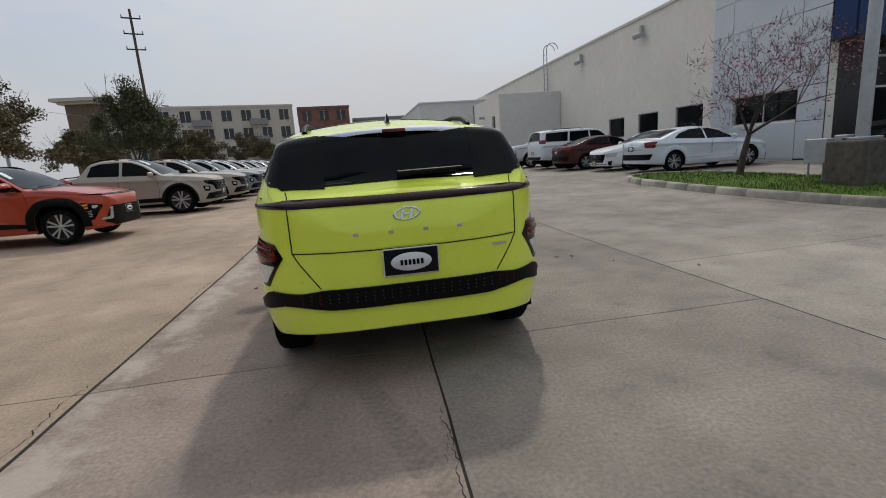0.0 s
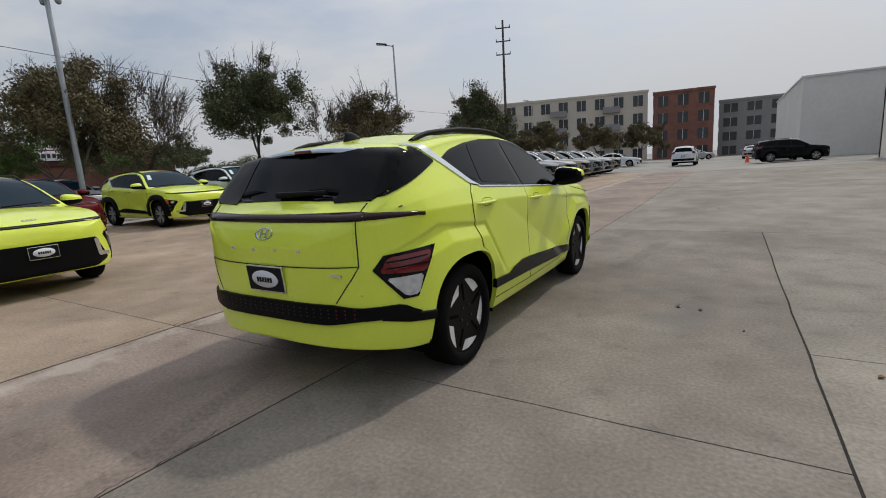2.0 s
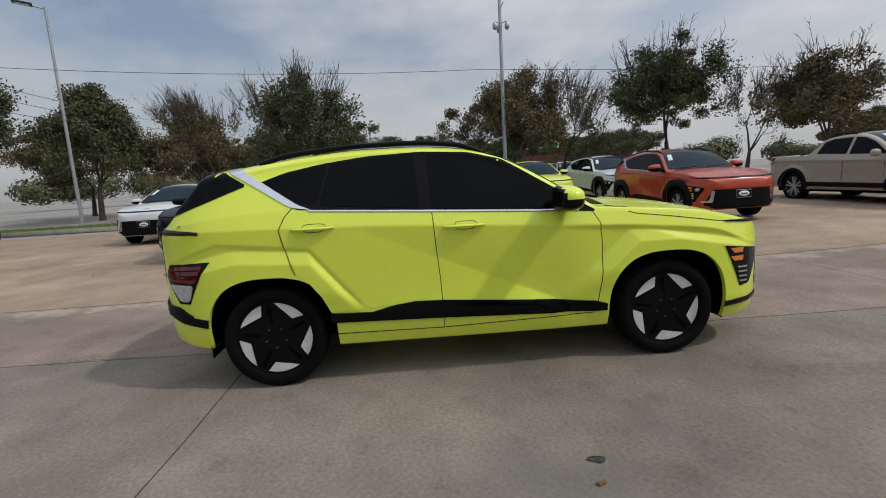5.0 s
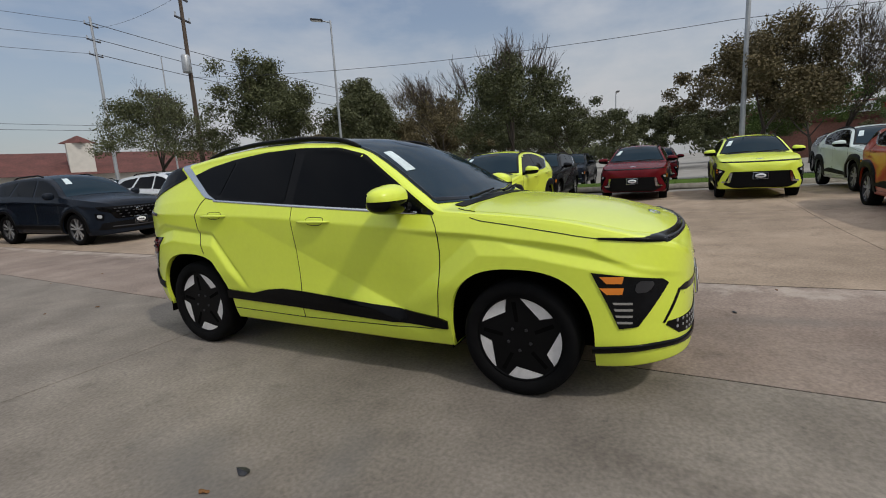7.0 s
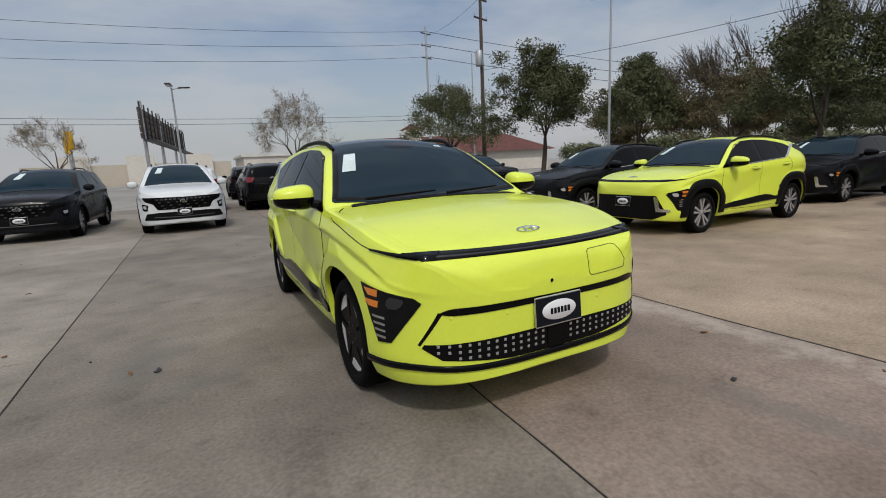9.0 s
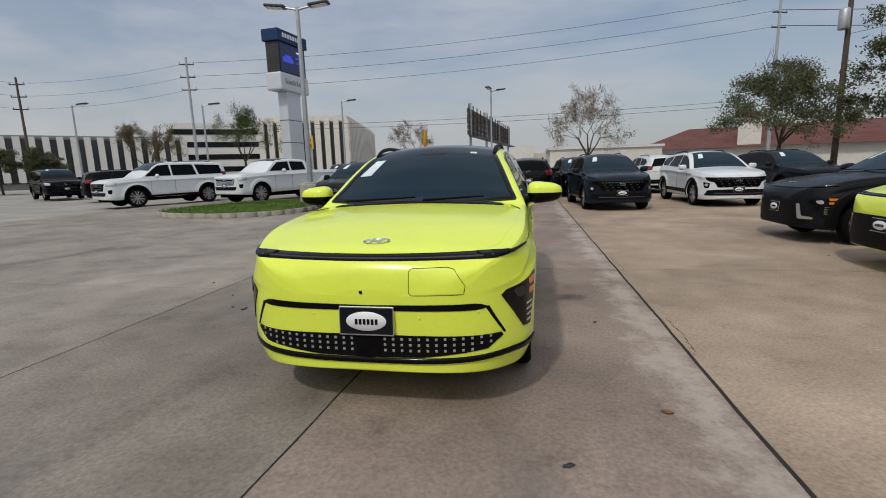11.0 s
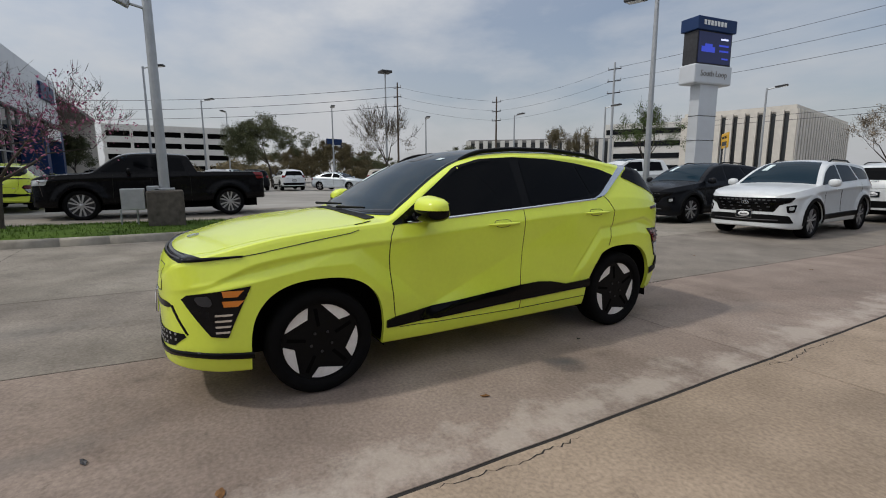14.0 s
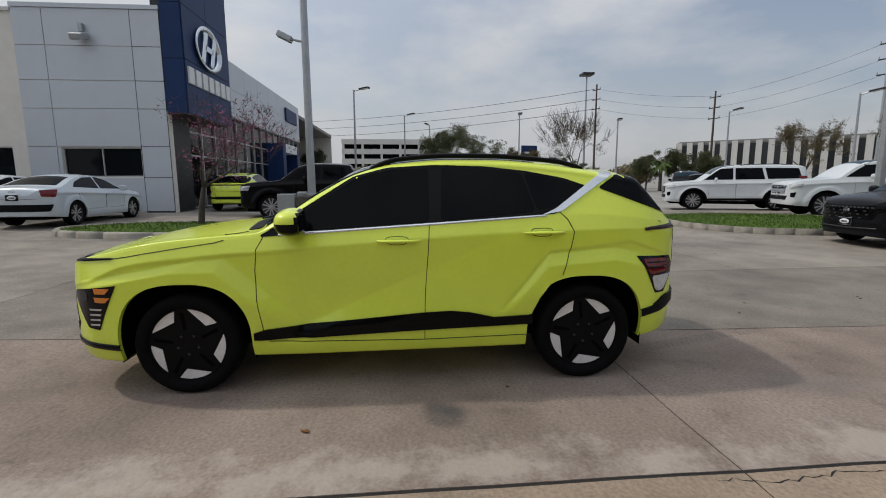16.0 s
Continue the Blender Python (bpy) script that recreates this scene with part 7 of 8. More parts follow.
tree_thing("tree", 66.0, -24.0, 4.8, 12.0, 63, OAK_LEAF, 7000, "bushy tree along the far road", trunk_h=.16)
tree_thing("redbud_tree", 8.85, 5.2, 3.35, 4.2, 61, PINK_LEAF, 650, "small bare redbud with a few pink blossoms on the island", trunk_h=.30, levels=5, leaf_size=.032, trunk_r=.085, lift=.14)
for i, (x, y) in enumerate(((-24, 44), (-17, 50), (-12, 58), (-30, 36), (-8, 66))):
    tree_thing("tree", x, y, 5.2, 6.5, 70 + i, DRY_LEAF, 5200, "bushy tree in front of the apartments", leaf_size=.11, trunk_h=.18, bare=60)
for i, (x, y, h_) in enumerate(((44.5, -33.5, 4.2), (49.0, -28.5, 4.3), (46.8, -31.0, 4.6))):
    tree_thing("conifer", x, y, h_, 3.4, 80 + i, OAK_LEAF, 6000, "dark evergreen tree by the far road", trunk_h=.10)


def palm(x, y, tall):
    """A short fan palm: ringed trunk and arching split fronds."""
    rnd = random.Random(7)
    t = thing("palm_tree", standing(x, y), "short palm with drooping green fronds by the far road", "tree", "trees")
    part("trunk", lathe([(.24, 0), (.19, .3), (.17, tall * .35), (.20, tall * .6), (.10, tall * .68)], 12, axis="z"), BARK, t)
    for k in range(22):
        a, lift = 6.283 * k / 22 + rnd.uniform(-.1, .1), rnd.uniform(-.1, 1.1)
        d, side = Vector((math.cos(a), math.sin(a), 0)), Vector((-math.sin(a), math.cos(a), 0))
        bm = bmesh.new()
        L, last = tall * rnd.uniform(.34, .44), None
        for i in range(9):
            u = i / 8
            p = d * L * u * (1 - .25 * lift) + Vector((0, 0, tall * .66 + L * (lift * u - .75 * u * u)))
            w = .30 * math.sin(math.pi * min(1, .08 + u)) + .01
            row = [bm.verts.new(p - side * w + Vector((0, 0, -.35 * w))), bm.verts.new(p), bm.verts.new(p + side * w + Vector((0, 0, -.35 * w)))]
            if last and i % 2:
                bm.faces.new((last[0], last[1], row[1], row[0]))
                bm.faces.new((last[1], last[2], row[2], row[1]))
            elif last:
                bm.faces.new((last[0], last[1], row[1]))
                bm.faces.new((last[1], last[2], row[1]))
            last = row
        part("frond", bm, GREEN_LEAF, t)


palm(45.8, -28.4, 4.4)


def far_trees(line, tall, count, seed, leaf):
    """A distant belt of trees with an uneven top, as one mass of leaf clumps."""
    gen = np.random.default_rng(seed)
    centres = []
    for (ax, ay), (bx, by) in zip(line, line[1:]):
        m = max(2, int(math.hypot(bx - ax, by - ay) / 4.5))
        for i in range(m):
            centres.append((ax + (bx - ax) * i / m + gen.normal(0, 2.5), ay + (by - ay) * i / m + gen.normal(0, 2.5), gen.uniform(.6, 1.1) * tall, gen.uniform(2.6, 4.4)))
    centres = np.array(centres)
    pick = centres[gen.integers(0, len(centres), count)]
    a = gen.normal(0, 1, (count, 3))
    a /= np.linalg.norm(a, axis=1)[:, None]
    rad = gen.uniform(.3, 1, (count, 1)) ** .4
    o = np.stack([pick[:, 0] + a[:, 0] * rad[:, 0] * pick[:, 3], pick[:, 1] + a[:, 1] * rad[:, 0] * pick[:, 3], pick[:, 2] * (.60 + .40 * a[:, 2] * rad[:, 0])], 1)
    o += gen.normal(0, .25, (count, 3))
    b = np.cross(a, gen.normal(0, 1, (count, 3)))
    b /= np.linalg.norm(b, axis=1)[:, None]
    c = np.cross(a, b) * .5
    size = gen.uniform(.16, .40, (count, 1))
    vs = np.stack([o + b * size, o + c * size, o - b * size, o - c * size], 1).reshape(-1, 3)
    me = bpy.data.meshes.new("far_trees")
    me.from_pydata(vs.tolist(), [], np.arange(count * 4).reshape(-1, 4).tolist())
    me.materials.append(leaf)
    tagged(new("far_trees", me), "distant belt of olive trees beyond the lot", "trees", kind="stuff")


far_trees([(-62, -62), (-66, -30), (-64, 0), (-66, 40), (-58, 75)], 4.6, 26000, 5, OAK_LEAF)
far_trees([(62, -38), (72, -24), (76, -4), (80, 18)], 3.8, 13000, 6, DRY_LEAF)


# ---- lamp posts, poles and wires ----
def lamp_post(x, y, tall, arms, label, base=0.0, yaw=0.0, r=.09, block=False, head=.75):
    m = standing(x, y, yaw)
    lp = thing("street_lamp", m, label, "lamp", "lot lamp posts")
    part("pole", rod(bmesh.new(), (0, 0, base), (0, 0, tall), r, r * .62, 12), GREY_METAL, lp)
    if block:
        part("footing", lathe([(.001, base + .001), (.40, base), (.43, base - .06), (.43, 0)], 24, axis="z") if block == "round" else boxed(-.36, .36, -.36, .36, 0, base, .04), KERB if block == "round" else FOOTING, lp, "weathered concrete footing")
        part("base_plate", boxed(-.2, .2, -.2, .2, base, base + .05, .01), GREY_METAL, lp)
    for a in arms:
        dx, dy = math.cos(radians(a)), math.sin(radians(a))
        arm = part("arm", rod(bmesh.new(), (0, 0, tall - .1), (dx * .5, dy * .5, tall), .04, .035, 8), GREY_METAL, lp)
        hd = part("lamp_head", boxed(0, head, -.19, .19, -.05, .05, .03), DARK_STEEL, lp)
        hd.location = (dx * .45, dy * .45, tall + .02)
        hd.rotation_euler = (0, radians(-6), radians(a))
        part("lamp_lens", boxed(.1, head - .08, -.15, .15, -.062, -.052), LAMP_CLEAR, hd)
    return lp


main_post = lamp_post(8.6, 2.27, 11.0, (90, 270), "tall grey lamp post on a concrete footing with electric boxes", base=.95, r=.105, block="square")
bx = part("electric_box", boxed(-.30, -.02, .38, .82, .55, 1.0, .015), GREY_METAL, main_post)
part("electric_box", boxed(-.2, .05, .10, .34, .60, 1.05, .015), GREY_METAL, main_post)
for y in (.55, .85):
    part("box_leg", rod(bmesh.new(), (-.13, y, 0), (-.13, y, .56), .02, .02, 6), GREY_METAL, main_post)
fl = part("floodlight", boxed(-.12, .12, -.25, .12, -.07, .07, .02), GREY_METAL, main_post)
fl.location, fl.rotation_euler = (0, .55, 4.9), (radians(25), 0, 0)
part("arm", rod(bmesh.new(), (0, 0, 4.75), (0, .5, 4.85), .03, .03, 6), GREY_METAL, main_post)
lamp_post(7.45, -12.6, 7.25, (170, 350), "twin-headed lamp post on a round concrete footing", base=.85, r=.11, block="round", yaw=15)
lamp_post(-18.5, 24.8, 9.8, (215,), "single-arm lamp post behind the row")
lamp_post(-21.3, -17.2, 10.5, (300,), "single-arm lamp post behind the row")
cam_pole = lamp_post(-18.4, 4.25, 12.5, (), "tall steel pole with camera brackets behind the row", r=.10)
for a in (60, 180, 300):
    dx, dy = math.cos(radians(a)), math.sin(radians(a))
    part("bracket", rod(bmesh.new(), (0, 0, 7.95), (dx * .32, dy * .32, 8.0), .022, .022, 6), GREY_METAL, cam_pole)
    part("dome_camera", lathe([(.001, 7.62), (.08, 7.66), (.11, 7.76), (.10, 7.90), (.03, 7.98)], 14, axis="z"), GREY_METAL, cam_pole).location = (dx * .32, dy * .32, 0)
part("bracket", rod(bmesh.new(), (0, 0, 8.55), (.42, .1, 8.75), .02, .02, 6), GREY_METAL, cam_pole)
lamp_post(2.13, -35.5, 7.5, (80, 200), "lamp post by the road")
lamp_post(-27.0, -42.0, 13.0, (), "plain tall steel pole behind the trees")
for x, y, h_, a in ((22.6, -27.3, 6.3, 200), (33.5, -27.0, 6.8, 190), (41.4, -11.4, 7.4, 170), (37.1, -19.2, 6.4, 165), (56.3, -3.6, 8.2, 150), (30.5, 3.2, 7.6, 250), (42.5, -.4, 7.5, 230), (14.5, -34.0, 7.0, 200), (-40, 8, 8, 20), (-60, -5, 9, 20), (-22, 62, 9.5, 180)):
    lamp_post(x, y, h_, (a,), "single-arm lamp post at the edge of the lot")
tall_mast = thing("light_mast", standing(76.0, -31.5), "very tall highway light mast", "lamp")
part("pole", rod(bmesh.new(), (0, 0, 0), (0, 0, 18.9), .22, .12, 10), GREY_METAL, tall_mast)
part("lamp_ring", boxed(-1.0, 1.0, -1.0, 1.0, 18.7, 19.1, .1), DARK_STEEL, tall_mast)


def utility_pole(x, y, tall, yaw, label, material=WOOD_POLE, arms=3, transformer=False, r=.17):
    up = thing("utility_pole", standing(x, y, yaw), label, "utility pole", "utility poles")
    part("pole", rod(bmesh.new(), (0, 0, 0), (0, 0, tall), r, r * .6, 10), material, up)
    for k in range(arms):
        z = tall - .8 - 1.3 * k
        part("crossarm", boxed(-.75, .75, -.05, .05, z, z + .10), DARK_STEEL, up)
        for s in (-1, 1):
            part("insulator", rod(bmesh.new(), (s * .7, 0, z + .1), (s * .7, 0, z + .34), .06, .04, 8), GREY_METAL, up)
    if transformer:
        part("transformer", lathe([(.001, 8.2), (.24, 8.2), (.26, 8.25), (.26, 9.2), (.2, 9.3), (.001, 9.32)], 20, axis="z"), GREY_METAL, up).location = (.45, .1, 0)
    return up


POLES = {"a": (-18.2, 43.8, 15.5), "b": (-18.3, -26.6, 13.6), "c": (-23.5, -46.0, 16.5), "d": (34.9, -42.2, 13.6), "e": (53.6, -39.4, 12.2), "f": (62.0, -27.5, 14.5)}
for key, (x, y, h_) in POLES.items():
    utility_pole(x, y, h_, 20, "dark wooden utility pole" if key in "abef" else "pale utility pole with insulators", WOOD_POLE if key in "abef" else GREY_METAL, 3 if key != "b" else 2, key == "b")


def wire(a, b, sag=.8, r=.012):
    bm = bmesh.new()
    pts = []
    for k in range(17):
        t = k / 16
        p = Vector(a).lerp(Vector(b), t)
        p.z -= sag * 4 * t * (1 - t)
        pts.append(p)
    last = None
    side = (Vector(b) - Vector(a)).cross(Vector((0, 0, 1))).normalized() * r
    for p in pts:
        ring = [bm.verts.new(p + o) for o in (side, Vector((0, 0, r)), -side, Vector((0, 0, -r)))]
        if last:
            for k in range(4):
                bm.faces.new((last[k], last[(k + 1) % 4], ring[(k + 1) % 4], ring[k]))
        last = ring
    bmesh.ops.recalc_face_normals(bm, faces=bm.faces)
    tagged(part("power_line", bm, DARK_STEEL), "thin black overhead power line", "cable", "overhead lines")


for k in range(3):
    z = -.5 - 1.35 * k
    wire((53.6, -39.4, 12.2 + z), (34.9, -42.2, 13.6 + z), .5)
    wire((34.9, -42.2, 13.6 + z), (-23.5, -46.0, 16.5 + z), 1.0, .016)
    wire((53.6, -39.4, 12.2 + z), (62.0, -27.5, 14.5 + z), .4)
    wire((62.0, -27.5, 14.5 + z), (95.0, 30.0, 13.5 + z), 1.2, .03)
    wire((-23.5, -46.0, 16.5 + z), (-90.0, -45.0, 15 + z), 1.0, .03)
wire((-18.3, -26.6, 8.0), (-22.0, 4.0, 6.9), .5)
wire((-22.0, 4.0, 6.9), (-22.0, 60.0, 7.6), .9)
wire((-18.3, -26.6, 13.0), (-23.5, -46, 15.5), .4)
for k in range(2):
    wire((-23.5, -46.0, 6.9 - k * .45), (34.9, -42.2, 6.5 - k * .45), .5, .016)

# ---- pylon sign ----
py = thing("pylon_sign", standing(19.84, -35.3, 83), "tall pylon sign with a blue cap, screen and pale column", "sign")
part("column", boxed(-1.0, 1.0, -.45, .45, 0, 8.2, .03), PANEL, py)
for z in (1.9, 3.8, 5.7):
    part("column_joint", boxed(-1.02, 1.02, -.47, .47, z, z + .04), DARK_STEEL, py)
part("name_band", boxed(-2.05, 2.05, -.75, .75, 8.1, 9.55, .12), PANEL, py)
cab = part("cabinet", boxed(-1.9, 1.9, -.62, .62, 9.55, 12.0, .03), DARK_STEEL, py)
part("cap", boxed(-2.1, 2.1, -.8, .8, 12.0, 12.95, .05), BLUE, py)
for s in (-1, 1):
    scr = part("screen", boxed(-1.75, 1.75, s * .645 - .02, s * .645 + .02, 9.65, 11.9), SCREEN, cab)
    for k, (x0, x1, z0, z1) in enumerate(((-1.4, -.6, 11.42, 11.55), (-1.5, -.4, 10.95, 11.08), (-1.5, -.5, 10.55, 10.68), (.0, 1.45, 10.45, 10.85), (.3, 1.1, 10.85, 11.05), (-1.5, -.8, 10.0, 10.12))):
        part("screen_block", boxed(x0, x1, s * .67 - .01, s * .67 + .01, z0, z1), SCREEN_WHITE if k == 0 else SCREEN_BLUE, scr)
    for k in range(7):
        part("lettering_bar", boxed(-.9 + k * .36, -.64 + k * .36, s * .805 - .01, s * .805 + .01, 12.35, 12.7), WHITE_SIGN, py)
    txt = bpy.data.curves.new("name_text", "FONT")
    txt.body, txt.size, txt.align_x, txt.align_y, txt.extrude = "South Loop", .62, "CENTER", "CENTER", .01
    txt.materials.append(GREY_WALL)
    tx = new("name_text", txt)
    tx.parent = py
    tx.matrix_basis = pose(0, s * .77, 8.85, 90, 0, 0 if s < 0 else 180)
ys = thing("yellow_sign", standing(20.8, -40.5, -50), "yellow office-space sign on the building", "sign")
part("panel", boxed(-1.4, 1.4, -.05, .05, 3.4, 4.7, .02), YELLOW, ys)
for x in (-1.0, 1.0):
    part("post", rod(bmesh.new(), (x, .1, 0), (x, .1, 3.6), .05, .05, 6), GREY_METAL, ys)
txt = bpy.data.curves.new("sign_text", "FONT")
txt.body, txt.size, txt.align_x, txt.extrude = "OFFICE SPACE", .33, "CENTER", .01
txt.materials.append(DARK_STEEL)
for s in (1, -1):
    tx = new("sign_text", txt)
    tx.parent = ys
    tx.matrix_basis = pose(0, s * .06, 4.2, 90, 0, 180 if s > 0 else 0)
    part("lettering_bar", boxed(-1.0, 1.0, s * .055 - .006, s * .055 + .006, 3.6, 3.95), DARK_STEEL, ys)
# billboard seen edge-on
bb = thing("billboard", standing(3.4, -55.7, 85), "old billboard frame on steel posts", "billboard")
for x in (-14, -5, 5, 14):
    part("post", rod(bmesh.new(), (x, 0, 0), (x, 0, 7.4), .14, .14, 8), GREY_METAL, bb)
for k in range(5):
    part("panel_board", boxed(-15, 15, -.10, .06, 4.4 + k * .5, 4.82 + k * .5), WOOD_POLE, bb)
for k in range(16):
    part("brace", rod(bmesh.new(), (-15 + k * 2, .1, 4.2), (-15 + k * 2, .1, 7.2), .06, .06, 6), DARK_STEEL, bb)
part("walkway", boxed(-15, 15, .15, 1.0, 4.2, 4.3), DARK_STEEL, bb)


# ---- far buildings ----
def block(name, m, w, d, h, storeys, cols, wall_mat, label, win=(.5, .6), frame_on=True, roof=.4, balconies=False):
    """A building of given size with rows of recessed windows on all sides."""
    b_ = thing(name, m, label, "building", "far buildings")
    part("wall", boxed(-w / 2, w / 2, -d / 2, d / 2, 0, h), wall_mat, b_)
    part("roof", boxed(-w / 2 - roof * .3, w / 2 + roof * .3, -d / 2 - roof * .3, d / 2 + roof * .3, h, h + roof), wall_mat, b_)
    sh = h / storeys
    for face in range(4):
        span = w if face % 2 == 0 else d
        n = max(2, round(cols * span / w))
        for s in range(storeys):
            for k in range(n):
                cw, x = span / n, -span / 2 + span * (k + .5) / n
                ww, hh = cw * win[0], sh * win[1]
                z = s * sh + sh * (.5 + .05)
                bm = boxed(-ww / 2, ww / 2, -.06, .04, -hh / 2, hh / 2)
                o = part("window", bm, FAR_PANE, b_)
                off = d / 2 if face % 2 == 0 else w / 2
                a = [0, 90, 180, 270][face]
                o.matrix_basis = pose(0, 0, 0, 0, 0, a) @ pose(x, -off, z)
                if frame_on:
                    part("window_bar", boxed(-.04, .04, -.09, -.05, -hh / 2, hh / 2), WHITE_WALL, o)
    return b_


def fins(b_, w, d, h, n, material, z0=1.0):
    for face in range(4):
        span, off = (w, d / 2) if face % 2 == 0 else (d, w / 2)
        m = max(2, round(n * span / w))
        for k in range(m + 1):
            x = -span / 2 + span * k / m
            o = part("fin", boxed(-.38, .38, -.5, 0, z0, h + .6), material, b_)
            o.matrix_basis = pose(0, 0, 0, 0, 0, [0, 90, 180, 270][face]) @ pose(x, -off, 0)


apt = block("apartment_building", pose(-27, 95, -.3, 0, 0, 14), 30, 14, 12.7, 4, 9, TAN_WALL, "four-storey beige apartment building with balconies")
for s in range(1, 4):
    for k in range(3):
        part("balcony", boxed(-12 + k * 9.6, -9 + k * 9.6, -8.0, -7.0, s * 3.17, s * 3.17 + 1.1), GREY_WALL, apt)
tower_b = thing("brick_tower", pose(-42.5, 85, 0), "brown corner tower with flared roof beside the apartments", "building")
part("wall", boxed(-2.2, 2.2, -2.2, 2.2, 0, 13.3), BROWN_WALL, tower_b)
part("roof", boxed(-3.6, 3.6, -3.6, 3.6, 13.7, 14.2), TAN_WALL, tower_b)
part("eaves", boxed(-2.9, 2.9, -2.9, 2.9, 13.3, 13.7), TAN_WALL, tower_b)
block("brick_building", pose(-5.6, 98, -.3, 0, 0, 6), 9.6, 13, 12.0, 4, 3, BRICK, "four-storey brown brick building")
block("grey_building", pose(9.5, 104, -.3), 18, 12, 10.0, 4, 5, GREY_WALL, "dark grey modern building at the end of the lot", win=(.6, .6))
rest = thing("restaurant", pose(-59.8, 18.5, 0, 0, 0, 75), "low restaurant with red roof and a plain sign", "building")
part("wall", boxed(-10, 10, -6, 6, 0, 3.5), BRICK, rest)
part("roof", boxed(-10.4, 10.4, -6.4, 6.4, 3.5, 5.2, .25), RED_ROOF, rest)
part("sign_panel", boxed(-2.6, 1.4, -6.7, -6.45, 4.1, 5.0, .03), WHITE_SIGN, rest)
part("sign_panel", boxed(1.5, 3.4, -6.7, -6.45, 4.1, 5.0, .03), LAMP_RED, rest)
for k in range(9):
    part("lettering_bar", boxed(-2.3 + k * .4, -2.03 + k * .4, -6.75, -6.69, 4.35, 4.75), DARK_STEEL, rest)
rr = thing("red_roof_house", pose(-33, -63, 0, 0, 0, -23), "low cream building with a red hipped roof and a small tower", "building")
part("wall", boxed(-16, 16, -6, 6, 0, 2.8), WHITE_WALL, rr)
bm = bmesh.new()
c1 = [bm.verts.new(v) for v in ((-17, -7, 2.8), (17, -7, 2.8), (17, 7, 2.8), (-17, 7, 2.8))]
c2 = [bm.verts.new(v) for v in ((-11, 0, 5.6), (11, 0, 5.6))]
for f in ((c1[0], c1[1], c2[1], c2[0]), (c1[2], c1[3], c2[0], c2[1]), (c1[1], c1[2], c2[1]), (c1[3], c1[0], c2[0]), tuple(c1[::-1])):
    bm.faces.new(f)
part("roof", bm, RED_ROOF, rr)
part("tower", boxed(2.6, 5.0, 4.0, 6.4, 2.6, 6.3), WHITE_WALL, rr)
part("tower_roof", rod(bmesh.new(), (3.8, 5.2, 6.3), (3.8, 5.2, 7.2), 1.9, .05, 4), RED_ROOF, rr)
office = block("office_building", pose(33.7, -74.5, 0, 0, 0, 11.5), 12, 30, 8.4, 1, 9, WHITE_WALL, "white office block with tall narrow windows between fins", win=(.5, .86), frame_on=False, roof=.7)
fins(office, 12, 30, 8.0, 9, WHITE_WALL)
off2 = block("dark_glass_office", pose(67, -59, 0, 0, 0, 48.6), 24, 18, 6.8, 1, 16, GREY_WALL, "long office with dark windows between pale fins", win=(.7, .85), frame_on=False)
fins(off2, 24, 18, 6.4, 16, STUCCO_GREY)
far_off = thing("striped_office", pose(66, -95, 0, 0, 0, 34.6), "far office tower with pale bands and ribbon windows", "building")
part("wall", boxed(-12, 12, -7, 7, 0, 12), STUCCO_GREY, far_off)
for s in range(4):
    part("ribbon_window", boxed(-11.6, 11.6, -7.1, 7.1, 1.9 + s * 2.6, 3.0 + s * 2.6), WINDOW, far_off)
garage = thing("parking_garage", pose(108, 2.6, 0, 0, 0, -87), "grey multi-storey car park with open bands", "building")
# solid near-black core: shade of the open decks put into its colour
part("wall", boxed(-10.3, 10.3, -6.6, 6.6, 0, 9.8), LINER_SHADE_DARK, garage)
for s in range(5):
    part("deck_band", boxed(-10.6, 10.6, -7, 7, .9 + s * 2.1, 2.0 + s * 2.1), STUCCO_GREY, garage)
for k in range(6):
    part("column", boxed(-10.5 + k * 4.1, -10.0 + k * 4.1, -6.95, 6.95, 0, 9.6), STUCCO_GREY, garage)
low_w = thing("white_shop", pose(0, 0, 0), "long low white commercial building across the road", "building")
part("wall", boxed(-14.5, -3.2, -58, -48, 0, 2.9), WHITE_WALL, low_w)
part("roof", boxed(-14.7, -3.0, -58.2, -47.8, 2.9, 3.15), STUCCO_GREY, low_w)
strip_m = thing("shop_row", pose(11, -95, 0), "beige shopping row with raised fronts", "building")
part("wall", boxed(-16, 14, -4, 4, 0, 3.6), TAN_WALL, strip_m)
for k in range(3):
    part("raised_front", boxed(-13 + k * 9, -9 + k * 9, 3.8, 4.6, 0, 5.0), WHITE_WALL, strip_m)
blue_sign = thing("blue_sign", standing(73, -21, -75), "small blue roadside sign on a post", "sign")
part("post", rod(bmesh.new(), (0, 0, 0), (0, 0, 5.2), .12, .12, 8), GREY_METAL, blue_sign)
part("panel", boxed(-1.4, 1.4, -.2, .2, 5.1, 6.9, .05), BLUE, blue_sign)
part("lettering_bar", boxed(-1.0, 1.0, -.23, -.2, 5.6, 5.9), WHITE_SIGN, blue_sign)
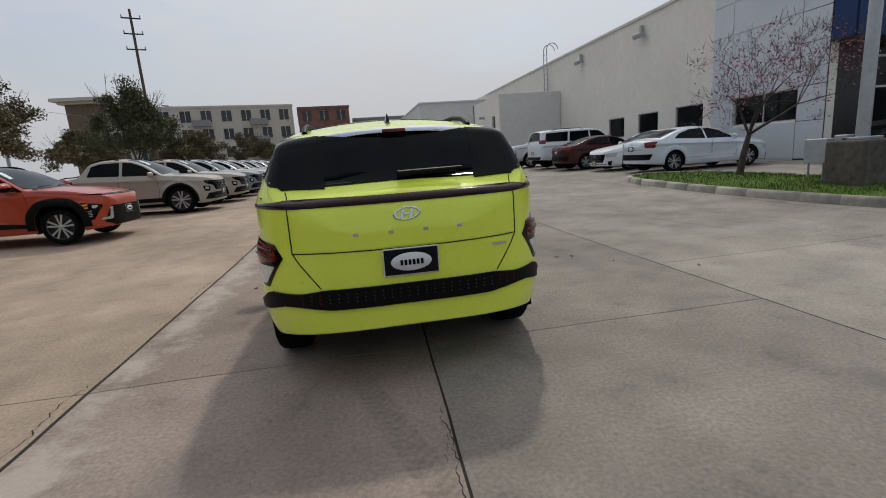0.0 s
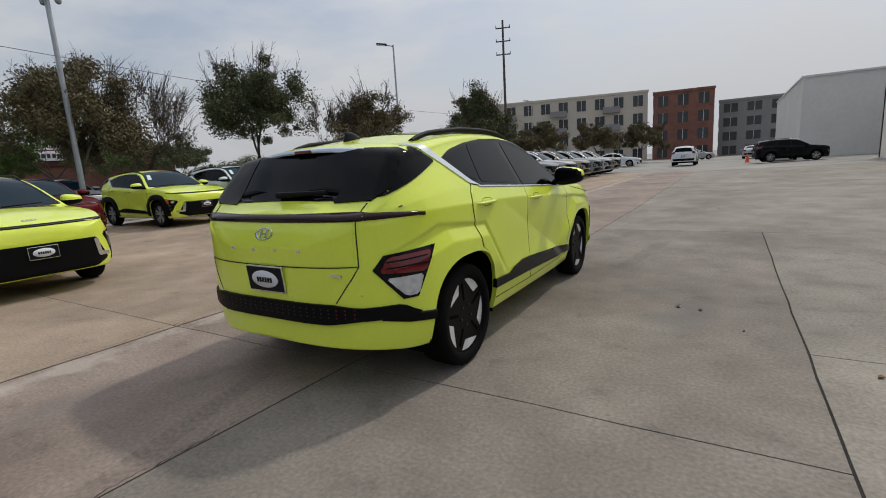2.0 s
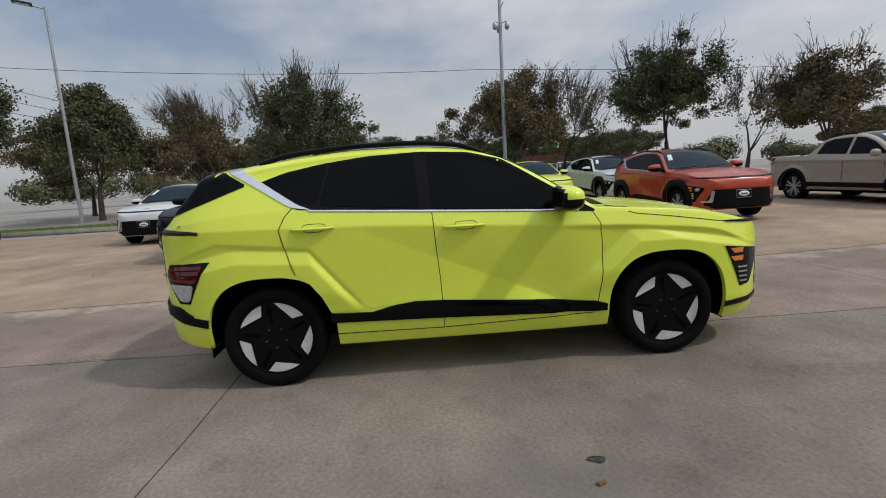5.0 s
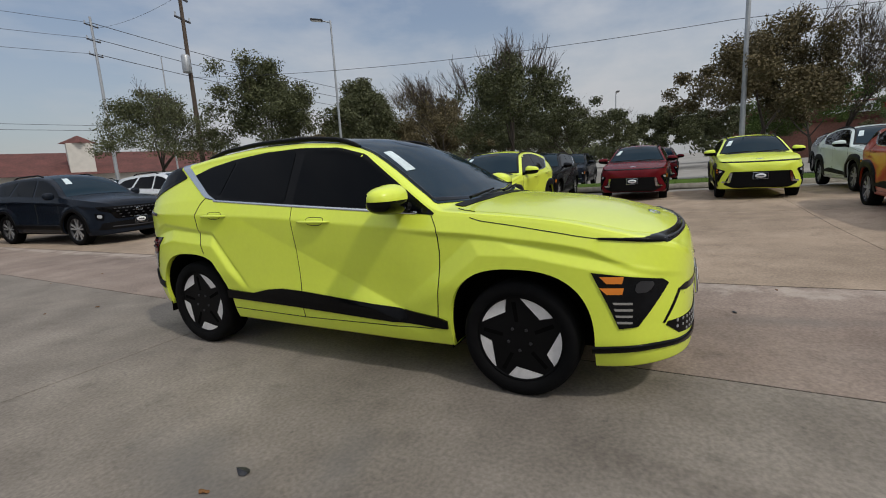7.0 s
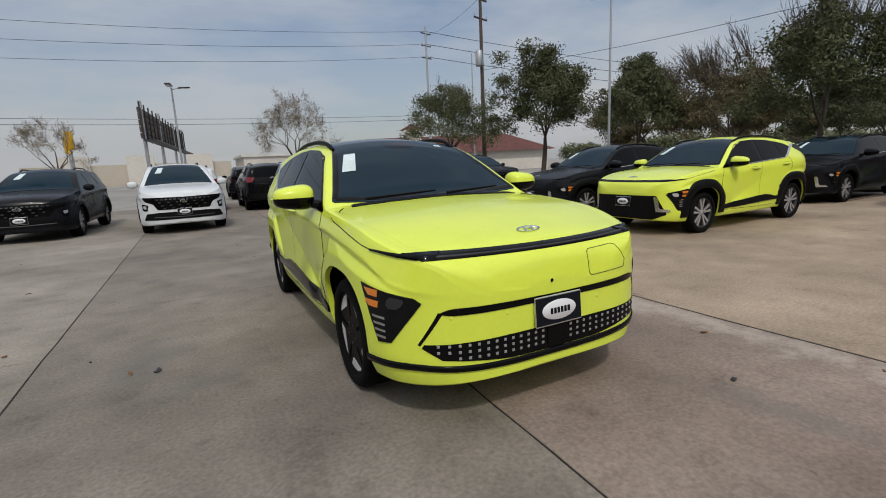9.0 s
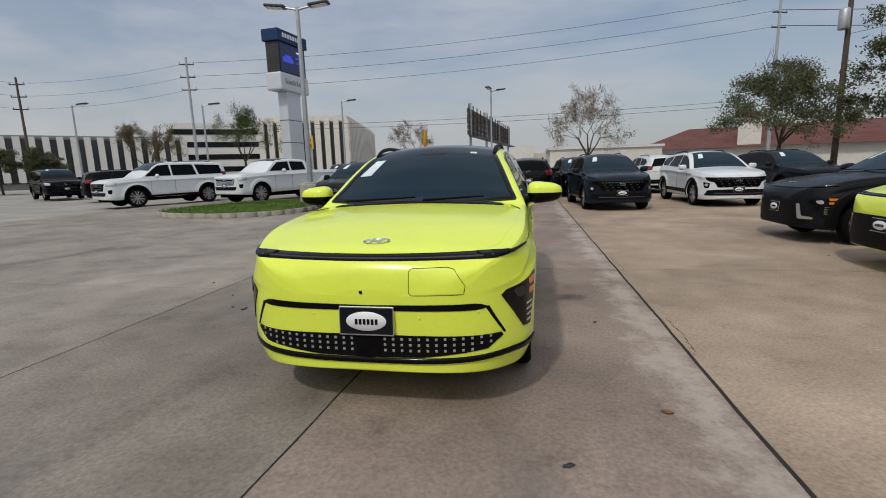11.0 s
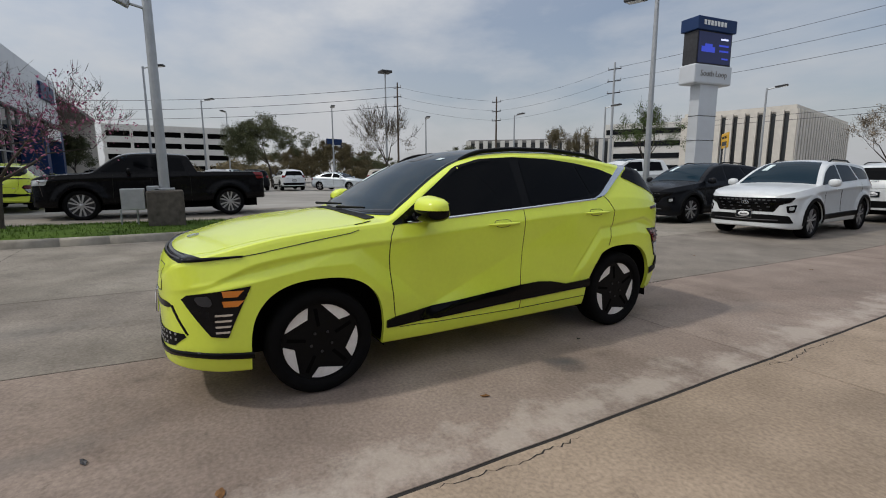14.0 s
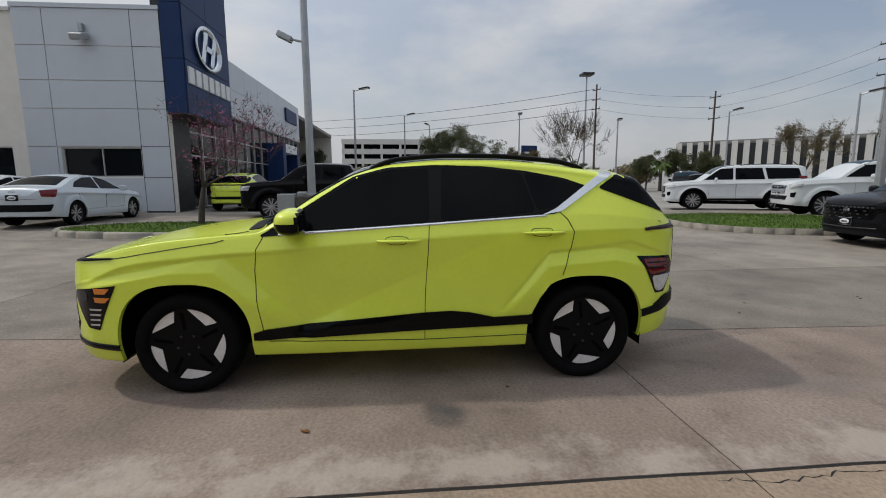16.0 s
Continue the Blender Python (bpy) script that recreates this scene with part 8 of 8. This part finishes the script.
for i, (x, y) in enumerate(((12.6, -58.0), (11.0, -50.0))):
    tl_ = thing("traffic_light", standing(x, y), "yellow traffic signal on a pole", "traffic light")
    part("pole", rod(bmesh.new(), (0, 0, 0), (0, 0, 5.0), .1, .08, 8), GREY_METAL, tl_)
    part("signal_head", boxed(-.3, .3, -.2, .2, 4.0, 5.6, .05), YELLOW, tl_)

# ---- small things on the concrete ----
cone = thing("traffic_cone", standing(3.6, 42.0), "orange traffic cone by the annex", "cone")
part("body", rod(bmesh.new(), (0, 0, .03), (0, 0, .7), .16, .03, 14), ORANGE_CONE, cone)
part("base", boxed(-.2, .2, -.2, .2, 0, .035, .01), ORANGE_CONE, cone)


def litter(x, y, size, material, label, seed):
    rnd = random.Random(seed)
    bm = bmesh.new()
    n = 9
    c = bm.verts.new((0, 0, .012))
    ring = [bm.verts.new((size * (1 + .3 * rnd.uniform(-1, 1)) * math.cos(6.283 * k / n), size * .5 * (1 + .3 * rnd.uniform(-1, 1)) * math.sin(6.283 * k / n), .003 + rnd.uniform(0, .012))) for k in range(n)]
    for k in range(n):
        bm.faces.new((c, ring[k], ring[(k + 1) % n]))
    low = [bm.verts.new(v.co * .9 + Vector((0, 0, -.003))) for v in ring]
    for k in range(n):
        bm.faces.new((ring[k], low[k], low[(k + 1) % n], ring[(k + 1) % n]))
    ob = tagged(part("leaf_litter", bm, material), label, "leaf", "litter on the slabs")
    ob.matrix_basis = standing(x, y, rnd.uniform(0, 360))


litter(1.98, .38, .045, DARK_STEEL, "dark scrap of bark lying on the concrete", 1)
litter(-1.04, 2.54, .028, DARK_STEEL, "small dark pebble lying on the concrete", 2)
litter(-1.61, 1.99, .035, DRY_BROWN, "curled brown dry leaf on the concrete", 3)
litter(-1.43, .48, .03, DRY_BROWN, "curled brown dry leaf beside the joint", 4)
rnd_l = random.Random(9)
for i in range(26):
    litter(rnd_l.uniform(-7, 6), rnd_l.uniform(-6, 8), rnd_l.uniform(.012, .03), DRY_BROWN if i % 3 else DARK_STEEL, "tiny dry leaf scrap on the concrete", 20 + i)
